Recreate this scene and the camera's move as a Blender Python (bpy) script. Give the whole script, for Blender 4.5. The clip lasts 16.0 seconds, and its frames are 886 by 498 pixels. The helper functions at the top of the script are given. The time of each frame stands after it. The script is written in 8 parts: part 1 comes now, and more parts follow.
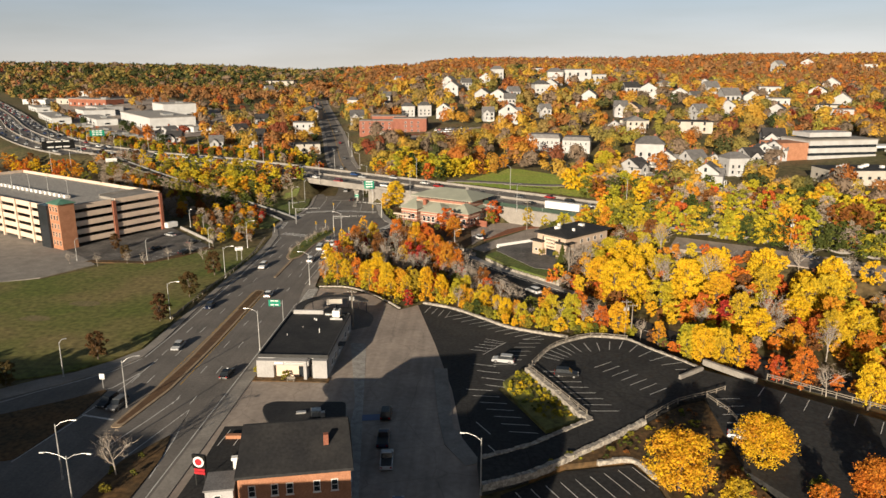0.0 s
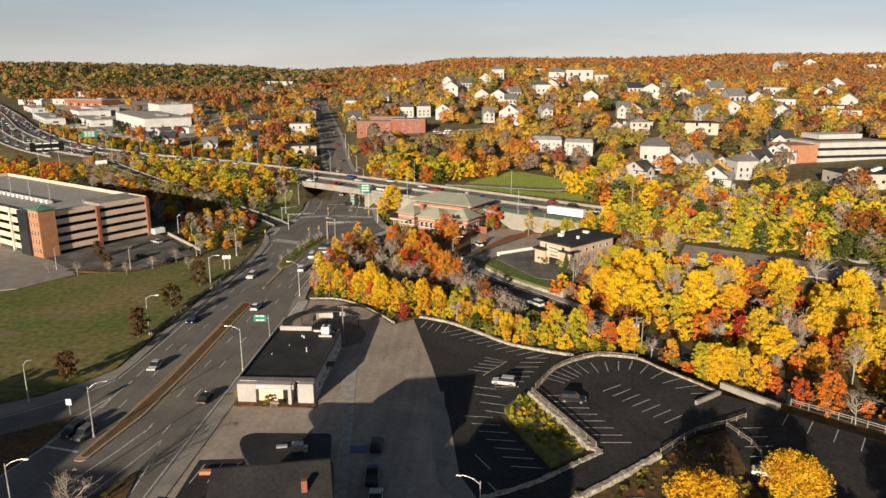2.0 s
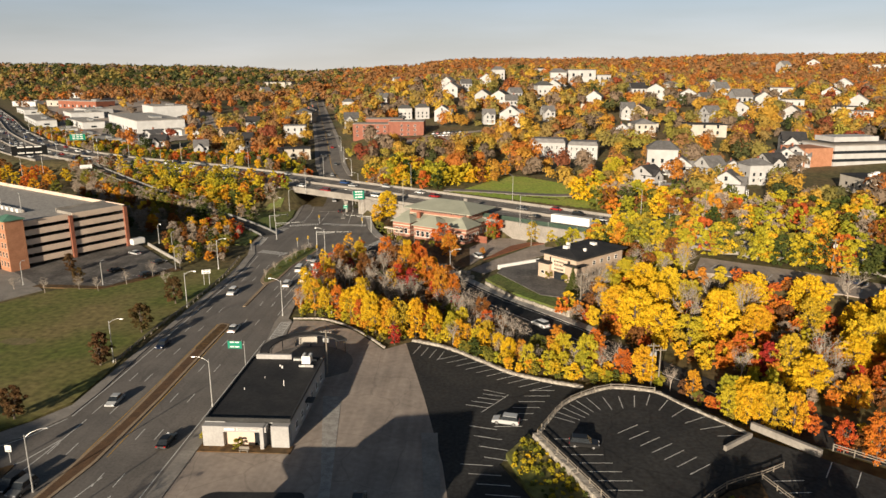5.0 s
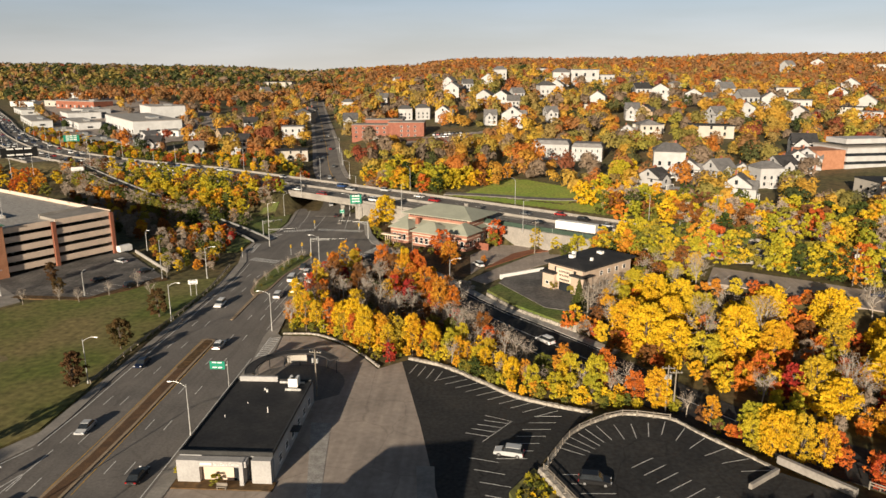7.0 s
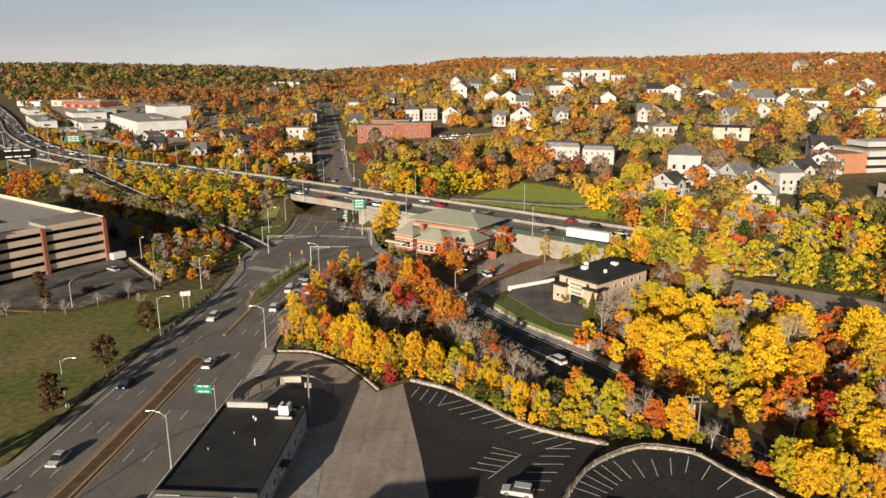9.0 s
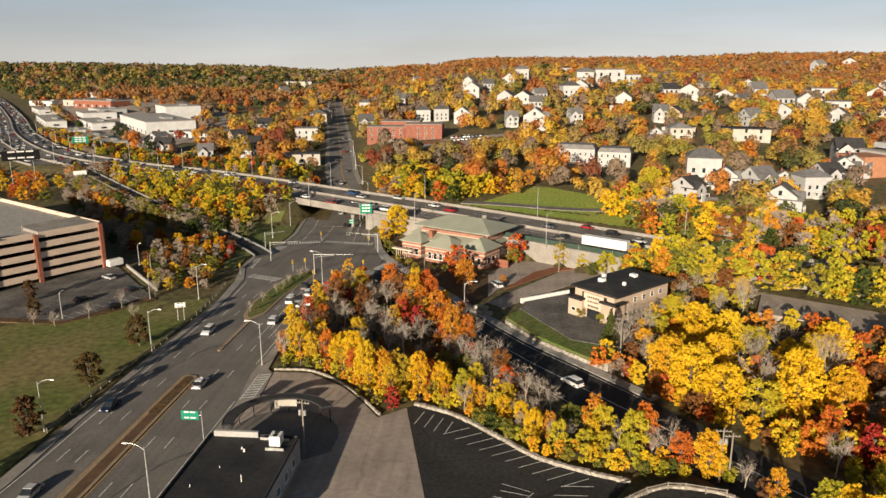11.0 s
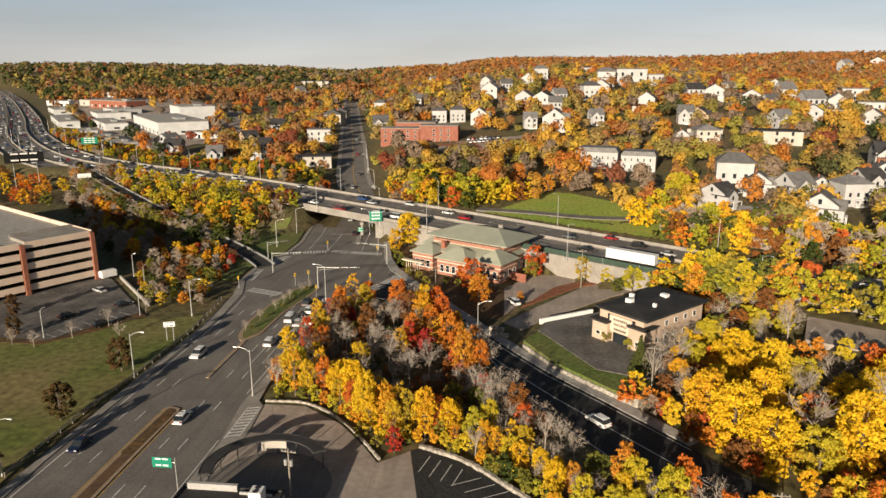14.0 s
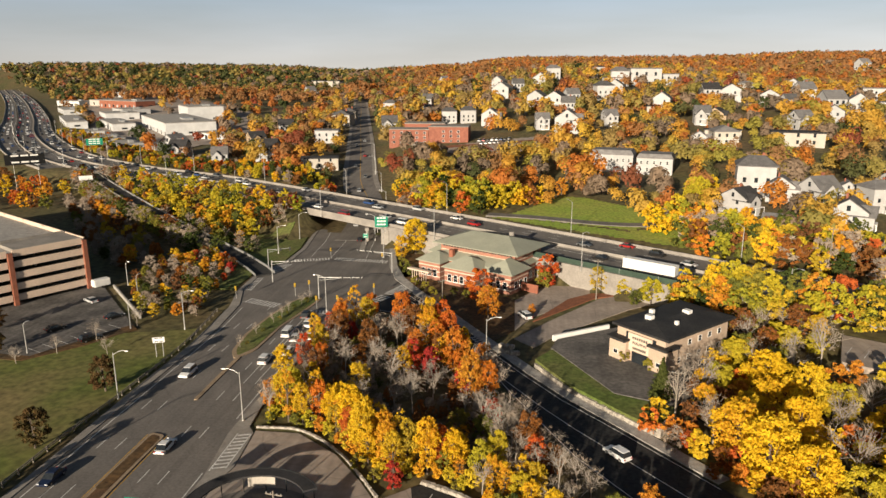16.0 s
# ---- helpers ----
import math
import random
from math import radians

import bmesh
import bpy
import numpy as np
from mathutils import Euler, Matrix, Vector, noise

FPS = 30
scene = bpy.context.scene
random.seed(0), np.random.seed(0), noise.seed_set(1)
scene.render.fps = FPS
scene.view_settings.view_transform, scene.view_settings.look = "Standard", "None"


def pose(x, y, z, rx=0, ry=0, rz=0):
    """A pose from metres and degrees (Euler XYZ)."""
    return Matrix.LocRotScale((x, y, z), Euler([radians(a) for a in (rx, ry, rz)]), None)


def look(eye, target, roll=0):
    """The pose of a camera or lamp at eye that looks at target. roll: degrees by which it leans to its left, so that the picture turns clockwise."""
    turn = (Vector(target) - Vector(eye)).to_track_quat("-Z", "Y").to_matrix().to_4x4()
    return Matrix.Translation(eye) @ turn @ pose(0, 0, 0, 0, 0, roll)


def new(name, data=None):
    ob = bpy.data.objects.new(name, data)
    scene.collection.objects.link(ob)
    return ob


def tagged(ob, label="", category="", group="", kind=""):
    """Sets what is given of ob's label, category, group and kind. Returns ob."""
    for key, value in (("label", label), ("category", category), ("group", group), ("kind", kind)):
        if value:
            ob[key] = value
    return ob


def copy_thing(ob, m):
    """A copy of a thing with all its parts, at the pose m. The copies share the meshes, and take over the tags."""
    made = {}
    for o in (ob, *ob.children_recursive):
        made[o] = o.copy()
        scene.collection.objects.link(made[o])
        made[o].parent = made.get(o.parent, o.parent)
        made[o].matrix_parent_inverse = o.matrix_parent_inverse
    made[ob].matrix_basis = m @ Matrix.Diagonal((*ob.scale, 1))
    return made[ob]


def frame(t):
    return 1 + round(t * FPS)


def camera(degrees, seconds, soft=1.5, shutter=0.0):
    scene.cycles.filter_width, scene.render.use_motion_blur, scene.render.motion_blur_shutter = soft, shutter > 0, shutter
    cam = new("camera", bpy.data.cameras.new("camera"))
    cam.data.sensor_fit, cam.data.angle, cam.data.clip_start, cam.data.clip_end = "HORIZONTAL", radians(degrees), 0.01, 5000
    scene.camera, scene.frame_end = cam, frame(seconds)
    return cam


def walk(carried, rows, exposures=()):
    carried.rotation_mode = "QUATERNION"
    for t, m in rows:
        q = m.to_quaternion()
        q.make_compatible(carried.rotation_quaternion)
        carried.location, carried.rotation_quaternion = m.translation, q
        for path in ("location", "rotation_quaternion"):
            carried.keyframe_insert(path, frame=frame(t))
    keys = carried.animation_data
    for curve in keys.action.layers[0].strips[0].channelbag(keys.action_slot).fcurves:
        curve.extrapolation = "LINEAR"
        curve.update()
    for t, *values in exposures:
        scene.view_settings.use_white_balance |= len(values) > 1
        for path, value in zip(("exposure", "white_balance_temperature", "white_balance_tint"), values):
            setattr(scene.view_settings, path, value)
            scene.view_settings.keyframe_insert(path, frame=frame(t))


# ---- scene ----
cam = camera(64.41, 16.0, soft=1.5)
# seconds, x, y, z, tilt, lean, heading
ROWS = [
    (0.0, 0.00, 0.00, 60.00, 75.600, -0.033, 2.781),
    (1.0, 0.11, 5.54, 59.91, 75.606, -0.043, 2.794),
    (2.0, 0.23, 11.03, 59.81, 75.622, -0.041, 2.808),
    (3.0, 0.35, 16.44, 59.67, 75.653, -0.018, 2.824),
    (4.0, 0.50, 21.78, 59.54, 75.680, 0.011, 2.844),
    (5.0, 0.68, 27.08, 59.45, 75.687, 0.029, 2.873),
    (6.0, 0.81, 32.31, 59.42, 75.679, 0.036, 2.919),
    (7.0, 0.83, 37.44, 59.48, 75.667, 0.036, 3.011),
    (8.0, 0.87, 42.58, 59.61, 75.650, 0.033, 3.247),
    (9.0, 1.03, 47.79, 59.79, 75.627, 0.029, 3.696),
    (10.0, 1.18, 53.03, 59.88, 75.610, 0.025, 4.228),
    (11.0, 1.20, 58.24, 59.78, 75.608, 0.023, 4.710),
    (12.0, 1.16, 63.40, 59.65, 75.609, 0.025, 5.172),
    (13.0, 1.16, 68.53, 59.62, 75.603, 0.035, 5.666),
    (14.0, 1.17, 73.67, 59.65, 75.592, 0.050, 6.168),
    (15.0, 1.11, 78.87, 59.65, 75.581, 0.071, 6.642),
    (16.0, 1.01, 84.12, 59.63, 75.571, 0.095, 7.098),
]
walk(cam, [(t, pose(x, y, z) @ pose(0, 0, 0, 0, 0, h) @ pose(0, 0, 0, tilt, 0, 0) @ pose(0, 0, 0, 0, 0, -lean)) for t, x, y, z, tilt, lean, h in ROWS])
# ---- end of the walk ----
# ---- world, sun, exposure ----
SUN_EL, SHADOW_AZ = 13.0, 18.0          # the sun stands low behind the camera's left shoulder
scene.view_settings.exposure = 0.62
sky = bpy.data.worlds.new("autumn_sky")
sky.use_nodes = True
scene.world = sky
_n, _l = sky.node_tree.nodes, sky.node_tree.links
_bg = _n["Background"]
_st = _n.new("ShaderNodeTexSky")
_st.sky_type, _st.sun_disc = "NISHITA", False
_st.sun_elevation, _st.sun_rotation = radians(SUN_EL), radians(180 + SHADOW_AZ)
_st.air_density, _st.dust_density, _st.ozone_density = 1.0, 1.6, 1.0
# thin high cloud drawn out along the horizon
_tc = _n.new("ShaderNodeTexCoord")
_mp = _n.new("ShaderNodeMapping")
_mp.inputs["Scale"].default_value = (1.2, 1.2, 9.0)
_mp.inputs["Rotation"].default_value = (0.0, radians(3), 0.0)
_nz = _n.new("ShaderNodeTexNoise")
_nz.inputs["Scale"].default_value, _nz.inputs["Detail"].default_value = 2.2, 6.0
_rp = _n.new("ShaderNodeValToRGB")
_rp.color_ramp.elements[0].position, _rp.color_ramp.elements[1].position = 0.36, 0.72
_rp.color_ramp.elements[0].color, _rp.color_ramp.elements[1].color = (0.80, 0.80, 0.80, 1), (1.0, 1.0, 1.0, 1)
_mx = _n.new("ShaderNodeMix")
_mx.data_type = "RGBA"
_gr = _n.new("ShaderNodeValToRGB")
_gr.color_ramp.elements[0].color, _gr.color_ramp.elements[1].color = (1.0, 0.955, 0.88, 1), (0.63, 0.755, 0.87, 1)
_gr.color_ramp.elements[1].position = 0.30
_sc = _n.new("ShaderNodeVectorMath")
_sc.operation = "SCALE"
_sc.inputs["Scale"].default_value = 14.0
_l.new(_tc.outputs["Generated"], _mp.inputs["Vector"])
_l.new(_mp.outputs["Vector"], _nz.inputs["Vector"])
_l.new(_nz.outputs["Fac"], _rp.inputs["Fac"])
_iv = _n.new("ShaderNodeMath")
_iv.operation = "SUBTRACT"
_iv.inputs[0].default_value = 1.0
_sx, _hz, _ml = _n.new("ShaderNodeSeparateXYZ"), _n.new("ShaderNodeMapRange"), _n.new("ShaderNodeMath")
_hz.inputs["From Min"].default_value, _hz.inputs["From Max"].default_value = 0.0, 0.30
_hz.inputs["To Min"].default_value, _hz.inputs["To Max"].default_value = 1.0, 0.0
_ml.operation = "MULTIPLY"
_l.new(_tc.outputs["Generated"], _sx.inputs["Vector"])
_l.new(_sx.outputs["Z"], _hz.inputs["Value"])
_h2 = _n.new("ShaderNodeMapRange")
_h2.inputs["From Min"].default_value, _h2.inputs["From Max"].default_value = 0.088, 0.135
_h2.inputs["To Min"].default_value, _h2.inputs["To Max"].default_value = 1.0, 0.0
_l.new(_sx.outputs["Z"], _h2.inputs["Value"])
_l.new(_rp.outputs["Color"], _ml.inputs[0]), _l.new(_h2.outputs["Result"], _ml.inputs[1])
_l.new(_ml.outputs["Value"], _mx.inputs["Factor"])
_l.new(_hz.outputs["Result"], _iv.inputs[1])
_l.new(_iv.outputs["Value"], _gr.inputs["Fac"])
_l.new(_gr.outputs["Color"], _sc.inputs[0])
_gx = _n.new("ShaderNodeMath")
_gx.operation = "MULTIPLY_ADD"
_gx.inputs[1].default_value, _gx.inputs[2].default_value = 4.0, 14.6
_l.new(_sx.outputs["X"], _gx.inputs[0]), _l.new(_gx.outputs["Value"], _sc.inputs["Scale"])
_l.new(_sc.outputs["Vector"], _mx.inputs["B"])
_l.new(_st.outputs["Color"], _mx.inputs["A"])
_l.new(_mx.outputs["Result"], _bg.inputs["Color"])
_bg.inputs["Strength"].default_value = 0.035

sun = new("sun", bpy.data.lights.new("sun", "SUN"))
sun.data.energy, sun.data.angle, sun.data.color = 5.0, radians(0.5), (1.0, 0.85, 0.65)
_sd = Vector((math.sin(radians(SHADOW_AZ)) * math.cos(radians(SUN_EL)), math.cos(radians(SHADOW_AZ)) * math.cos(radians(SUN_EL)), -math.sin(radians(SUN_EL))))
sun.matrix_world = look((0, 0, 300), Vector((0, 0, 300)) + _sd)

# ---- materials ----
def mat(name, c1, c2=None, scale=0.3, rough=0.85, metal=0.0, fine=3.0, amount=0.25, bump=0.15, rnd=0.0, spec=0.3, streak=None, cracks=0.0):
    """Two colours in broad patches, fine grain over them, slight relief; world metres."""
    m = bpy.data.materials.new(name)
    m.use_nodes = True
    n, l = m.node_tree.nodes, m.node_tree.links
    b = n["Principled BSDF"]
    b.inputs["Roughness"].default_value, b.inputs["Metallic"].default_value = rough, metal
    b.inputs["Specular IOR Level"].default_value = spec
    c2 = c2 or tuple(v * 0.75 for v in c1)
    g = n.new("ShaderNodeNewGeometry")
    n1, n2 = n.new("ShaderNodeTexNoise"), n.new("ShaderNodeTexNoise")
    n1.inputs["Scale"].default_value, n1.inputs["Detail"].default_value = scale, 5.0
    n2.inputs["Scale"].default_value, n2.inputs["Detail"].default_value = fine, 4.0
    for q in (n1, n2):
        l.new(g.outputs["Position"], q.inputs["Vector"])
    r = n.new("ShaderNodeValToRGB")
    r.color_ramp.elements[0].position, r.color_ramp.elements[1].position = 0.36, 0.64
    l.new(n1.outputs["Fac"], r.inputs["Fac"])
    mx = n.new("ShaderNodeMix")
    mx.data_type = "RGBA"
    mx.inputs["A"].default_value, mx.inputs["B"].default_value = (*c1, 1), (*c2, 1)
    l.new(r.outputs["Color"], mx.inputs["Factor"])
    mr = n.new("ShaderNodeMapRange")
    mr.inputs["From Min"].default_value, mr.inputs["From Max"].default_value = 0.3, 0.7
    mr.inputs["To Min"].default_value, mr.inputs["To Max"].default_value = 1 - amount, 1 + amount
    l.new(n2.outputs["Fac"], mr.inputs["Value"])
    val = mr.outputs["Result"]
    if rnd:
        oi = n.new("ShaderNodeObjectInfo")
        m2 = n.new("ShaderNodeMapRange")
        m2.inputs["To Min"].default_value, m2.inputs["To Max"].default_value = 1 - rnd, 1 + rnd
        l.new(oi.outputs["Random"], m2.inputs["Value"])
        mm = n.new("ShaderNodeMath")
        mm.operation = "MULTIPLY"
        l.new(val, mm.inputs[0]), l.new(m2.outputs["Result"], mm.inputs[1])
        val = mm.outputs["Value"]
    if streak is not None:                  # wheel tracks and drips drawn out along the run of the lanes
        mp, n3, m3, mm = n.new("ShaderNodeMapping"), n.new("ShaderNodeTexNoise"), n.new("ShaderNodeMapRange"), n.new("ShaderNodeMath")
        mp.inputs["Rotation"].default_value = (0, 0, radians(streak))
        mp.inputs["Scale"].default_value = (1.0, 0.035, 1.0)
        n3.inputs["Scale"].default_value, n3.inputs["Detail"].default_value = 0.75, 5.0
        m3.inputs["From Min"].default_value, m3.inputs["From Max"].default_value = 0.3, 0.7
        m3.inputs["To Min"].default_value, m3.inputs["To Max"].default_value = 0.88, 1.12
        mm.operation = "MULTIPLY"
        l.new(g.outputs["Position"], mp.inputs["Vector"]), l.new(mp.outputs["Vector"], n3.inputs["Vector"])
        l.new(n3.outputs["Fac"], m3.inputs["Value"])
        l.new(val, mm.inputs[0]), l.new(m3.outputs["Result"], mm.inputs[1])
        val = mm.outputs["Value"]
    if cracks:                              # sealed cracks, wandering
        nd, ad, vo, m4, mm = n.new("ShaderNodeTexNoise"), n.new("ShaderNodeMixRGB"), n.new("ShaderNodeTexVoronoi"), n.new("ShaderNodeMapRange"), n.new("ShaderNodeMath")
        nd.inputs["Scale"].default_value, nd.inputs["Detail"].default_value = 0.25, 4.0
        ad.blend_type = "LINEAR_LIGHT"
        ad.inputs["Fac"].default_value = 1.0 if cracks > 0.5 else 0.6
        vo.feature = "DISTANCE_TO_EDGE"
        vo.inputs["Scale"].default_value = 0.09
        m4.inputs["From Min"].default_value, m4.inputs["From Max"].default_value = 0.004, 0.012
        m4.inputs["To Min"].default_value, m4.inputs["To Max"].default_value = 1 - cracks, 1.0
        mm.operation = "MULTIPLY"
        l.new(g.outputs["Position"], nd.inputs["Vector"])
        l.new(g.outputs["Position"], ad.inputs["Color1"]), l.new(nd.outputs["Color"], ad.inputs["Color2"])
        l.new(ad.outputs["Color"], vo.inputs["Vector"]), l.new(vo.outputs["Distance"], m4.inputs["Value"])
        l.new(val, mm.inputs[0]), l.new(m4.outputs["Result"], mm.inputs[1])
        val = mm.outputs["Value"]
    vm = n.new("ShaderNodeVectorMath")
    vm.operation = "SCALE"
    l.new(mx.outputs["Result"], vm.inputs[0]), l.new(val, vm.inputs["Scale"])
    l.new(vm.outputs["Vector"], b.inputs["Base Color"])
    if bump:
        bp = n.new("ShaderNodeBump")
        bp.inputs["Strength"].default_value, bp.inputs["Distance"].default_value = bump, 0.05
        l.new(n2.outputs["Fac"], bp.inputs["Height"])
        l.new(bp.outputs["Normal"], b.inputs["Normal"])
    return m


def leaf_mat(name, stops, through_light=0.22, spread=0.20, patch=0.45):
    """Leaves: colour by tree, by clump and by leaf along a ramp of autumn hues."""
    m = bpy.data.materials.new(name)
    m.use_nodes = True
    n, l = m.node_tree.nodes, m.node_tree.links
    n.remove(n["Principled BSDF"])
    g, oi, nz, rp, tn = n.new("ShaderNodeNewGeometry"), n.new("ShaderNodeObjectInfo"), n.new("ShaderNodeTexNoise"), n.new("ShaderNodeValToRGB"), n.new("ShaderNodeAttribute")
    tn.attribute_name = "tone"              # one value for each tree of a joined stand
    nz.inputs["Scale"].default_value, nz.inputs["Detail"].default_value = 0.22, 3.0
    l.new(g.outputs["Position"], nz.inputs["Vector"])
    total = tn.outputs["Fac"]
    for src, amount in ((g.outputs["Random Per Island"], spread), (nz.outputs["Fac"], patch), (oi.outputs["Random"], 0.42)):
        a = n.new("ShaderNodeMath")
        a.operation = "MULTIPLY_ADD"
        l.new(src, a.inputs[0]), l.new(total, a.inputs[2])
        a.inputs[1].default_value = amount
        total = a.outputs["Value"]
    d = n.new("ShaderNodeMath")
    d.operation = "SUBTRACT"
    l.new(total, d.inputs[0])
    d.inputs[1].default_value = 0.5 * (0.42 + spread + patch) - 0.5
    l.new(d.outputs["Value"], rp.inputs["Fac"])
    e = rp.color_ramp.elements
    while len(e) < len(stops):
        e.new(0.5)
    for i, s in enumerate(stops):
        e[i].position, e[i].color = 0.22 + 0.56 * i / (len(stops) - 1), (*s, 1)
    df, tr, mx, out = n.new("ShaderNodeBsdfDiffuse"), n.new("ShaderNodeBsdfTranslucent"), n.new("ShaderNodeMixShader"), n["Material Output"]
    for q in (df, tr):
        l.new(rp.outputs["Color"], q.inputs["Color"])
    mx.inputs["Fac"].default_value = through_light
    l.new(df.outputs["BSDF"], mx.inputs[1]), l.new(tr.outputs["BSDF"], mx.inputs[2]), l.new(mx.outputs["Shader"], out.inputs["Surface"])
    return m


YEL, GOLD, ORA, RED, BRO, OLI, GRE = (0.74, 0.49, 0.026), (0.66, 0.34, 0.030), (0.60, 0.185, 0.030), (0.43, 0.05, 0.035), (0.21, 0.10, 0.04), (0.19, 0.19, 0.04), (0.065, 0.085, 0.025)
LEAF = {
    "yellow": leaf_mat("yellow_leaves", [(0.55, 0.41, 0.04), YEL, (0.72, 0.46, 0.025), GOLD]),
    "gold": leaf_mat("golden_leaves", [(0.34, 0.27, 0.04), (0.56, 0.38, 0.035), YEL, GOLD, (0.56, 0.23, 0.035)]),
    "orange": leaf_mat("orange_leaves", [(0.60, 0.33, 0.04), (0.57, 0.23, 0.035), ORA, (0.50, 0.12, 0.035)]),
    "red": leaf_mat("red_leaves", [ORA, (0.50, 0.09, 0.03), RED, (0.30, 0.035, 0.035)]),
    "rust": leaf_mat("rust_leaves", [(0.30, 0.13, 0.04), BRO, (0.30, 0.11, 0.025), (0.16, 0.08, 0.04)]),
    "olive": leaf_mat("olive_leaves", [GRE, OLI, (0.30, 0.25, 0.04), (0.16, 0.13, 0.04)]),
    # far_ leaf hues: paler, duller than the near ones, distance haze put into colour
    "far_yellow": leaf_mat("hazed_yellow_canopy", [(0.40, 0.30, 0.07), (0.60, 0.40, 0.06), (0.56, 0.33, 0.06)], 0.25, 0.12, 0.20),
    "far_gold": leaf_mat("hazed_golden_canopy", [(0.38, 0.27, 0.07), (0.56, 0.34, 0.06), (0.52, 0.27, 0.05)], 0.25, 0.12, 0.20),
    "far_orange": leaf_mat("hazed_orange_canopy", [(0.50, 0.25, 0.05), (0.50, 0.18, 0.04), (0.42, 0.16, 0.05)], 0.25, 0.12, 0.20),
    "far_rust": leaf_mat("hazed_rust_canopy", [(0.42, 0.225, 0.08), (0.38, 0.175, 0.065), (0.30, 0.165, 0.075)], 0.25, 0.12, 0.20),
    "far_olive": leaf_mat("hazed_olive_canopy", [(0.20, 0.18, 0.05), (0.32, 0.26, 0.075), (0.32, 0.225, 0.08)], 0.25, 0.12, 0.20),
    "far_green": leaf_mat("hazed_green_canopy", [(0.06, 0.075, 0.03), (0.10, 0.11, 0.045), (0.14, 0.125, 0.05)], 0.25, 0.12, 0.20),
    "far_red": leaf_mat("hazed_crimson_canopy", [(0.34, 0.10, 0.04), (0.28, 0.07, 0.04), (0.24, 0.09, 0.05)], 0.25, 0.12, 0.20),
    "lawn": leaf_mat("russet_leaves", [(0.075, 0.07, 0.028), (0.105, 0.075, 0.032), (0.13, 0.07, 0.034), (0.085, 0.05, 0.028)]),
    "lime": leaf_mat("yellow_green_leaves", [(0.26, 0.27, 0.035), (0.46, 0.39, 0.035), (0.58, 0.43, 0.035)]),
    "twig": leaf_mat("bare_twigs", [(0.30, 0.235, 0.18), (0.40, 0.33, 0.265), (0.25, 0.195, 0.15)], 0.0),
    "far_lime": leaf_mat("hazed_yellow_green_canopy", [(0.30, 0.27, 0.06), (0.42, 0.36, 0.07), (0.38, 0.28, 0.06)], 0.25, 0.12, 0.20),
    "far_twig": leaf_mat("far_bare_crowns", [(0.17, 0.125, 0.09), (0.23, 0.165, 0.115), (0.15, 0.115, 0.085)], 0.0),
    "green": leaf_mat("green_leaves", [(0.03, 0.05, 0.015), GRE, (0.09, 0.10, 0.03), GRE]),
}
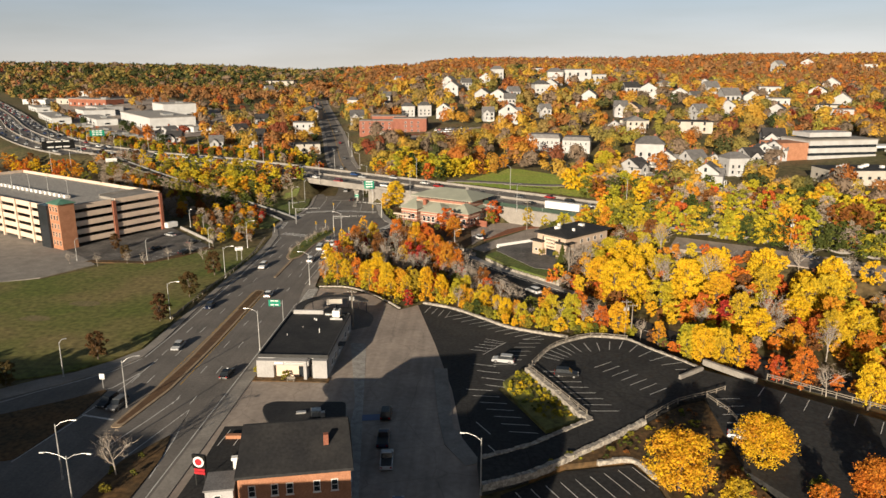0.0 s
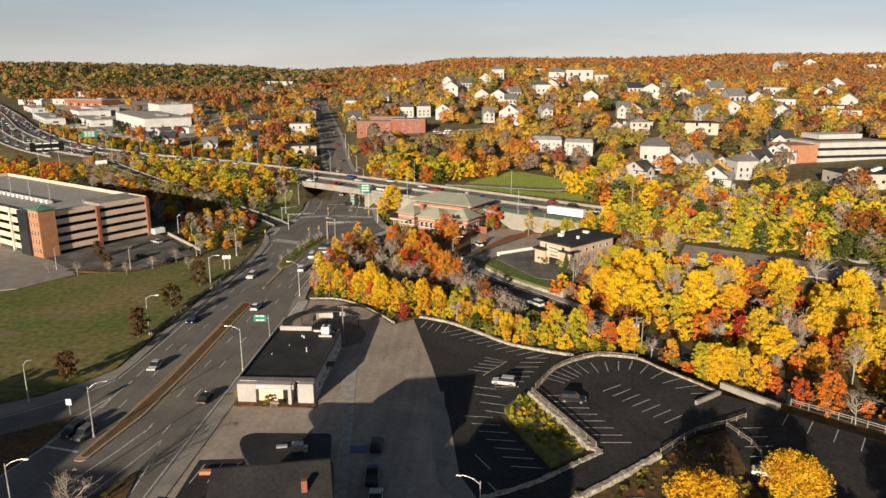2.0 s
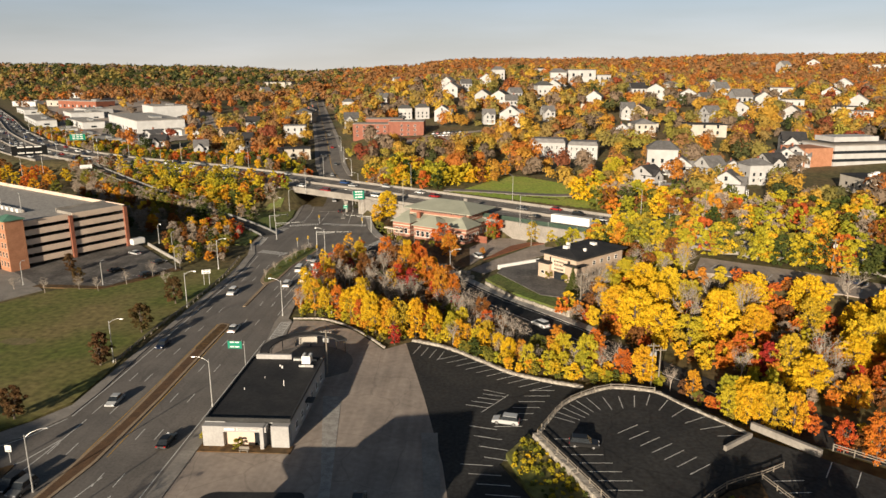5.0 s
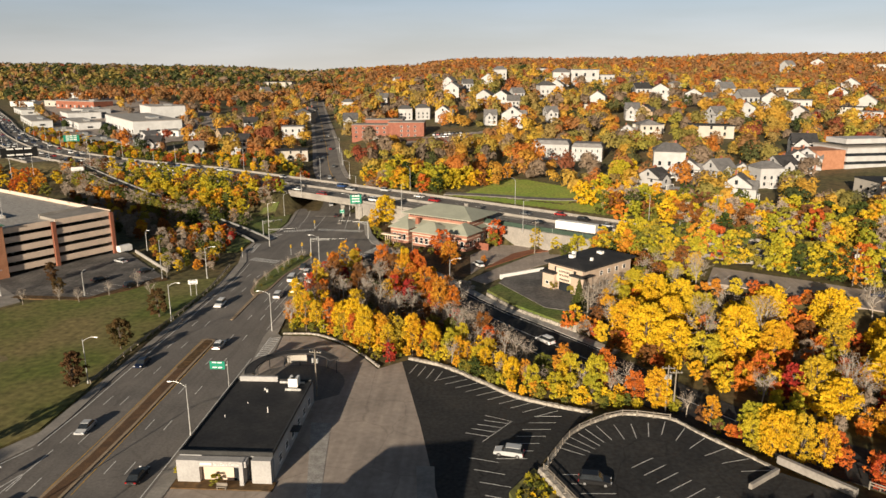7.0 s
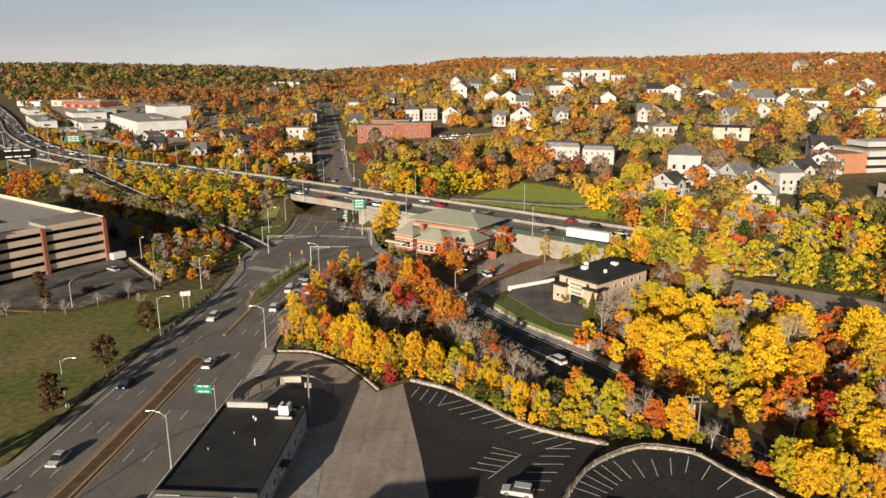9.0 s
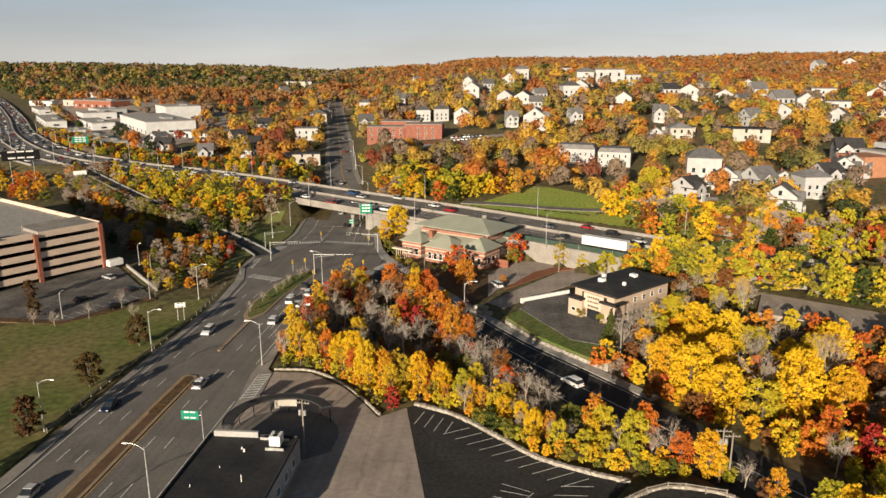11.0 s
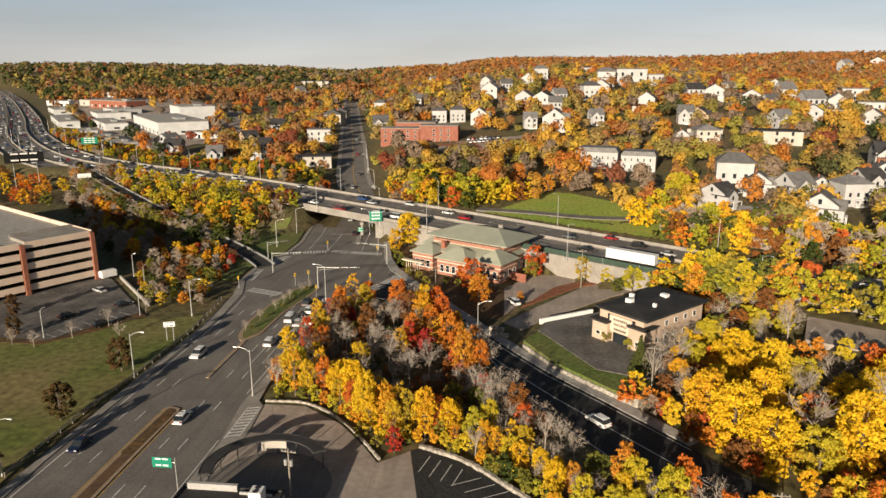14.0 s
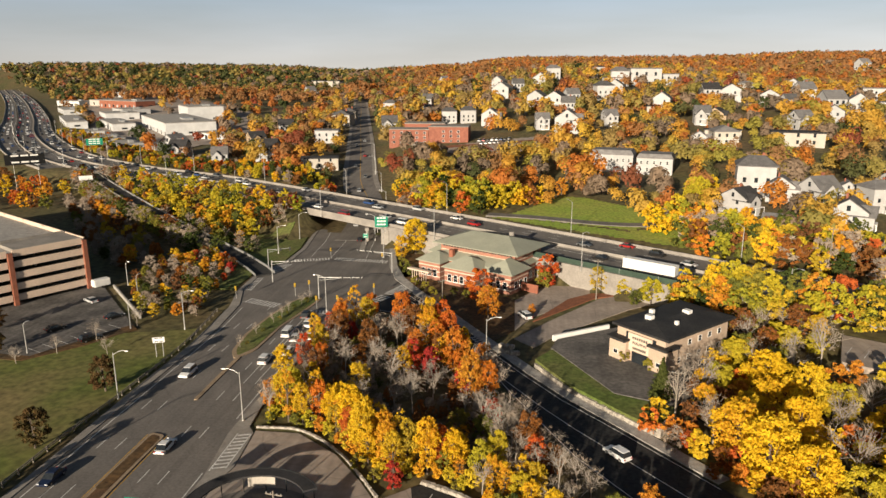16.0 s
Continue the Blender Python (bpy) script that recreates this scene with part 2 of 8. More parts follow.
M = {
    "asphalt": mat("worn_asphalt", (0.190, 0.172, 0.156), (0.145, 0.133, 0.122), 0.12, fine=2.2, amount=0.16, streak=3, cracks=0.10),
    "asphalt_dark": mat("fresh_asphalt", (0.026, 0.026, 0.027), (0.040, 0.039, 0.038), 0.10, fine=1.6, amount=0.35, cracks=0.3),
    "asphalt_mid": mat("weathered_asphalt", (0.165, 0.152, 0.140), (0.085, 0.080, 0.076), 0.14, fine=1.2, amount=0.3, streak=40),
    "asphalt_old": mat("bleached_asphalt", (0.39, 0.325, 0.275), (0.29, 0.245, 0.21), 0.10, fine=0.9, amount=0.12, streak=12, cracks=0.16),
    "concrete": mat("concrete", (0.31, 0.285, 0.255), (0.235, 0.215, 0.195), 0.25, fine=2.0, amount=0.15),
    "kerb": mat("granite_kerb", (0.42, 0.40, 0.37), (0.30, 0.28, 0.26), 0.8, fine=6.0),
    "kerb_tan": mat("buff_kerb", (0.36, 0.27, 0.18), (0.29, 0.215, 0.145), 0.7, fine=5.0),
    "paver": mat("ochre_pavers", (0.15, 0.085, 0.045), (0.10, 0.06, 0.035), 0.6, fine=5.0),
    "paint": mat("white_road_paint", (0.74, 0.73, 0.70), (0.50, 0.49, 0.47), 1.2, fine=4.0, amount=0.2),
    "paint_yellow": mat("yellow_road_paint", (0.62, 0.36, 0.05), (0.45, 0.26, 0.05), 1.0),
    "grass": mat("autumn_lawn", (0.118, 0.140, 0.030), (0.205, 0.165, 0.066), 0.045, fine=0.7, amount=0.4, bump=0.6),
    "grass_green": mat("green_lawn", (0.25, 0.34, 0.05), (0.31, 0.33, 0.07), 0.09, fine=1.0, amount=0.35, bump=0.6),
    "verge_green": mat("rough_verge_grass", (0.105, 0.145, 0.03), (0.15, 0.15, 0.05), 0.12, fine=1.2, amount=0.4, bump=0.6),
    "litter": mat("leaf_litter", (0.135, 0.075, 0.030), (0.075, 0.052, 0.027), 0.16, fine=1.2, amount=0.5, bump=0.6),
    "woodland": mat("woodland_floor", (0.14, 0.10, 0.048), (0.095, 0.092, 0.036), 0.03, fine=0.5, amount=0.5, bump=0.5),
    "soil": mat("sandy_soil", (0.21, 0.165, 0.085), (0.155, 0.14, 0.06), 0.4, fine=2.0, amount=0.3),
    "mulch": mat("red_bark_mulch", (0.27, 0.105, 0.055), (0.20, 0.08, 0.045), 0.5, fine=4.0),
    "bark": mat("bark", (0.16, 0.125, 0.095), (0.10, 0.08, 0.065), 1.5, fine=9.0),
    "bark_pale": mat("pale_grey_bark", (0.42, 0.37, 0.32), (0.30, 0.26, 0.22), 1.5, fine=9.0),
    "galv": mat("galvanised_steel", (0.55, 0.55, 0.54), (0.45, 0.45, 0.44), 1.0, rough=0.45, metal=0.6, bump=0.0),
    "steel_dark": mat("dark_painted_steel", (0.045, 0.045, 0.045), rough=0.5, bump=0.0),
    "roof_black": mat("black_membrane_roof", (0.022, 0.022, 0.024), (0.036, 0.035, 0.035), 0.2, rough=0.75, fine=2.0),
    "shingle_grey": mat("grey_asphalt_shingles", (0.17, 0.165, 0.165), (0.125, 0.12, 0.12), 0.5, fine=5.0, rnd=0.35),
    "shingle_dark": mat("charcoal_asphalt_shingles", (0.05, 0.048, 0.05), (0.035, 0.034, 0.035), 0.5, fine=5.0, rnd=0.2),
    "roof_green": mat("grey_green_metal_roof", (0.34, 0.345, 0.275), (0.29, 0.30, 0.24), 0.2, rough=0.55, fine=2.0, amount=0.06, bump=0.05),
    "stucco": mat("beige_stucco", (0.52, 0.40, 0.31), (0.45, 0.345, 0.265), 0.3, fine=3.0, amount=0.1),
    "white_wall": mat("white_clapboard", (0.47, 0.465, 0.465), (0.40, 0.395, 0.395), 0.3, fine=4.0, amount=0.08, rnd=0.06),
    "shed_white": mat("white_profiled_sheet", (0.58, 0.585, 0.59), (0.50, 0.505, 0.51), 0.2, rough=0.6, fine=2.0, amount=0.08, bump=0.05),
    "render_pale": mat("pale_render", (0.40, 0.39, 0.385), (0.34, 0.33, 0.325), 0.4, fine=3.0, amount=0.10),
    "cream_wall": mat("cream_siding", (0.47, 0.435, 0.385), (0.41, 0.375, 0.33), 0.3, fine=4.0, amount=0.08),
    "grey_wall": mat("grey_siding", (0.42, 0.42, 0.42), (0.36, 0.36, 0.37), 0.3, fine=4.0, amount=0.08),
    "tan_wall": mat("tan_siding", (0.44, 0.33, 0.22), (0.38, 0.28, 0.19), 0.3, fine=4.0, amount=0.08),
    "precast": mat("buff_precast_concrete", (0.68, 0.54, 0.43), (0.60, 0.475, 0.38), 0.25, fine=2.0, amount=0.07),
    "brick": mat("red_brick", (0.30, 0.115, 0.070), (0.23, 0.085, 0.055), 0.6, fine=6.0, amount=0.25),
    "brick_rose": mat("rose_brick", (0.36, 0.175, 0.125), (0.29, 0.14, 0.10), 0.6, fine=6.0, amount=0.2),
    "brick_town": mat("dull_red_brick", (0.29, 0.115, 0.078), (0.235, 0.09, 0.063), 0.6, fine=6.0, amount=0.2),
    "brick_orange": mat("orange_brick", (0.42, 0.20, 0.115), (0.35, 0.16, 0.09), 0.6, fine=6.0, amount=0.2),
    "glass": mat("window_glass", (0.025, 0.030, 0.036), rough=0.12, bump=0.0, spec=0.6),
    # near-black: the shade inside the garage put into the colour
    "dark": mat("interior_shade_black", (0.018, 0.017, 0.016), rough=0.9),
    "white": mat("white_paint", (0.80, 0.79, 0.77), (0.72, 0.71, 0.69), 0.5, rough=0.5, amount=0.05, bump=0.0),
    "sign_green": mat("green_sign_sheet", (0.010, 0.23, 0.145), (0.010, 0.20, 0.13), rough=0.45, bump=0.0, amount=0.05),
    "sign_black": mat("black_sign_face", (0.012, 0.012, 0.012), rough=0.4, bump=0.0),
    "sign_red": mat("red_sign_face", (0.48, 0.03, 0.04), rough=0.4, bump=0.0),
    "signal_yellow": mat("yellow_signal_housing", (0.60, 0.38, 0.03), rough=0.5, bump=0.0),
    "stone": mat("pale_rubble_stone", (0.46, 0.42, 0.36), (0.24, 0.215, 0.19), 1.3, fine=3.5, amount=0.35, bump=0.8),
    "wood_rail": mat("weathered_timber", (0.26, 0.23, 0.19), (0.19, 0.165, 0.14), 1.0, fine=8.0),
    "tyre": mat("tyre_rubber", (0.018, 0.018, 0.018), rough=0.8, bump=0.0),
    "rim": mat("alloy_rim", (0.45, 0.45, 0.46), rough=0.35, metal=0.7, bump=0.0),
    "tail": mat("red_tail_lamp", (0.35, 0.015, 0.015), rough=0.25, bump=0.0),
    "lens": mat("clear_headlamp", (0.65, 0.66, 0.68), rough=0.15, bump=0.0),
    "mesh_green": mat("dark_green_mesh", (0.045, 0.075, 0.055), (0.035, 0.06, 0.045), 0.5, rough=0.6),
    "green_metal": mat("green_patina_metal", (0.10, 0.22, 0.16), (0.08, 0.18, 0.13), 0.5, rough=0.5),
}
for _k, _c in {"white": (0.75, 0.75, 0.75), "silver": (0.46, 0.47, 0.48), "black": (0.014, 0.014, 0.015), "grey": (0.12, 0.125, 0.13), "red": (0.36, 0.02, 0.02), "blue": (0.03, 0.07, 0.20), "navy": (0.012, 0.02, 0.05), "tan": (0.32, 0.26, 0.18)}.items():
    M["car_" + _k] = mat(_k + "_car_paint", _c, tuple(v * 0.95 for v in _c), rough=0.28, amount=0.03, bump=0.0, spec=0.5)

# ---- builders ----
def thing(name, label, category, group="", kind="", at=(0, 0, 0), turn=0.0):
    return tagged(new(name), label, category, group, kind) if at is None else _placed(tagged(new(name), label, category, group, kind), at, turn)


def _placed(ob, at, turn):
    ob.matrix_basis = pose(*at, 0, 0, turn)
    return ob


def part(name, bm, material, parent=None, label=""):
    """One bmesh as one mesh object under a thing or a part."""
    me = bpy.data.meshes.new(name)
    bm.to_mesh(me)
    bm.free()
    me.materials.append(material)
    ob = new(name, me)
    ob.parent = parent
    return tagged(ob, label)


def again(ob, x=0.0, y=0.0, z=0.0, turn=0.0, s=(1, 1, 1)):
    """The same piece once more, on the same mesh, under the same parent."""
    c = ob.copy()
    scene.collection.objects.link(c)
    c.matrix_basis = pose(x, y, z, 0, 0, turn) @ Matrix.Diagonal((*s, 1))
    return c


def box(bm, cx, cy, cz, sx, sy, sz, turn=0.0, taper=1.0):
    """A box on its centre of base (cx, cy, cz), top scaled by taper."""
    c, s = math.cos(radians(turn)), math.sin(radians(turn))
    v = []
    for k, z in ((1.0, cz), (taper, cz + sz)):
        for a, b in ((-1, -1), (1, -1), (1, 1), (-1, 1)):
            x, y = a * sx / 2 * k, b * sy / 2 * k
            v.append(bm.verts.new((cx + x * c - y * s, cy + x * s + y * c, z)))
    for f in ((3, 2, 1, 0), (4, 5, 6, 7), (0, 1, 5, 4), (1, 2, 6, 5), (2, 3, 7, 6), (3, 0, 4, 7)):
        bm.faces.new([v[i] for i in f])
    return bm


def prism(bm, pts, z0, z1, top=None):
    """An upright prism on a plan polygon (counter-clockwise); top may be another polygon or a height function."""
    area = sum(a[0] * b[1] - b[0] * a[1] for a, b in zip(pts, pts[1:] + pts[:1]))
    if area < 0:
        pts = pts[::-1]
        top = top[::-1] if isinstance(top, list) else top
    hi = top if isinstance(top, list) else pts
    lo_v = [bm.verts.new((x, y, z0)) for x, y in pts]
    hi_v = [bm.verts.new((x, y, top(x, y) if callable(top) else z1)) for x, y in hi]
    n = len(pts)
    bm.faces.new(hi_v)
    bm.faces.new(lo_v[::-1])
    for i in range(n):
        bm.faces.new((lo_v[i], lo_v[(i + 1) % n], hi_v[(i + 1) % n], hi_v[i]))
    return bm


def tube(bm, a, b, r0, r1, n=6, caps=True):
    a, b = Vector(a), Vector(b)
    q = (b - a).to_track_quat("Z", "Y")
    rings = []
    for p, r in ((a, r0), (b, r1)):
        rings.append([bm.verts.new(p + q @ Vector((math.cos(2 * math.pi * i / n) * r, math.sin(2 * math.pi * i / n) * r, 0))) for i in range(n)])
    for i in range(n):
        bm.faces.new((rings[0][i], rings[0][(i + 1) % n], rings[1][(i + 1) % n], rings[1][i]))
    if caps:
        bm.faces.new(rings[0][::-1]), bm.faces.new(rings[1])
    return bm


def bevelled(bm, w, seg=1):
    bmesh.ops.bevel(bm, geom=bm.edges[:], offset=w, segments=seg, affect="EDGES", clamp_overlap=True)
    return bm


def smooth01(v, a, b):
    t = np.clip((np.asarray(v, float) - a) / (b - a), 0, 1)
    return t * t * (3 - 2 * t)


def offset_line(line, off):
    """A plan polyline moved to its left by off."""
    p = np.array([q[:2] for q in line], float)
    d = np.gradient(p, axis=0)
    d /= np.linalg.norm(d, axis=1)[:, None]
    return p + np.stack([-d[:, 1], d[:, 0]], 1) * off


def band(bm, line, o0, o1, h0, h1):
    """A solid band along a line of (x, y, z), between two offsets, from z + h0 to z + h1."""
    a, b = offset_line(line, o0), offset_line(line, o1)
    z = [q[2] for q in line]
    rows = [[bm.verts.new((*a[i], z[i] + h0)), bm.verts.new((*b[i], z[i] + h0)), bm.verts.new((*b[i], z[i] + h1)), bm.verts.new((*a[i], z[i] + h1))] for i in range(len(line))]
    for r, s in zip(rows, rows[1:]):
        for i in range(4):
            bm.faces.new((r[i], r[(i + 1) % 4], s[(i + 1) % 4], s[i]))
    bm.faces.new(rows[0][::-1]), bm.faces.new(rows[-1])
    bmesh.ops.recalc_face_normals(bm, faces=bm.faces[:])
    return bm


def fine_line(pts, step=8.0):
    """Catmull-Rom through a few (x, y, z) points, about step metres apart."""
    p = [Vector(q) for q in pts]
    p = [2 * p[0] - p[1]] + p + [2 * p[-1] - p[-2]]
    out = []
    for i in range(1, len(p) - 2):
        n = max(2, int((p[i + 1] - p[i]).length / step))
        for k in range(n):
            t = k / n
            a, b, c, d = p[i - 1], p[i], p[i + 1], p[i + 2]
            out.append(0.5 * ((2 * b) + (c - a) * t + (2 * a - 5 * b + 4 * c - d) * t * t + (3 * b - a - 3 * c + d) * t ** 3))
    return out + [p[-2]]


# ---- lie of the land ----
HIGHWAY = fine_line([(330, 86, 6.0), (200, 172, 6.0), (120, 224, 6.0), (60, 263.8, 6.0), (-10, 309.8, 6.8), (-60, 342.6, 7.0), (-150, 401.7, 7.0), (-219, 440, 6.5), (-300, 505, 6.0), (-410, 630, 6.0), (-560, 830, 6.0), (-850, 1200, 7.0), (-1300, 1750, 8.0)], 10.0)
STREET = fine_line([(-60, 300, 0), (-63, 345, 0.3), (-71, 390, 2.0), (-84, 430, 4.5), (-108, 531, 10.5), (-150, 705, 13.0), (-204, 931, 15.0), (-330, 1450, 36)], 10.0)
_hw = np.array([tuple(q) for q in HIGHWAY])
_st_ = np.array([tuple(q) for q in STREET])


def along(line, x, y):
    """Signed distance to a line (positive to the right of its run) and its height there."""
    x, y = np.atleast_1d(np.asarray(x, float)), np.atleast_1d(np.asarray(y, float))
    a, d = line[:-1], line[1:] - line[:-1]
    dd = d[:, 0] ** 2 + d[:, 1] ** 2
    sd, zz = np.empty_like(x), np.empty_like(x)
    for i in range(0, len(x), 4000):
        px, py = x[i:i + 4000, None] - a[:, 0], y[i:i + 4000, None] - a[:, 1]
        t = np.clip((px * d[:, 0] + py * d[:, 1]) / dd, 0, 1)
        px, py = px - t * d[:, 0], py - t * d[:, 1]
        q = px * px + py * py
        k = q.argmin(1)
        r = np.arange(len(k))
        s = np.sign(d[k, 1] * px[r, k] - d[k, 0] * py[r, k])
        sd[i:i + 4000] = np.sqrt(q[r, k]) * np.where(s == 0, 1, s)
        zz[i:i + 4000] = a[k, 2] + t[r, k] * d[k, 2]
    return sd, zz


HW_SIDE = 1.0 if along(_hw, -60.0, 200.0)[0][0] > 0 else -1.0      # which sign of the distance lies towards the crossing


def land(x, y):
    """Height of the ground."""
    x, y = np.atleast_1d(np.asarray(x, float)), np.atleast_1d(np.asarray(y, float))
    d, zd = along(_hw, x, y)
    d = -d * HW_SIDE
    r = np.hypot(x, y)
    wide = 16 * smooth01(-x, 225, 300)
    bank = np.where(x < -83, zd * smooth01(d + wide, -36, -17), np.where(x < 45, 0.0, zd * np.maximum(smooth01(d, -26, -16.5), smooth01(d, -55, -42) * smooth01(x, 52, 66))))
    left = smooth01(-x, 90, 260)
    beyond = zd - 1.3 * (1 - smooth01(d, 14.5, 19)) + (0.032 * np.clip(d - 16, 0, 210)) * (1 - left) - 3.0 * left * smooth01(d, 20, 60)
    far = smooth01(r, 650, 2900) * (66 + 16 * smooth01(x, 100, 1200) - 14 * left)
    hill = 36 * np.exp(-((x - 45) / 190) ** 2 - ((y - 960) / 300) ** 2) + 16 * np.exp(-((x - 330) / 260) ** 2 - ((y - 900) / 330) ** 2)
    dip = 1 - 0.42 * np.exp(-((np.degrees(np.arctan2(x, y)) + 13.5) / 5.0) ** 2) - 0.10 * np.exp(-((np.degrees(np.arctan2(x, y)) - 13.5) / 4.0) ** 2)
    far = far * dip
    lump = 5.0 * np.sin(x / 170 + 1.0) * np.sin(y / 230 + 0.4) * smooth01(r, 500, 1200)
    h = np.where(d < -12.5, bank, np.where(d < 14, zd - 1.3, beyond + (far + hill + lump) * smooth01(d, 16, 160)))
    ds, zs = along(_st_, x, y)
    cut = smooth01(np.abs(ds), 11.5, 30) 
    cut = np.where(d < -12.5, 1.0, np.where(np.abs(d) <= 16.5, np.where(np.abs(ds) < 15.5, 0.0, 1.0), cut))
    return zs * (1 - cut) + h * cut - 0.06 * (1 - cut)


def gz(x, y):
    return float(land(x, y)[0])

# ---- ground and roads ----
def spaced(lo, hi, near, grow):
    """Grid lines: near spacing round zero, wider with distance."""
    out, v, s = [0.0], 0.0, near
    while v < hi:
        v += s
        s = min(s * grow if v > 420 else s, 140)
        out.append(v)
    neg, v, s = [], 0.0, near
    while v > lo:
        v -= s
        s = min(s * grow if v < -320 else s, 140)
        neg.append(v)
    return np.array(neg[::-1] + out)


def build_ground():
    xs, ys = spaced(-3600, 3600, 6.0, 1.06), spaced(-400, 4300, 6.0, 1.05)
    gx, gy = np.meshgrid(xs, ys)
    z = land(gx.ravel(), gy.ravel())
    flat = z < 0.01
    z = np.where(flat, -0.12, z - 0.05)
    co = np.stack([gx.ravel(), gy.ravel(), z], 1)
    w, h = len(xs), len(ys)
    i = (np.arange(h - 1)[:, None] * w + np.arange(w - 1)[None, :]).ravel()
    me = bpy.data.meshes.new("ground")
    me.from_pydata(co.tolist(), [], np.stack([i, i + 1, i + w + 1, i + w], 1).tolist())
    me.materials.append(M["woodland"])
    for p in me.polygons:
        p.use_smooth = True
    tagged(new("ground", me), "brown woodland floor and rough grass reaching the hills", "ground", kind="structure")


build_ground()


def slab(name, pts, z0, z1, material, label, category, parent=None):
    ob = part(name, prism(bmesh.new(), [tuple(p) for p in pts], z0, z1), material, parent)
    return tagged(ob, label, category, kind="structure") if parent is None else ob


def rounded(pts, r=3.0, n=5):
    """A plan polygon with its corners rounded."""
    out = []
    for i, p in enumerate(pts):
        p, a, b = Vector(p), Vector(pts[i - 1]), Vector(pts[(i + 1) % len(pts)])
        k = min(r, (a - p).length * 0.45, (b - p).length * 0.45)
        s, e = p + (a - p).normalized() * k, p + (b - p).normalized() * k
        for j in range(n + 1):
            t = j / n
            out.append(tuple((1 - t) ** 2 * s + 2 * t * (1 - t) * p + t * t * e))
    return out


# main road, cross street and slip road in one sheet of worn asphalt
road = slab("road", [(-110, 55), (-46.5, 55), (-46.5, 173), (-48.2, 186), (-47.6, 232), (-45, 243), (-41, 250.5), (-38.5, 262), (-30, 266), (-37, 277), (-41.3, 290), (-45.5, 311), (-48.6, 330), (-53, 372), (-75, 372), (-78, 337), (-74, 309), (-74, 292), (-78, 280), (-77, 262), (-73, 250), (-71.2, 232), (-71.5, 165), (-70.6, 146), (-71, 137.2), (-74.1, 130.2), (-79.3, 124.6), (-84.3, 119.8), (-91, 113.5), (-110, 96)], -0.3, 0.0, M["asphalt"], "worn grey asphalt dual carriageway with turning lanes", "road")
side_road = slab("side_road", [(-41, 250.5), (-24.5, 247.5), (-13, 232.5), (-2, 207.5), (8.5, 186.5), (24, 164), (45, 142), (85, 112), (110, 85), (118, 92), (92, 121), (52, 152), (36, 172), (17.7, 195.4), (8.7, 206), (1.3, 216.5), (-7.6, 230.5), (-18.5, 247.8), (-29.9, 264.6), (-38.5, 262)], -0.3, 0.012, M["asphalt_dark"], "freshly laid black asphalt side road", "road")
lawn = slab("lawn", [(-75.0, 170), (-74.2, 197), (-74.0, 222), (-76, 232), (-85, 229), (-92, 227), (-116, 208), (-127, 192), (-160, 178), (-160, 118), (-98, 122), (-86.5, 126.5), (-81.5, 130), (-76.8, 135.5), (-73.6, 142), (-73.6, 153)], -0.3, 0.14, M["grass"], "wide autumn lawn of patchy brown-green grass", "lawn")
verge = slab("pavement", [(-86.4, 125.0), (-81.2, 128.4), (-76.3, 134.7), (-72.9, 141), (-72.9, 153), (-72.8, 175), (-73.2, 197), (-73, 222), (-75, 248), (-78.5, 262), (-79.5, 280), (-75.4, 292), (-75.4, 309), (-79.2, 337), (-78, 337), (-74, 309), (-74, 292), (-78, 280), (-77, 262), (-73, 250), (-71.2, 232), (-71.5, 165), (-70.6, 146), (-71, 137.2), (-74.1, 130.2), (-79.3, 124.6), (-84.3, 119.8), (-91, 113.5), (-96, 109), (-99, 112), (-91.3, 120.2)], -0.3, 0.13, M["concrete"], "pale concrete footway with granite kerb along the carriageway", "pavement")
east_walk = slab("pavement", [(-46.5, 55), (-44.0, 55), (-44.0, 171), (-43.0, 176), (-44, 186.5), (-45.5, 188.5), (-46.6, 200), (-46.2, 232), (-43.8, 242), (-40, 248), (-41, 250.5), (-45, 243), (-47.6, 232), (-48.2, 186), (-46.5, 173)], -0.3, 0.13, M["concrete"], "narrow concrete footway with a granite kerb", "pavement")
corner_walk = slab("pavement", [(-30, 266), (-29.9, 264.6), (-18.5, 247.8), (-7.6, 230.5), (1.3, 216.5), (8.7, 206), (17.7, 195.4), (30, 180.5), (32, 182), (19.4, 197.3), (10.3, 207.8), (3.0, 218.5), (-5.8, 232.3), (-16.6, 249.6), (-27.6, 266.6), (-34.6, 279), (-39, 291), (-43.5, 311), (-46.6, 330), (-50.5, 365), (-52.5, 365), (-48.6, 330), (-45.5, 311), (-41.3, 290), (-37, 277)], -0.3, 0.13, M["kerb"], "pale concrete footway curving round the crossing corner", "pavement")

part("bare_patch", prism(bmesh.new(), rounded([(-113, 158.5), (-108, 156.8), (-104, 158), (-106, 160.5), (-111, 161.2)], 1.4), 0.1, 0.146), M["soil"], lawn, "bare sandy patch")
part("bare_patch", prism(bmesh.new(), rounded([(-107, 169.8), (-101, 168.0), (-97.5, 170), (-100, 172.6), (-105.5, 172.6)], 1.4), 0.1, 0.146), M["soil"], lawn, "bare sandy patch")
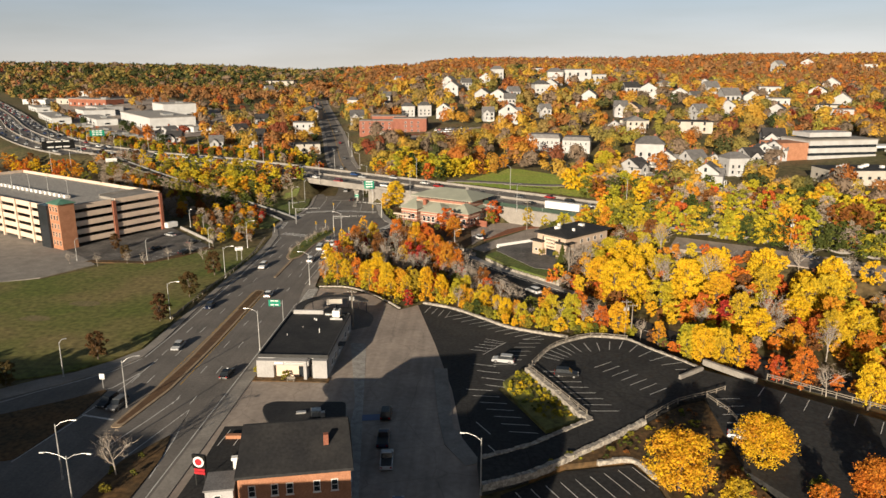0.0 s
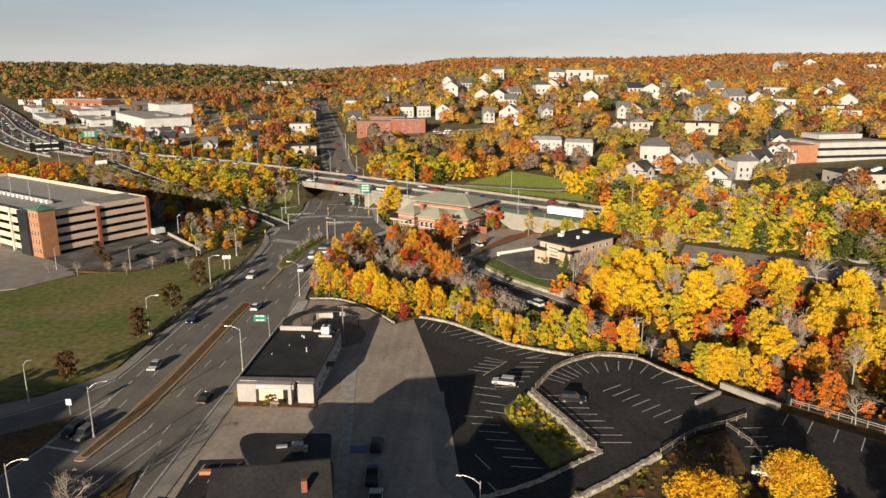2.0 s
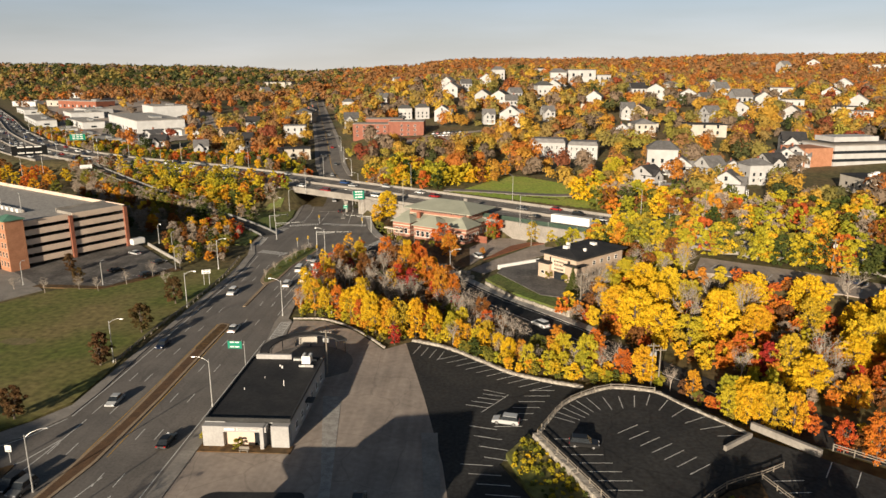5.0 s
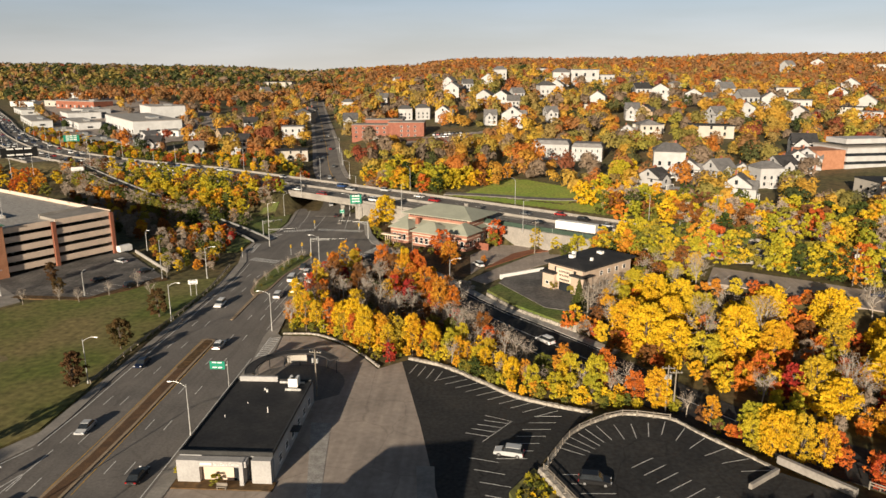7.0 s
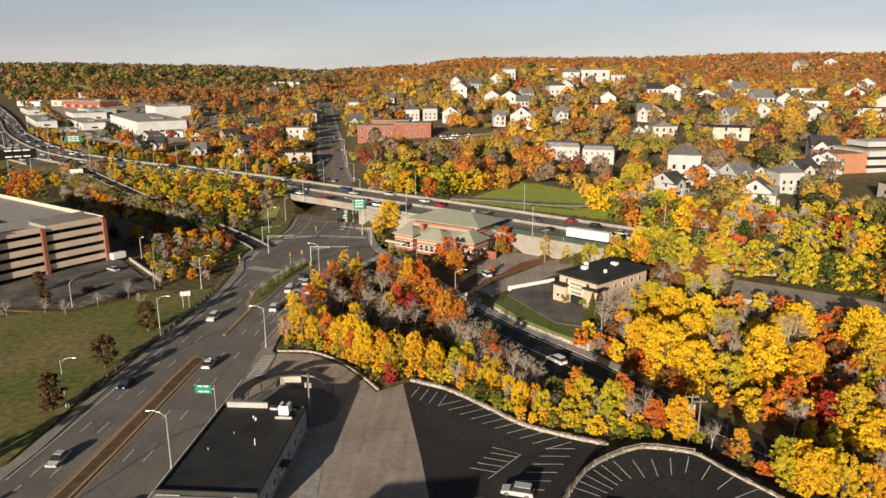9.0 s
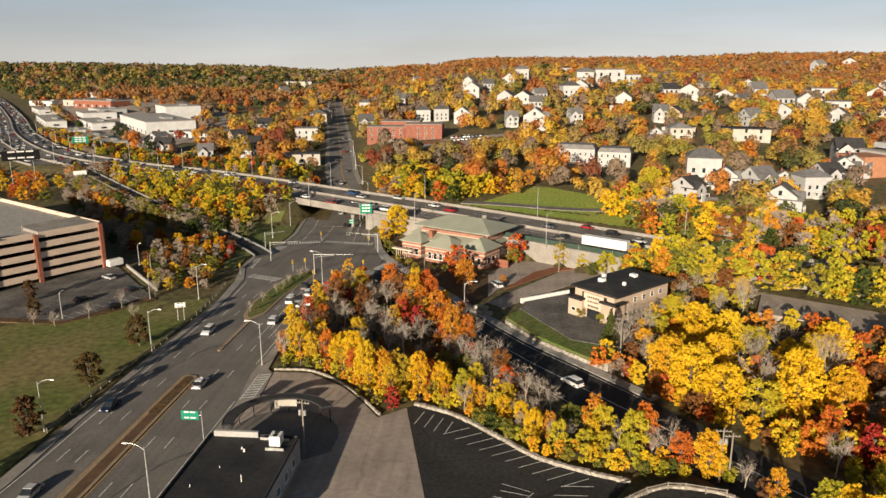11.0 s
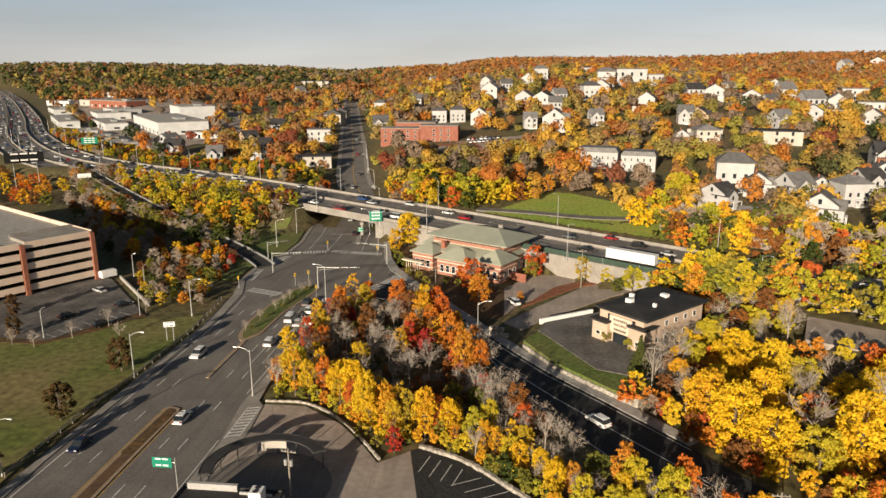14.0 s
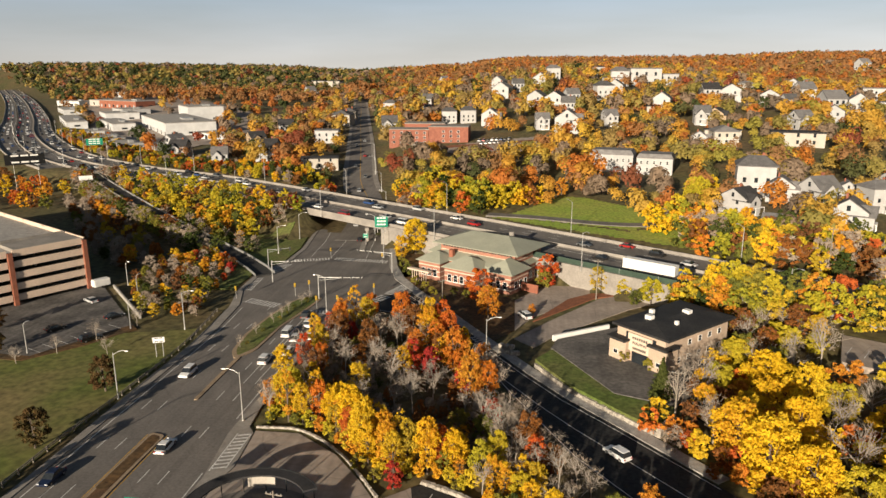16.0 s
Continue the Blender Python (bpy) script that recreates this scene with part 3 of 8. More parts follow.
# islands in the carriageway
island_gore = slab("traffic_island", rounded([(-95, 104.5), (-84.5, 110.3), (-76, 116.4), (-70.4, 121.6), (-70.3, 111), (-72.5, 96), (-88, 92)], 1.5), -0.3, 0.14, M["litter"], "rough grassed island beside the slip road", "island")
island_tri = slab("traffic_island", rounded([(-51.0, 105), (-55.4, 96.5), (-57, 80), (-49.2, 80), (-49.4, 97)], 1.0), -0.3, 0.15, M["litter"], "three-cornered island of rough grass and fallen leaves", "island")
med = slab("median", rounded([(-62.8, 106.8), (-60.8, 106.8), (-58.4, 122), (-57.9, 145), (-58.4, 184), (-61.2, 184.6), (-61.1, 160), (-60.9, 135), (-61.8, 120)], 0.9), -0.3, 0.15, M["kerb_tan"], "long median with a buff kerb round brown paving", "median")
part("paving", prism(bmesh.new(), rounded([(-62.2, 108.0), (-61.2, 108.0), (-58.95, 122.2), (-58.45, 145), (-58.95, 183.4), (-60.65, 184.0), (-60.55, 160), (-60.35, 135), (-61.25, 120)], 0.6), 0.1, 0.165), M["paver"], med, "brown paving inside the kerb")
part("bed", prism(bmesh.new(), rounded([(-60.9, 168), (-58.9, 168), (-58.7, 183), (-60.7, 183.6)], 0.7), 0.1, 0.19), M["litter"], med, "dark soil bed")
thin_med = slab("median", rounded([(-59.8, 197), (-59.0, 197), (-59.0, 217), (-59.9, 217)], 0.35), -0.3, 0.15, M["kerb_tan"], "narrow buff-kerbed median strip", "median")
green_med = slab("median", rounded([(-60.0, 215.8), (-57.2, 221), (-56.7, 236), (-54.4, 247.5), (-53.0, 258), (-57.5, 259), (-60.5, 254), (-62.4, 242), (-63.4, 230), (-62.3, 220)], 1.4), -0.3, 0.16, M["kerb_tan"], "planted median with a buff kerb and shrubs", "median")
part("turf", prism(bmesh.new(), rounded([(-60.0, 217.5), (-57.9, 222), (-57.3, 236), (-55.2, 247), (-53.8, 257.2), (-57.2, 258.1), (-59.9, 253.5), (-61.7, 241.8), (-62.6, 230), (-61.6, 221)], 1.2), 0.1, 0.24), M["verge_green"], green_med, "patchy grass")
pier_isl = slab("traffic_island", rounded([(-53.6, 308), (-55.4, 308), (-61.8, 352), (-59.6, 352)], 0.6), -0.3, 0.16, M["concrete"], "narrow concrete island under the bridge pier", "island")

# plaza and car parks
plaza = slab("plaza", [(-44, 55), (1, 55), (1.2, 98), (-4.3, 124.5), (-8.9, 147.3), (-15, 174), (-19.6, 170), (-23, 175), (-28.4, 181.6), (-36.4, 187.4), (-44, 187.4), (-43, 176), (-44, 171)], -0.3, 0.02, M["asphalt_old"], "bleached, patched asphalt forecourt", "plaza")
side_lot = slab("parking_lot", [(-43.0, 108.2), (-35.8, 109.0), (-35.0, 104.5), (-31.5, 98.5), (-30.5, 90), (-31, 76), (-42.6, 76), (-42.6, 98.7)], -0.2, 0.027, M["asphalt_dark"], "small black asphalt lot beside the brick house", "parking lot")
lower_lot = slab("parking_lot", [(-15, 174), (-13.5, 175), (-6.0, 171.1), (1.3, 164.3), (8, 158), (15.7, 154.4), (21, 152.5), (15.6, 145), (10.5, 135), (4.5, 125), (11, 112), (20, 113), (1.0, 100), (-1, 99), (-4.3, 124.5), (-8.9, 147.3)], -0.3, 0.03, M["asphalt_dark"], "fresh black asphalt car park with white bays", "parking lot")
UP = 1.5
upper_lot = slab("parking_lot", [(11.4, 132.5), (15.7, 141.6), (19.8, 146), (25.9, 149.7), (33.8, 148.4), (37.6, 143.3), (42.1, 137.8), (45.8, 132.9), (54.1, 126.7), (100, 88), (60, 60), (41, 96), (42.5, 121.0), (36.8, 118.4), (29.2, 111), (8.2, 93.8), (1.1, 90), (0.6, 97.6), (8.3, 101.6), (20.1, 111.2)], -0.3, UP, M["asphalt_dark"], "raised black asphalt car park reached by a ramp", "parking lot")
south_lot = slab("parking_lot", [(4, 90.2), (14, 97), (19.6, 98.2), (24.8, 99.3), (27.2, 94), (29, 80), (10, 60), (4, 60)], -0.3, 0.06, M["asphalt_dark"], "black asphalt car park below a stone kerb", "parking lot")
bank = slab("grass_bank", [(9.6, 133.5), (5.6, 127), (8.5, 117), (12.2, 108.4), (19.2, 112.6), (15.6, 120.5), (10.4, 131.8)], -0.3, 0.7, M["grass"], "steep green grass bank below the stone wall", "bank")
bank_low = slab("grass_bank", [(8.3, 93.6), (29, 110.6), (37, 118), (42.5, 120.6), (41, 96), (45, 80), (29, 80), (27.5, 95), (25, 100), (19.4, 98.8), (14, 97.5)], -0.3, 0.9, M["litter"], "shrubby bank strewn with leaves", "bank")
drive = slab("driveway", [(-1.5, 234.7), (6.4, 246.7), (20, 265.5), (30, 272), (44, 262), (32, 262), (27, 258), (7.7, 237.5), (3, 230)], -0.3, 0.05, M["asphalt_old"], "pale asphalt drive up to the office lot", "driveway")
lib_lot = slab("driveway", [(-1.5, 240), (3, 250), (14, 262), (24, 272), (18, 292), (12, 286), (-2, 262)], -0.3, 0.06, M["asphalt_old"], "worn asphalt yard beside the library", "driveway")
mulch = slab("planting_bed", rounded([(2.5, 246), (5.5, 249.5), (19, 266), (29, 270.5), (28, 274.5), (20, 271.5), (12, 264.5)], 1.0), -0.2, 0.16, M["mulch"], "red bark mulch bed along the drive", "planting bed")
lib_lawn = slab("planting_bed", [(-27.6, 267), (-16.6, 250), (-5.8, 232.8), (-1.5, 240), (-2, 262), (-5, 264.5), (-31, 279.5), (-44, 311), (-47.5, 340), (-36, 330), (-25, 300), (-31, 283), (-34.6, 279)], -0.2, 0.1, M["litter"], "leaf-strewn lawn and beds round the library", "planting bed")
office_lot = slab("parking_lot", [(6.6, 226.5), (17.6, 206), (27, 202.5), (46, 228), (30, 246), (21, 240), (8, 231.5)], -0.3, 1.6, M["asphalt_mid"], "weathered asphalt office car park with pale tyre streaks", "parking lot")
office_bank = slab("grass_bank", [(3.2, 220.3), (9.6, 208.8), (18.6, 198.5), (23.4, 193.6), (28.2, 201.6), (18.0, 205.8), (6.8, 226)], -0.2, 1.45, M["verge_green"], "green grass strip above a stone kerb", "bank")
east_lot = slab("parking_lot", [(66.0, 229.5), (88.5, 216.2), (106.3, 203.4), (150, 172), (141, 159), (98, 190), (80, 203), (60, 215)], 4.6, 6.15, M["asphalt_old"], "bleached asphalt car park behind the yellow trees", "parking lot")
garage_lot = slab("parking_lot", [(-104, 211), (-92, 232), (-118, 261), (-123, 262), (-146, 231), (-124, 212)], -0.3, 0.16, M["asphalt_mid"], "dark asphalt car park before the garage", "parking lot")
garage_drive = slab("driveway", [(-170, 168), (-128.4, 193), (-120, 208), (-126, 214), (-148, 232), (-175, 262), (-235, 307), (-245, 295), (-190, 240)], -0.3, 0.17, M["concrete"], "pale concrete drive to the parking garage", "driveway")
litter_bed = slab("planting_bed", [(-124.5, 210.5), (-104, 209.5), (-96, 218.5), (-90, 230), (-92.6, 232.4), (-104, 212), (-124, 213)], -0.2, 0.21, M["litter"], "brown strip of fallen leaves beside the garage lot", "planting bed")
_b = bmesh.new()
box(_b, -103.6, 248.6, 0, 31.0, 0.4, 1.0, -47.5)
tagged(part("concrete_wall", _b, M["kerb"]), "low pale wall between garage lot and thicket", "wall", kind="structure")
ramp_grass = slab("grass_bank", [(-80, 262), (-80.5, 281), (-76, 292), (-76, 309), (-79.5, 330), (-96, 345), (-108, 322), (-98, 290), (-90, 262)], -0.2, 0.2, M["verge_green"], "green slope beside the underpass", "bank")

# slip road behind the garage
slip = fine_line([(-76, 276, 0.3), (-90, 292, 0.6), (-136, 334, 2.6), (-175, 371, 4.6), (-215, 412, 6.0), (-250, 452, 6.2)], 8)
slip_road = tagged(part("slip_road", band(bmesh.new(), slip, -2.7, 2.7, -0.6, 0.12), M["asphalt_dark"]), "narrow dark slip road climbing to the highway", "road", kind="structure")
for _o in (-2.9, 2.9):
    tagged(part("guard_rail", band(bmesh.new(), slip, _o - 0.08, _o + 0.08, 0.12, 0.85), M["galv"]), "galvanised guard rail along the slip road", "guard rail", kind="structure")

# the street that climbs away beyond the bridge
street = tagged(part("street", band(bmesh.new(), STREET[2:], -6.5, 6.5, -0.6, 0.03), M["asphalt"]), "straight grey street climbing between trees", "road", kind="structure")
for _o in ((-9.0, -6.5), (6.5, 9.0)):
    tagged(part("pavement", band(bmesh.new(), STREET[10:], *_o, -0.6, 0.15), M["concrete"]), "concrete footway beside the climbing street", "pavement", kind="structure")

# ---- highway and its bridge ----
highway = tagged(part("highway", band(bmesh.new(), HIGHWAY, -14.6, 14.6, -1.2, 0.0), M["asphalt"]), "busy divided highway of worn asphalt on an embankment", "highway", kind="structure")
for _o, _nm, _lb in ((-14.6, "parapet", "pale concrete parapet along the highway"), (14.2, "parapet", "pale concrete parapet along the highway"), (-0.35, "median_barrier", "concrete median barrier between carriageways")):
    _b = bmesh.new()
    band(_b, HIGHWAY, _o, _o + 0.45, -0.02 if _nm == "median_barrier" else -1.6, 0.95)
    tagged(part(_nm, _b, M["concrete"]), _lb, "barrier", kind="structure")
# a second pair of lanes runs beside the highway where it bends away
_side = [q for q in HIGHWAY if q.x < -245]
side_lanes = tagged(part("highway", band(bmesh.new(), _side, 15.6, 28.0, -1.2, -0.02), M["asphalt"]), "side lanes of worn asphalt along the highway", "highway", kind="structure")
tagged(part("parapet", band(bmesh.new(), _side, 28.0, 28.45, -1.6, 0.95), M["concrete"]), "pale concrete parapet along the side lanes", "barrier", kind="structure")
for _o in (16.4, 27.2):
    part("edge_line", band(bmesh.new(), _side, _o - 0.1, _o + 0.1, -0.017, -0.01), M["paint"], side_lanes)
shoulder = tagged(part("median_strip", band(bmesh.new(), HIGHWAY, -1.0, 1.0, -0.3, 0.06), M["concrete"]), "pale concrete strip under the median barrier", "median", kind="structure")

# girders, abutments and pier of the bridge
bridge = thing("bridge", "concrete and steel highway bridge over the crossing", "bridge", kind="structure")
_sec = [q for q in HIGHWAY if -84 < q.x < -36]
for _o in (-13.6, -8.2, -2.8, 2.8, 8.2, 13.2):
    part("girder", band(bmesh.new(), _sec, _o - 0.3, _o + 0.3, -2.0, -1.2), M["concrete"] if abs(_o) > 13 else M["steel_dark"], bridge)
for _x, _lb in ((-81.0, "west abutment wall"), (-44.5, "east abutment wall")):
    _i = min(range(len(HIGHWAY)), key=lambda k: abs(HIGHWAY[k].x - _x))
    _c = HIGHWAY[_i]
    _b = bmesh.new()
    box(_b, _x, 253.5 / 0.836 - 0.657 * _x, -1.0, 3.0, 30.0, 6.6, -33.3 + (8 if _x < -60 else 18))
    part("abutment", _b, M["concrete"], bridge)
_b = bmesh.new()
for _k in range(4):
    tube(_b, (-55.6 - 2.0 * _k, 322 + 8.6 * _k, -0.2), (-55.6 - 2.0 * _k, 322 + 8.6 * _k, 5.0), 0.55, 0.5, 10)
part("pier", _b, M["concrete"], bridge)
_b = bmesh.new()
box(_b, -58.6, 334.9, 4.4, 1.3, 32, 0.9, 12.5)
part("pier_cap", _b, M["concrete"], bridge)

# retaining wall of the highway beside the library
_rw = [q for q in HIGHWAY if -44 < q.x < 64]
ret_wall = tagged(part("retaining_wall", band(bmesh.new(), _rw, 14.6, 15.3, -8.0, -0.1), M["concrete"]), "tall stained concrete retaining wall of the highway", "wall", kind="structure")

# ---- road markings ----
_b = bmesh.new()
box(_b, 0, 0, 0, 0.16, 3.6, 0.006)
dash = part("lane_dash", _b, M["paint"], road)
dash.matrix_basis = pose(-67.5, 165.5, 0.004)
for _x, _y0, _y1 in ((-67.5, 124.5, 236), (-64.4, 124.5, 250), (-55.6, 116, 240), (-52.4, 116, 240)):
    _y = _y0
    while _y < _y1:
        again(dash, _x, _y + 1.8, 0.004)
        _y += 13.6
def stripe(parent, pts, w, material=None, z=0.004, name="line"):
    """A painted line along plan points."""
    b = bmesh.new()
    band(b, [Vector((x, y, z)) for x, y in pts], -w / 2, w / 2, 0.0, 0.006)
    return part(name, b, material or M["paint"], parent)
stripe(road, [(-70.6, 137), (-70.2, 150), (-70.3, 175), (-70.3, 200), (-70.4, 234), (-71.5, 248)], 0.18)
stripe(road, [(-90, 112.6), (-84.3, 119.0), (-79.3, 123.8), (-74.1, 129.4), (-70.9, 136.2)], 0.18)
stripe(road, [(-69.9, 111), (-68.4, 119), (-67.7, 129.2), (-67.4, 136)], 0.18)
stripe(road, [(-96, 103.9), (-84.5, 109.7), (-76, 115.8), (-70.0, 122.2), (-67.9, 129)], 0.2)
stripe(road, [(-72.6, 95.4), (-69.6, 111)], 0.18)
stripe(road, [(-69.6, 111), (-63.5, 109.6)], 0.5, name="stop_line")
stripe(road, [(-60.3, 99.5), (-57.4, 109.5), (-55.3, 118.5)], 0.18)
stripe(road, [(-55.6, 97), (-51.6, 114), (-50.0, 104), (-48.9, 92)], 0.16)
stripe(road, [(-47.1, 70), (-47.2, 110), (-47.1, 150), (-47.1, 174)], 0.16)
for _sg in (-1, 1):
    stripe(road, [(-59.6 + _sg * 2.1, 124), (-59.5 + _sg * 1.85, 150), (-59.8 + _sg * 1.75, 184)], 0.14, M["paint_yellow"])
stripe(road, [(-48.9, 191), (-48.6, 232)], 0.16)
for _x in (-53.4, -51.0):
    stripe(road, [(_x, 205), (_x + 0.2, 247)], 0.14)
# hatched refuge by the forecourt
for _k in range(10):
    stripe(road, [(-46.2, 175.2 + 1.12 * _k), (-44.2, 175.9 + 1.12 * _k)], 0.4, z=0.142, name="hatch_bar")
stripe(road, [(-46.3, 174.5), (-46.5, 186)], 0.2, z=0.142), stripe(road, [(-44.1, 175.5), (-44.2, 186)], 0.2, z=0.142)


def ladder(parent, a, b, w, n, rails=True, z=0.006):
    """A zebra crossing of n bars from a to b, w wide."""
    a, b = Vector(a), Vector(b)
    d = (b - a).normalized()
    s = Vector((-d.y, d.x)) * (w / 2)
    for k in range(n):
        p = a + (b - a) * ((k + 0.5) / n)
        stripe(parent, [tuple(p - s), tuple(p + s)], 0.45, z=z, name="crossing_bar")
    for q in ((1, -1) if rails else ()):
        stripe(parent, [tuple(a + s * q), tuple(b + s * q)], 0.18, z=z + 0.001, name="crossing_rail")


ladder(road, (-73.2, 293.6), (-62.2, 297.2), 2.6, 12)
ladder(road, (-60.8, 297.6), (-43.0, 295.5), 2.6, 18)
ladder(road, (-41.3, 252.5), (-36.6, 261.8), 3.2, 9, z=0.02)
ladder(road, (-36.0, 263), (-32.8, 271.5), 3.2, 9, z=0.02)
ladder(road, (-72.6, 254), (-62.8, 250.5), 3.0, 10)
ladder(road, (-76.2, 262), (-77.2, 274), 2.6, 8)
ladder(road, (-76, 277), (-73.6, 290), 2.6, 9)
ladder(road, (-55.5, 246), (-48.5, 247.5), 2.6, 8)
stripe(side_road, [(-31, 257), (-20, 240), (-9, 222), (3.5, 203.1), (9.2, 195.3), (26, 175), (48, 149)], 0.16, z=0.016)
stripe(side_road, [(-30.6, 263), (-19.2, 246.9), (-8.3, 229.6), (0.6, 215.8), (8.0, 205.2), (17.1, 194.6), (30, 179)], 0.16, z=0.016)
stripe(side_road, [(-38, 251), (-24, 246.3), (-12.4, 231.6), (-1.3, 206.9), (9.2, 186), (24.6, 164.6)], 0.16, z=0.016)
for _k in range(7):
    stripe(side_road, [(-9.6 + 0.62 * _k, 235.2 - 1.0 * _k), (-11.4 + 0.62 * _k, 233.9 - 1.0 * _k)], 0.45, z=0.016, name="crossing_bar")
# lanes through the underpass
for _p in ([(-69.2, 300), (-70.4, 320), (-73.5, 340), (-78, 365)], [(-62.4, 299), (-63.2, 320), (-66.4, 345)], [(-50.8, 299), (-53, 320), (-56, 345)]):
    stripe(road, _p, 0.16)
for _o in (-10.9, -7.4, 7.4, 10.9):
    _ln = offset_line(HIGHWAY, _o)
    _acc = 0.0
    for _i in range(len(HIGHWAY) - 1):
        _a, _c = Vector(_ln[_i]), Vector(_ln[_i + 1])
        if -330 < _a.x < 110:
            _d = (_c - _a).normalized()
            _b = bmesh.new()
            _z0, _z1 = HIGHWAY[_i].z, HIGHWAY[_i].z + (HIGHWAY[_i + 1].z - HIGHWAY[_i].z) * 3.4 / max((_c - _a).length, 0.1)
            band(_b, [Vector((*_a, _z0 + 0.004)), Vector((*(_a + _d * 3.4), _z1 + 0.004))], -0.1, 0.1, 0.0, 0.006)
            part("lane_dash", _b, M["paint"], highway)
for _o in (-13.7, -3.4, 3.4, 13.7):
    part("edge_line", band(bmesh.new(), HIGHWAY[2:-14], _o - 0.1, _o + 0.1, 0.003, 0.01), M["paint"], highway)
# street centre line
part("centre_line", band(bmesh.new(), STREET[6:], -0.12, 0.12, 0.03, 0.04), M["paint_yellow"], street)

# bays of the car parks
def bays(parent, a, b, n, length, turn, z):
    """n bay lines from a to b, each running length metres at the angle turn."""
    t = radians(turn)
    for k in range(n):
        f = k / max(1, n - 1)
        x, y = a[0] + (b[0] - a[0]) * f, a[1] + (b[1] - a[1]) * f
        stripe(parent, [(x, y), (x + math.cos(t) * length, y + math.sin(t) * length)], 0.12, z=z, name="bay_line")
bays(lower_lot, (-11.6, 172.8), (-6.2, 169.6), 4, 4.8, -105, 0.034)
bays(lower_lot, (-3.2, 167.6), (15.4, 153.6), 10, 5.0, -150, 0.034)
bays(lower_lot, (15.8, 151.5), (8.8, 137.2), 7, 4.8, 183, 0.034)
bays(lower_lot, (-0.3, 137.0), (2.2, 127.0), 4, 4.8, -14, 0.034)
bays(lower_lot, (3.5, 124.5), (11, 108.5), 7, 5.0, 176, 0.034)
stripe(lower_lot, [(2.3, 151.2), (6.9, 149.2), (1.8, 142.0)], 0.12, z=0.034, name="bay_line")
bays(lower_lot, (6.2, 148.4), (3.0, 143.8), 4, 4.2, 166, 0.034)
bays(lower_lot, (0.4, 112), (2.4, 104.2), 2, 4.8, -60, 0.034)
# raised car park: bays round the curved wall, an island row, a row along the stone wall
for _k in range(15):
    _t = _k / 14
    _p = Vector((13.4, 138.6)).lerp(Vector((19.8, 145.4)), min(1, _t * 3)) if _t < 0.33 else (Vector((19.8, 145.4)).lerp(Vector((33.6, 147.8)), (_t - 0.33) * 3) if _t < 0.66 else Vector((33.6, 147.8)).lerp(Vector((45.0, 133.4)), (_t - 0.66) * 2.94))
    _d = (Vector((26.5, 131)) - _p).normalized() * 4.8
    stripe(upper_lot, [tuple(_p), tuple(_p + _d)], 0.12, z=UP + 0.004, name="bay_line")
bays(upper_lot, (24.2, 133.0), (32.5, 121.2), 7, 4.8, 38, UP + 0.004)
bays(upper_lot, (13.6, 130.6), (20.6, 114.2), 8, 5.0, 2, UP + 0.004)
for _k in range(9):
    stripe(upper_lot, [(55.0 + 3.0 * _k, 125.6 - 2.6 * _k), (52.2 + 3.0 * _k, 121.4 - 2.6 * _k)], 0.12, z=UP + 0.004, name="bay_line")
bays(upper_lot, (44, 120), (42.8, 108), 5, 4.6, 5, UP + 0.004)
bays(south_lot, (6.2, 91), (24.6, 98.6), 9, 6.0, -62, 0.064)
bays(east_lot, (60, 220.5), (141, 163), 34, 4.8, 56, 6.154)
bays(garage_lot, (-103, 214), (-94, 230), 7, 4.8, 155, 0.164)
# paler paving bands across the forecourt
forecourt_band = slab("pavement", [(-27.9, 147), (-24.4, 147), (-16.4, 88), (-14, 55), (-18, 55), (-20.2, 92), (-22, 118)], -0.1, 0.06, M["kerb"], "worn pale concrete band across the forecourt", "pavement")
divider = slab("pavement", [(-8.4, 134), (-5.6, 134), (-3.6, 110), (1.2, 98.8), (-1.2, 97.6), (-4.8, 104), (-6.4, 114)], -0.1, 0.17, M["concrete"], "raised stained concrete divider of the forecourt", "pavement")

# ---- trees ----
def sprays(me_name, centres, normals, sizes, material, rng, aspect=1.3, tone=None):
    """A mesh of loose leaf sprays: one pointed, uneven spray at each centre."""
    n = len(centres)
    a = rng.normal(size=(n, 3))
    nn = normals / np.maximum(np.linalg.norm(normals, axis=1), 1e-6)[:, None]
    u = np.cross(nn, a)
    u /= np.maximum(np.linalg.norm(u, axis=1), 1e-6)[:, None]
    v = np.cross(nn, u)
    s = sizes[:, None] * 0.5
    co = np.empty((n, 3, 3))
    for k, (p, q) in enumerate(((-1.05, -0.55), (1.05, -0.45), (0.05, 1.2))):
        j = rng.uniform(0.75, 1.35, (n, 1))
        co[:, k] = centres + (u * p * aspect + v * q) * s * j + nn * s * rng.uniform(-0.25, 0.25, (n, 1))
    me = bpy.data.meshes.new(me_name)
    me.vertices.add(3 * n)
    me.vertices.foreach_set("co", co.ravel())
    me.loops.add(3 * n)
    me.loops.foreach_set("vertex_index", np.arange(3 * n, dtype=np.int32))
    me.polygons.add(n)
    me.polygons.foreach_set("loop_start", np.arange(0, 3 * n, 3, dtype=np.int32))
    me.polygons.foreach_set("loop_total", np.full(n, 3, dtype=np.int32))
    me.update(calc_edges=True)
    if tone is not None:
        me.attributes.new("tone", "FLOAT", "FACE").data.foreach_set("value", np.asarray(tone, np.float32))
    me.materials.append(material)
    return me


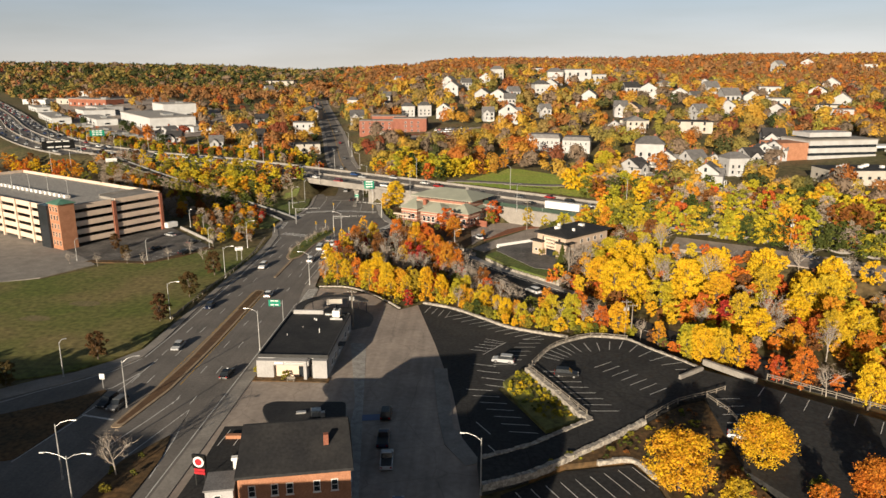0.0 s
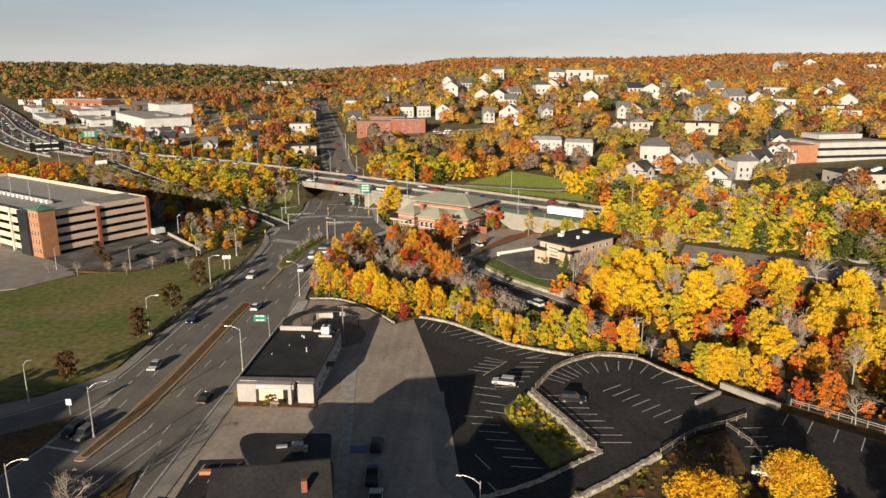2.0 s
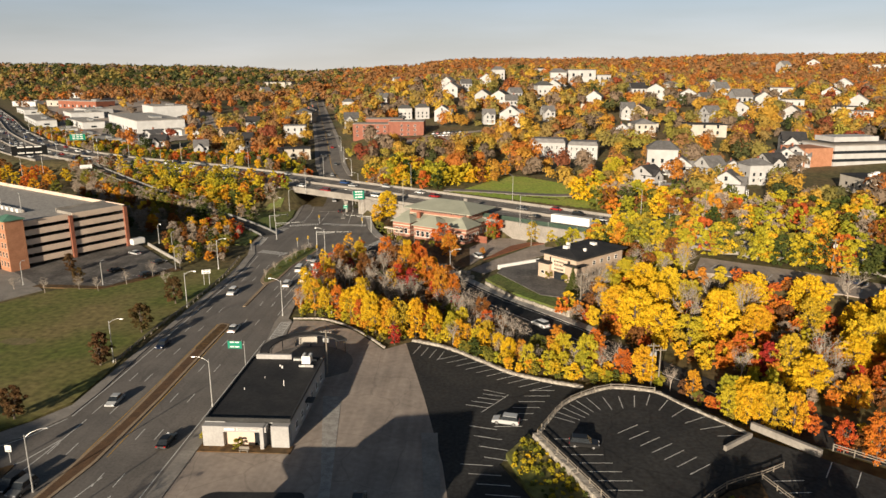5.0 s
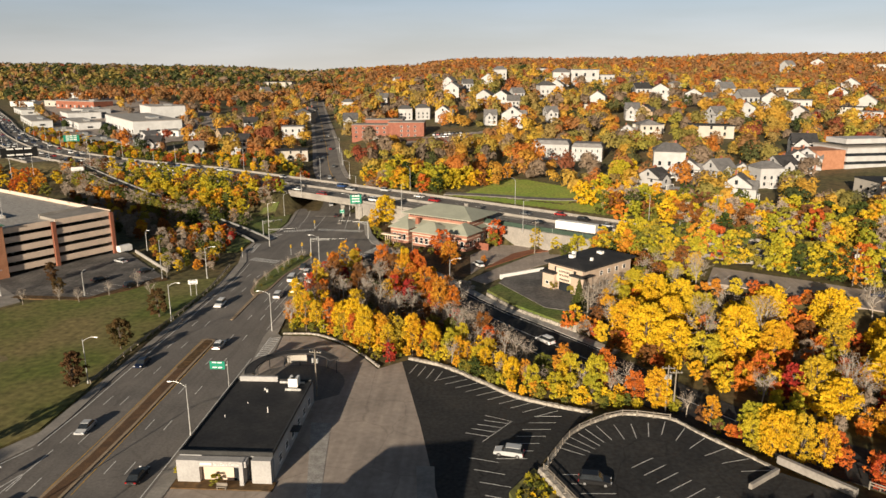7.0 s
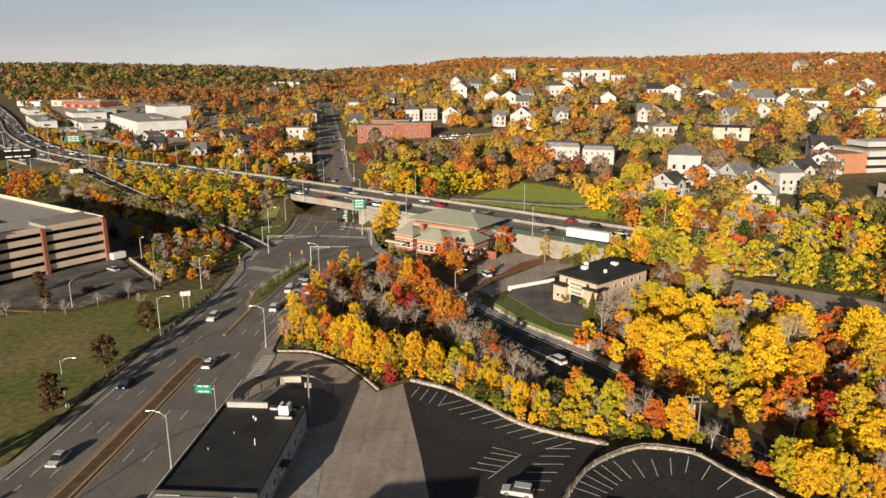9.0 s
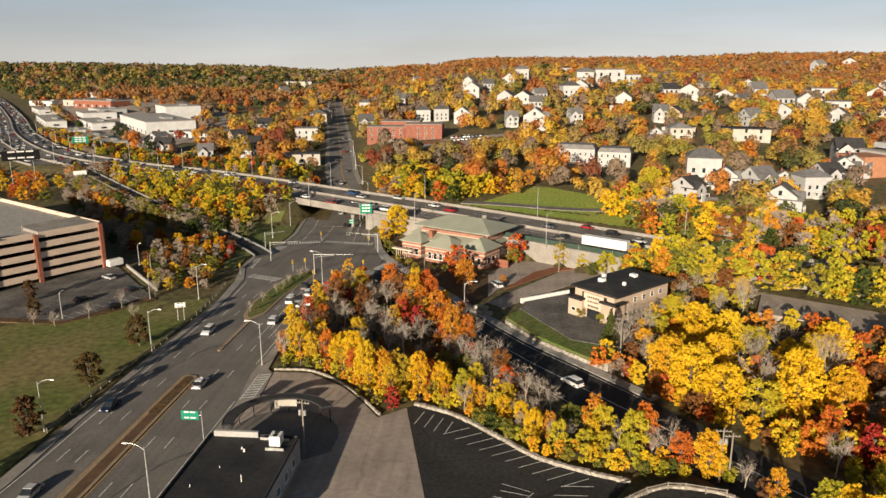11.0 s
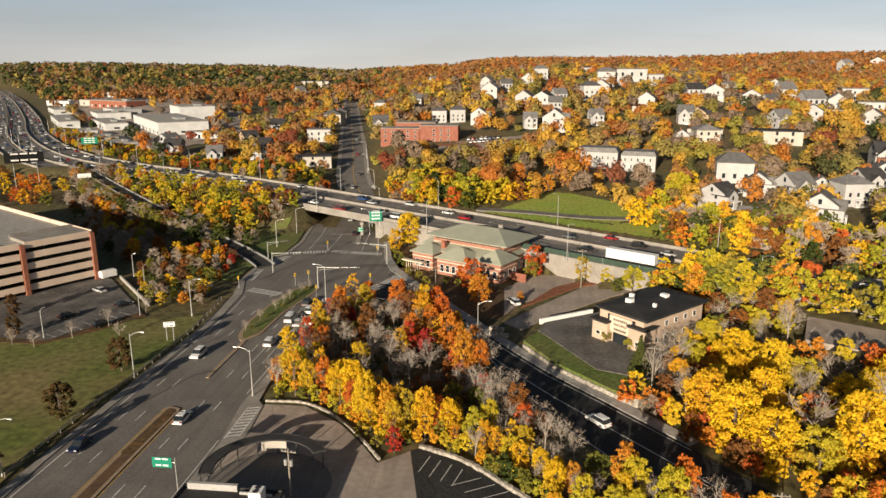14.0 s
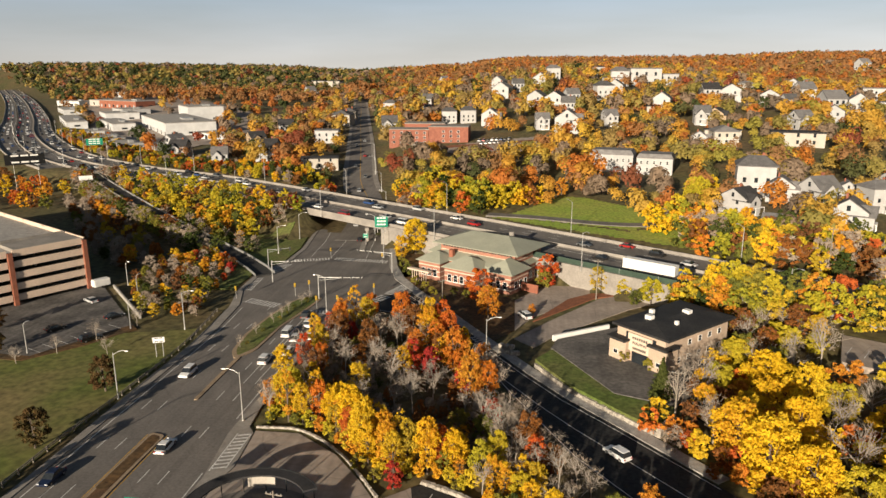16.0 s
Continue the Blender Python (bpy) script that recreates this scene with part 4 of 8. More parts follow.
def crown_cloud(rng, H, R, base, lobes, n, size, gap=0.0):
    """Leaf places, facings and sizes of a lobed crown with an uneven outline."""
    u = rng.uniform(0.03, 0.94, lobes) ** 0.85
    prof = R * np.minimum(1.0, 0.62 + 1.0 * u) * (1 - 0.78 * np.clip((u - 0.45) / 0.55, 0, 1) ** 2.2)
    ang = rng.uniform(0, 2 * np.pi, lobes)
    rad = prof * np.sqrt(rng.uniform(0.10, 0.86, lobes))
    c = np.stack([np.cos(ang) * rad, np.sin(ang) * rad, base + u * (H - base) * 0.93], 1)
    lr = rng.uniform(0.11, 0.25, lobes) * R
    k = rng.choice(lobes, n, p=lr ** 2 / (lr ** 2).sum())
    e = rng.normal(size=(n, 3))
    e /= np.linalg.norm(e, axis=1)[:, None]
    e[:, 2] = np.where(e[:, 2] < -0.3, -0.5 * e[:, 2], e[:, 2])
    lr = lr * np.clip(prof / R + 0.25, 0.45, 1.0)
    rad = lr[k] * rng.uniform(0.55, 1.15, n)
    p = c[k] + e * rad[:, None] * np.array([1.0, 1.0, 1.05])
    p[:, 2] = np.maximum(p[:, 2], 0.12)
    nrm = e * 0.8 + rng.normal(size=(n, 3)) * 0.75 + np.array([0, 0, 0.35])
    return p, nrm, size * rng.uniform(0.55, 1.35, n), c


def limb_mesh(rng, H, base, tips, r, bark):
    """A tapered, slightly crooked trunk with limbs to the crown's lobes."""
    b = bmesh.new()
    pts, n = [Vector((0, 0, -0.3))], 5
    for i in range(1, n + 1):
        t = i / n
        pts.append(Vector((rng.normal() * 0.12 * t, rng.normal() * 0.12 * t, t * (base + (H - base) * 0.72))))
    for i in range(n):
        tube(b, pts[i], pts[i + 1], r * (1 - 0.17 * i), r * (1 - 0.17 * (i + 1)), 7, caps=False)
    for c in tips:
        s = pts[1].lerp(pts[4], float(rng.uniform(0.05, 1)))
        s.z = min(s.z, float(c[2]) - 0.4)
        tube(b, s, Vector(c), r * 0.36, r * 0.07, 5, caps=False)
    return b


def make_tree(kind, seed):
    """One tree of a kind, at the origin: an Empty with trunk and crown."""
    rng = np.random.default_rng(seed)
    H, R, base, lobes, n, size = {"maple": (10.6, 5.2, 1.0, 260, 7600, 0.24), "copper": (10.2, 4.8, 0.9, 240, 7000, 0.24), "yellow": (10.8, 4.1, 0.9, 150, 3600, 0.33), "gold": (9.8, 3.1, 0.3, 110, 2500, 0.30), "orange": (9.5, 3.3, 0.4, 110, 2500, 0.31), "red": (8.5, 2.7, 0.4, 64, 2200, 0.31), "rust": (9.5, 3.7, 0.8, 70, 2100, 0.35), "olive": (8.5, 3.3, 0.2, 72, 2400, 0.34), "lime": (9.5, 3.6, 0.4, 84, 2800, 0.36), "green": (7.0, 3.0, 0.1, 56, 2200, 0.33), "thin": (9.5, 2.8, 1.4, 56, 1000, 0.29), "lawn": (6.6, 2.5, 0.6, 60, 2400, 0.28), "shrub": (2.4, 1.5, 0.0, 16, 800, 0.25)}[kind]
    H, R = H * rng.uniform(0.92, 1.1), R * rng.uniform(0.9, 1.12)
    hue = {"thin": "gold", "lawn": "lawn", "shrub": "olive", "maple": "gold", "copper": "orange"}.get(kind, kind)
    label = {"maple": "broad golden-yellow maple in dense full leaf", "copper": "broad orange maple in dense full leaf", "yellow": "tall maple in full bright yellow autumn leaf", "gold": "golden autumn tree with uneven crown", "orange": "orange autumn maple with dense crown", "red": "small crimson autumn maple", "rust": "rust-brown oak holding its leaves", "olive": "dull olive-green tree turning yellow", "green": "dark green bushy tree", "lime": "yellow-green tree in dense leaf", "thin": "slender tree thinly hung with yellow leaves", "lawn": "young dark russet tree planted beside the lawn", "shrub": "low olive-green rounded shrub"}[kind]
    t = thing("shrub" if kind == "shrub" else "tree", label, "shrub" if kind == "shrub" else "tree", "autumn trees")
    p, nrm, sz, c = crown_cloud(rng, H, R, base, lobes, int(n * 1.3), size)
    part("trunk", limb_mesh(rng, H, base, c[: 4 if kind == "shrub" else 14], 0.05 * H ** 0.72 if kind != "shrub" else 0.05, M["bark"]), M["bark"], t)
    cr = new("crown", sprays("crown", p, nrm, sz, LEAF[hue], rng))
    cr.parent = t
    return t


def make_bare(seed):
    """A leafless grey tree, branched four times."""
    rng = np.random.default_rng(seed)
    t = thing("tree", "leafless pale grey tree with fine twigs", "tree", "bare trees")
    b = bmesh.new()

    def grow(p, d, length, r, level):
        q = p + d * length
        tube(b, p, q, r, r * 0.62, (6, 5, 4, 3, 3)[level], caps=False)
        if level == 4:
            return
        for _ in range((5, 4, 4, 3)[level]):
            s = Vector(rng.normal(size=3)) * (0.5 if level else 0.42)
            e = (d + s + Vector((0, 0, 0.16))).normalized()
            grow(p.lerp(q, float(rng.uniform(0.55, 1.0))), e, length * float(rng.uniform(0.58, 0.8)), r * 0.55, level + 1)
    grow(Vector((0, 0, -0.2)), Vector((float(rng.normal()) * 0.06, float(rng.normal()) * 0.06, 1)).normalized(), 3.6, 0.15, 0)
    part("trunk", b, M["bark_pale"], t)
    n = 260
    p, nrm, sz, _ = crown_cloud(rng, 9.4, 2.9, 2.6, 46, n, 0.06)
    cr = new("crown", sprays("crown", p, nrm, sz, LEAF["twig"], rng, 12.0))
    cr.parent = t
    return t


def make_conifer(seed):
    rng = np.random.default_rng(seed)
    t = thing("tree", "blue-green conifer with drooping boughs", "tree", "conifers")
    H, n = 8.5, 2400
    z = 0.8 + (H - 0.8) * (1 - np.sqrt(rng.uniform(0, 1, n)))
    ang, rr = rng.uniform(0, 2 * np.pi, n), 2.9 * (1 - z / H) * (0.72 + 0.28 * np.sin(z * 7)) * rng.uniform(0.55, 1.05, n) + 0.05
    p = np.stack([np.cos(ang) * rr, np.sin(ang) * rr, z - 0.18 * rr], 1)
    nrm = np.stack([np.cos(ang) * 0.5, np.sin(ang) * 0.5, np.full(n, 0.9)], 1) + rng.normal(size=(n, 3)) * 0.35
    cr = new("crown", sprays("crown", p, nrm, rng.uniform(0.25, 0.5, n), LEAF["green"], rng))
    cr.parent = t
    part("trunk", tube(bmesh.new(), (0, 0, -0.3), (0, 0, H * 0.9), 0.18, 0.03, 7), M["bark"], t)
    return t


STOCK = {}
_pick = random.Random(7)


def tree(kind, x, y, s=1.0, z=None, squash=1.0):
    """Sets a tree of a kind; after the first few of a kind the meshes are shared."""
    key = (kind, _pick.randrange(2 if kind in ("bare", "conifer", "shrub") else 3))
    m = pose(x, y, gz(x, y) if z is None else z, 0, 0, _pick.uniform(0, 360)) @ Matrix.Diagonal((s, s, s * squash, 1))
    if key not in STOCK:
        seed = 11 + 17 * len(STOCK)
        STOCK[key] = make_bare(seed) if kind == "bare" else make_conifer(seed) if kind == "conifer" else make_tree(kind, seed)
        STOCK[key].matrix_basis = m
        return STOCK[key]
    t = STOCK[key]
    keep = t.matrix_basis.copy()
    t.matrix_basis = Matrix.Identity(4)
    c = copy_thing(t, m)
    t.matrix_basis = keep
    return c


def inside(x, y, poly):
    k, j = False, len(poly) - 1
    for i in range(len(poly)):
        (a, b), (c, d) = poly[i], poly[j]
        if (b > y) != (d > y) and x < (c - a) * (y - b) / (d - b) + a:
            k = not k
        j = i
    return k


TAKEN = []
BRUSH = {}


def thicket(poly, gap, mix, count, s=(0.8, 1.2), seed=1, leaves=460, leaf=0.60):
    """A stand past counting: its crowns go into one mesh for each hue."""
    rng = np.random.default_rng(seed)
    pts = np.array(poly, float)
    lo, hi = pts.min(0), pts.max(0)
    kinds, w = [k for k, _ in mix], np.array([v for _, v in mix], float)
    made = tries = 0
    while made < count and tries < count * 40:
        tries += 1
        x, y = rng.uniform(lo, hi)
        if not inside(x, y, poly) or not free(x, y, gap):
            continue
        TAKEN.append((x, y, gap))
        made += 1
        q = (rng.uniform() + 0.5 * (0.5 + 0.5 * math.sin(x / 11 + seed) * math.sin(y / 13 + 2 * seed))) / 1.5
        k = kinds[min(len(kinds) - 1, int((np.cumsum(w / w.sum()) < q).sum()))]
        f = rng.uniform(*s)
        k = "twig" if k == "bare" else k
        hgt, r = 9.4 * f, 3.6 * f
        p, n, z, _ = crown_cloud(rng, hgt, r, 0.2, 40, leaves, leaf)
        z0 = gz(x, y)
        BRUSH.setdefault(k, []).append((p + np.array([x, y, z0]), n, z, np.full(len(z), rng.uniform(-0.3, 0.3))))


def plant_brush():
    for k, rows in BRUSH.items():
        a, b, c, d = (np.concatenate([r[i] for r in rows]) for i in range(4))
        words = {"yellow": "bright yellow", "gold": "golden", "orange": "orange", "rust": "rust-brown", "olive": "olive-green", "green": "dark green", "red": "crimson", "twig": "bare grey-brown", "lime": "yellow-green"}[k]
        tagged(new("thicket", sprays("thicket", a, b, c * 0.27, LEAF[k], np.random.default_rng(3), 9.0, d) if k == "twig" else sprays("thicket", a, b, c, LEAF[k], np.random.default_rng(3), tone=d)), words + " autumn thicket on the highway banks", "thicket", kind="stuff")


def free(x, y, gap):
    for a, b, g in TAKEN:
        if (a - x) ** 2 + (b - y) ** 2 < (0.5 * (gap + g)) ** 2:
            return False
    return True


def wood(poly, gap, mix, count, s=(0.8, 1.2), seed=1, z=None, clear=(), tall=(0.9, 1.15)):
    """A stand of trees in a plan polygon, of mixed kinds, no two closer than gap."""
    rng = random.Random(seed)
    kinds, weights = zip(*mix)
    x0, x1, y0, y1 = min(p[0] for p in poly), max(p[0] for p in poly), min(p[1] for p in poly), max(p[1] for p in poly)
    made = tries = 0
    while made < count and tries < count * 40:
        tries += 1
        x, y = rng.uniform(x0, x1), rng.uniform(y0, y1)
        if not inside(x, y, poly) or not free(x, y, gap) or any((x - a) ** 2 + (y - b) ** 2 < r * r for a, b, r in clear):
            continue
        TAKEN.append((x, y, gap))
        k = rng.choices(kinds, weights)[0]
        tree(k, x, y, rng.uniform(*s) * (1.25 if k == "bare" else 1.0), z, 1.0 if k == "bare" else rng.uniform(*tall))
        made += 1


# stand between the carriageway, the forecourt and the side road: slender stems, bare in the middle
wood([(-44.5, 192), (-45, 200), (-36, 197), (-28, 192), (-20, 184), (-12, 178), (-20, 176), (-28, 185), (-36, 190.5)], 1.9, [("gold", 3.0), ("yellow", 2.6), ("thin", 1.6), ("lime", 1.2), ("orange", 0.8), ("red", 0.3), ("bare", 2.0)], 34, (0.44, 0.66), 4, tall=(1.3, 1.7))
wood([(-45, 200), (-45.5, 232), (-41, 246), (-34, 247), (-33, 236), (-39, 222), (-38, 202)], 2.3, [("orange", 2.2), ("red", 1.2), ("thin", 1.4), ("bare", 4), ("gold", 1.2), ("rust", 0.6)], 28, (0.48, 0.74), 2, tall=(1.2, 1.5))
wood([(-27, 242), (-17, 234), (-8, 214), (-2, 202), (-9, 202), (-17, 220), (-28, 234)], 2.2, [("orange", 3.2), ("red", 2.8), ("gold", 1.4), ("rust", 0.6), ("bare", 2.2)], 24, (0.55, 0.85), 3, tall=(1.15, 1.45))
wood([(-37, 203), (-37, 220), (-31, 236), (-26, 236), (-12, 210), (-10, 200), (-20, 192)], 2.6, [("bare", 7), ("rust", 1.6), ("orange", 1.0), ("red", 0.5), ("gold", 0.8), ("thin", 0.8)], 26, (0.5, 0.78), 33, tall=(1.1, 1.4))
wood([(-14, 179), (-6, 175), (8, 162), (22, 156), (16, 164), (2, 176), (-10, 188)], 2.1, [("gold", 1.6), ("bare", 3.4), ("lime", 2.2), ("orange", 0.5), ("thin", 1.8), ("yellow", 1.6), ("red", 0.3)], 32, (0.36, 0.54), 5, tall=(1.1, 1.5))
wood([(14, 168), (2, 178), (-12, 192), (-8, 198), (0, 193), (8, 182)], 2.4, [("bare", 7), ("rust", 1.0), ("red", 0.5), ("olive", 0.6)], 20, (0.5, 0.74), 34)
wood([(22, 156), (28, 156), (38, 153), (50, 141), (57, 135), (48, 138), (40, 150), (20, 166), (14, 172)], 2.4, [("gold", 1.6), ("orange", 1.0), ("lime", 1.8), ("yellow", 1.6), ("bare", 1.6)], 22, (0.45, 0.7), 6, tall=(1.15, 1.5))
tree("red", -17.5, 173.5, 0.55)
# leaves banked along the kerbs below the stands
for _x, _y in ((-42, 190.5), (-37.5, 189.6), (-30, 184.6), (-24.5, 178.5), (-21, 174.5), (-14.8, 177.2), (-8, 174.5), (-2, 169.4), (3, 165), (7, 161.6), (12, 158.6), (17, 156.6), (24, 155.5), (30, 156), (36, 155), (41, 147.5), (45.5, 141)):
    tree("shrub", _x + _pick.uniform(-0.6, 0.6), _y + _pick.uniform(-0.3, 0.8), _pick.uniform(0.6, 1.15), 0.0)

# great yellow stand beyond the side road
RIGHT_WOOD = [(34, 177), (20, 197), (30, 198), (44, 219), (53, 214), (78, 200.5), (96, 187.5), (137, 157), (118, 96), (93, 123), (54, 154)]
wood([(52, 141), (58, 135.5), (75, 121), (118, 86), (112, 80), (70, 120), (56, 133)], 2.6, [("orange", 3.0), ("red", 1.8), ("gold", 1.6), ("yellow", 0.8), ("bare", 0.8)], 18, (0.55, 0.85), 10, tall=(1.0, 1.4))
wood([(50, 158), (56, 154), (94, 124), (118, 98), (122, 108), (96, 140), (60, 166)], 3.0, [("orange", 3.0), ("yellow", 2.0), ("gold", 2.0), ("red", 1.0), ("bare", 1.8), ("rust", 0.8)], 22, (0.62, 1.0), 41, tall=(0.95, 1.25))
wood([(50, 166), (30, 188), (44, 212), (55, 209), (96, 178), (84, 148)], 4.0, [("yellow", 6), ("gold", 1.6), ("lime", 1.4), ("bare", 0.8)], 28, (0.8, 1.12), 8)
wood(RIGHT_WOOD, 5.0, [("bare", 1)], 10, (0.6, 0.85), 9)
thicket(RIGHT_WOOD, 3.8, [("yellow", 2.4), ("gold", 2), ("orange", 1.6), ("bare", 0.8), ("rust", 1), ("lime", 1.4)], 46, (0.5, 0.85), 9, 1300, 0.38)
# undergrowth that closes the front of the stands
thicket([(-44, 191.5), (-45, 198), (-34, 195), (-24, 186), (-13, 179.5), (-6, 176), (2, 169), (9, 162), (22, 157.5), (36, 156), (42, 148), (50, 141), (46, 140.5), (36, 153.6), (22, 155), (8, 159.6), (-4, 171.5), (-13, 176.6), (-19.5, 175.5), (-28, 184), (-36, 190)], 1.25, [("gold", 2.4), ("lime", 2.6), ("yellow", 1.6), ("olive", 1.4), ("orange", 0.8), ("rust", 0.8)], 170, (0.22, 0.44), 61, 600, 0.28)
thicket([(-44, 200), (-44.5, 232), (-40, 245), (-28, 240), (-10, 212), (-1, 200), (12, 172), (-4, 178), (-20, 188)], 2.0, [("rust", 3), ("bare", 4), ("olive", 1.2), ("orange", 0.6)], 110, (0.22, 0.4), 62, 380, 0.30)
thicket(RIGHT_WOOD, 2.5, [("yellow", 1.6), ("gold", 1.8), ("orange", 1.6), ("lime", 1.2), ("rust", 1.2), ("bare", 1.2)], 250, (0.36, 0.66), 19, 520, 0.42)
thicket([(33, 176), (24, 190), (30, 194), (40, 184), (60, 160), (96, 126), (92, 125), (54, 155)], 2.0, [("orange", 2), ("rust", 1.6), ("gold", 1.6), ("lime", 1.2), ("bare", 1.0)], 70, (0.3, 0.55), 63, 520, 0.36)
thicket([(52, 139), (60, 133), (78, 118), (122, 84), (110, 92), (86, 114), (58, 140)], 2.2, [("orange", 2), ("rust", 1.6), ("gold", 1.2), ("olive", 1)], 60, (0.3, 0.55), 20, 520, 0.34)
# three yellow maples on the bank of the raised car park, and others beside them
for _k, _x, _y, _s in (("maple", 29.8, 91.5, 1.06), ("maple", 44.4, 99.0, 0.92), ("copper", 56.5, 88.0, 1.0), ("orange", 47.5, 86, 0.62), ("gold", 36, 86, 0.7), ("rust", 38, 93, 0.4), ("olive", 49, 90, 0.5)):
    tree(_k, _x, _y, _s, 0.6, 0.9)
for _x, _y in ((12, 97), (15, 99.5), (18.5, 102), (21, 104.5), (24, 104), (22, 102), (26, 107), (33, 103), (37, 106), (38, 111), (40, 103), (34, 97)):
    tree("shrub", _x, _y, _pick.uniform(0.45, 0.8), 0.7, 0.7)
for _x, _y in ((9.4, 131), (10, 128.5), (8.2, 127), (12, 124), (13.4, 120.5), (14.5, 117.5), (10.6, 121.5), (16.5, 114.6), (11.6, 115)):
    tree("shrub", _x, _y, _pick.uniform(0.4, 0.75), 0.4, 0.6)

# trees by the office, the library and the highway wall
wood([(27, 200), (34, 199), (48, 216), (62, 222), (62, 236), (50, 242), (45, 231), (36, 213)], 3.6, [("bare", 3), ("gold", 1.2), ("lime", 1.2), ("yellow", 1), ("rust", 0.8)], 22, (0.6, 0.9), 12)
tree("conifer", 25.8, 205.5, 0.95, 1.4)
for _k, _x, _y, _s in (("bare", 30.8, 210.5, 0.75), ("bare", 34.0, 213.4, 0.85), ("bare", 38.0, 217.0, 0.8), ("gold", 33.6, 208.6, 0.55), ("lime", 41.5, 220.4, 0.72), ("rust", 31.6, 206.4, 0.42), ("olive", 45.0, 225.0, 0.8), ("thin", 36.4, 214.0, 0.7)):
    tree(_k, _x, _y, _s, 1.2)
    TAKEN.append((_x, _y, 3.0))
thicket([(37, 251), (46, 242), (56, 233), (65, 233), (89, 218.5), (107, 206), (150, 175), (156, 184), (108, 214.5), (66, 242), (52, 252), (40, 260)], 3.0, [("yellow", 0.6), ("gold", 1.6), ("lime", 3), ("olive", 2.6), ("orange", 1.0), ("green", 0.6), ("bare", 1.0)], 170, (0.9, 1.3), 13, 720, 0.56)
tree("lime", 27, 268, 0.62), tree("lime", 33, 262.5, 0.85), tree("olive", 38.5, 259, 0.8), tree("lime", 44, 255.5, 0.85), tree("olive", 49, 253, 0.8), tree("olive", 29, 262, 0.55)
tree("yellow", -35.8, 306.5, 1.15, 0.1, 0.95), tree("gold", -39.6, 301.0, 0.8, 0.1)
tree("red", -11.2, 258.5, 1.3, 0.1, 0.9), tree("orange", -8.2, 247.5, 0.9, 0.1), tree("red", 6.6, 275.5, 1.15, 0.1), tree("olive", 5.6, 274.0, 0.7, 0.1), tree("gold", 20.6, 272.0, 0.82, 0.1), tree("orange", 2.4, 251.2, 0.3, 0.1)
for _x, _y in ((-27, 268.5), (-24.2, 264.2), (-21, 259.6), (-33, 281), (-35, 285), (-37, 291), (-38.8, 297), (-30.4, 273), (-15, 262), (-18.5, 264.5), (-8, 260)):
    tree("shrub", _x, _y, _pick.uniform(0.7, 1.2), 0.1)
# row of young trees by the lawn
for _x, _y, _s in ((-79.9, 135.2, 1.05), (-90.6, 121.4, 0.9), (-76.9, 158.6, 1.12), (-77.2, 177.5, 1.1), (-78.0, 198.3, 1.14), (-122.5, 226, 0.9), (-112.5, 213.2, 0.86)):
    tree("lawn", _x, _y, _s, 0.12)
# unseen oaks, added so that their shadows cross the lawn
for _x, _y in ((-101, 103), (-107, 100), (-113, 104), (-95, 98)):
    tree("rust", _x, _y, 0.95, 0.1)
for _x, _y in ((-104, 208), (-99, 214), (-110, 209), (-95, 222), (-91, 232), (-118, 206), (-128, 208), (-88, 215)):
    tree("bare", _x, _y, _pick.uniform(0.42, 0.6), 0.12)
tree("orange", -88.5, 99.5, 0.5, 0.12), tree("bare", -54.2, 92.5, 0.85, 0.12)
for _x, _y in ((-52.6, 97.5), (-51.5, 92.6), (-53.4, 88), (-55, 93)):
    tree("shrub", _x, _y, _pick.uniform(0.4, 0.7), 0.12)
# thicket between garage, slip road and crossing
thicket([(-80, 240), (-84, 258), (-88, 284), (-104, 300), (-114, 282), (-110, 262), (-92, 236)], 3.2, [("orange", 2.2), ("red", 0.5), ("rust", 1.6), ("gold", 1.6), ("olive", 1.0), ("bare", 3.4)], 92, (0.26, 0.58), 14, 560, 0.36)
thicket([(-114, 290), (-140, 318), (-172, 352), (-192, 380), (-206, 372), (-172, 330), (-140, 292), (-122, 276)], 4.0, [("rust", 2), ("gold", 1.2), ("bare", 3), ("olive", 1.5)], 70, (0.42, 0.7), 15)
thicket([(-98, 322), (-84, 338), (-92, 344), (-128, 368), (-178, 396), (-206, 408), (-150, 352), (-118, 330)], 3.6, [("olive", 3), ("gold", 1.6), ("lime", 2.2), ("rust", 1.2), ("green", 0.6), ("bare", 1.6), ("red", 0.3)], 95, (0.65, 0.95), 16)
tree("red", -88.5, 340.6, 0.8), tree("lime", 62.5, 350, 1.45), tree("orange", 14, 372, 0.9), tree("yellow", 70, 366, 1.0)
thicket([(-206, 360), (-222, 400), (-262, 424), (-300, 440), (-300, 380), (-250, 350)], 6.0, [("gold", 2), ("orange", 1.4), ("yellow", 1), ("rust", 1), ("olive", 1)], 50, (0.7, 1.0), 17)
for _x, _y in ((-61.2, 222), (-60.6, 230), (-59.4, 238), (-58.4, 246), (-57, 252), (-58.8, 242), (-56, 255)):
    tree("bare", _x, _y, 0.34, 0.2), tree("shrub", _x + 0.8, _y + 2, _pick.uniform(0.3, 0.6), 0.2)

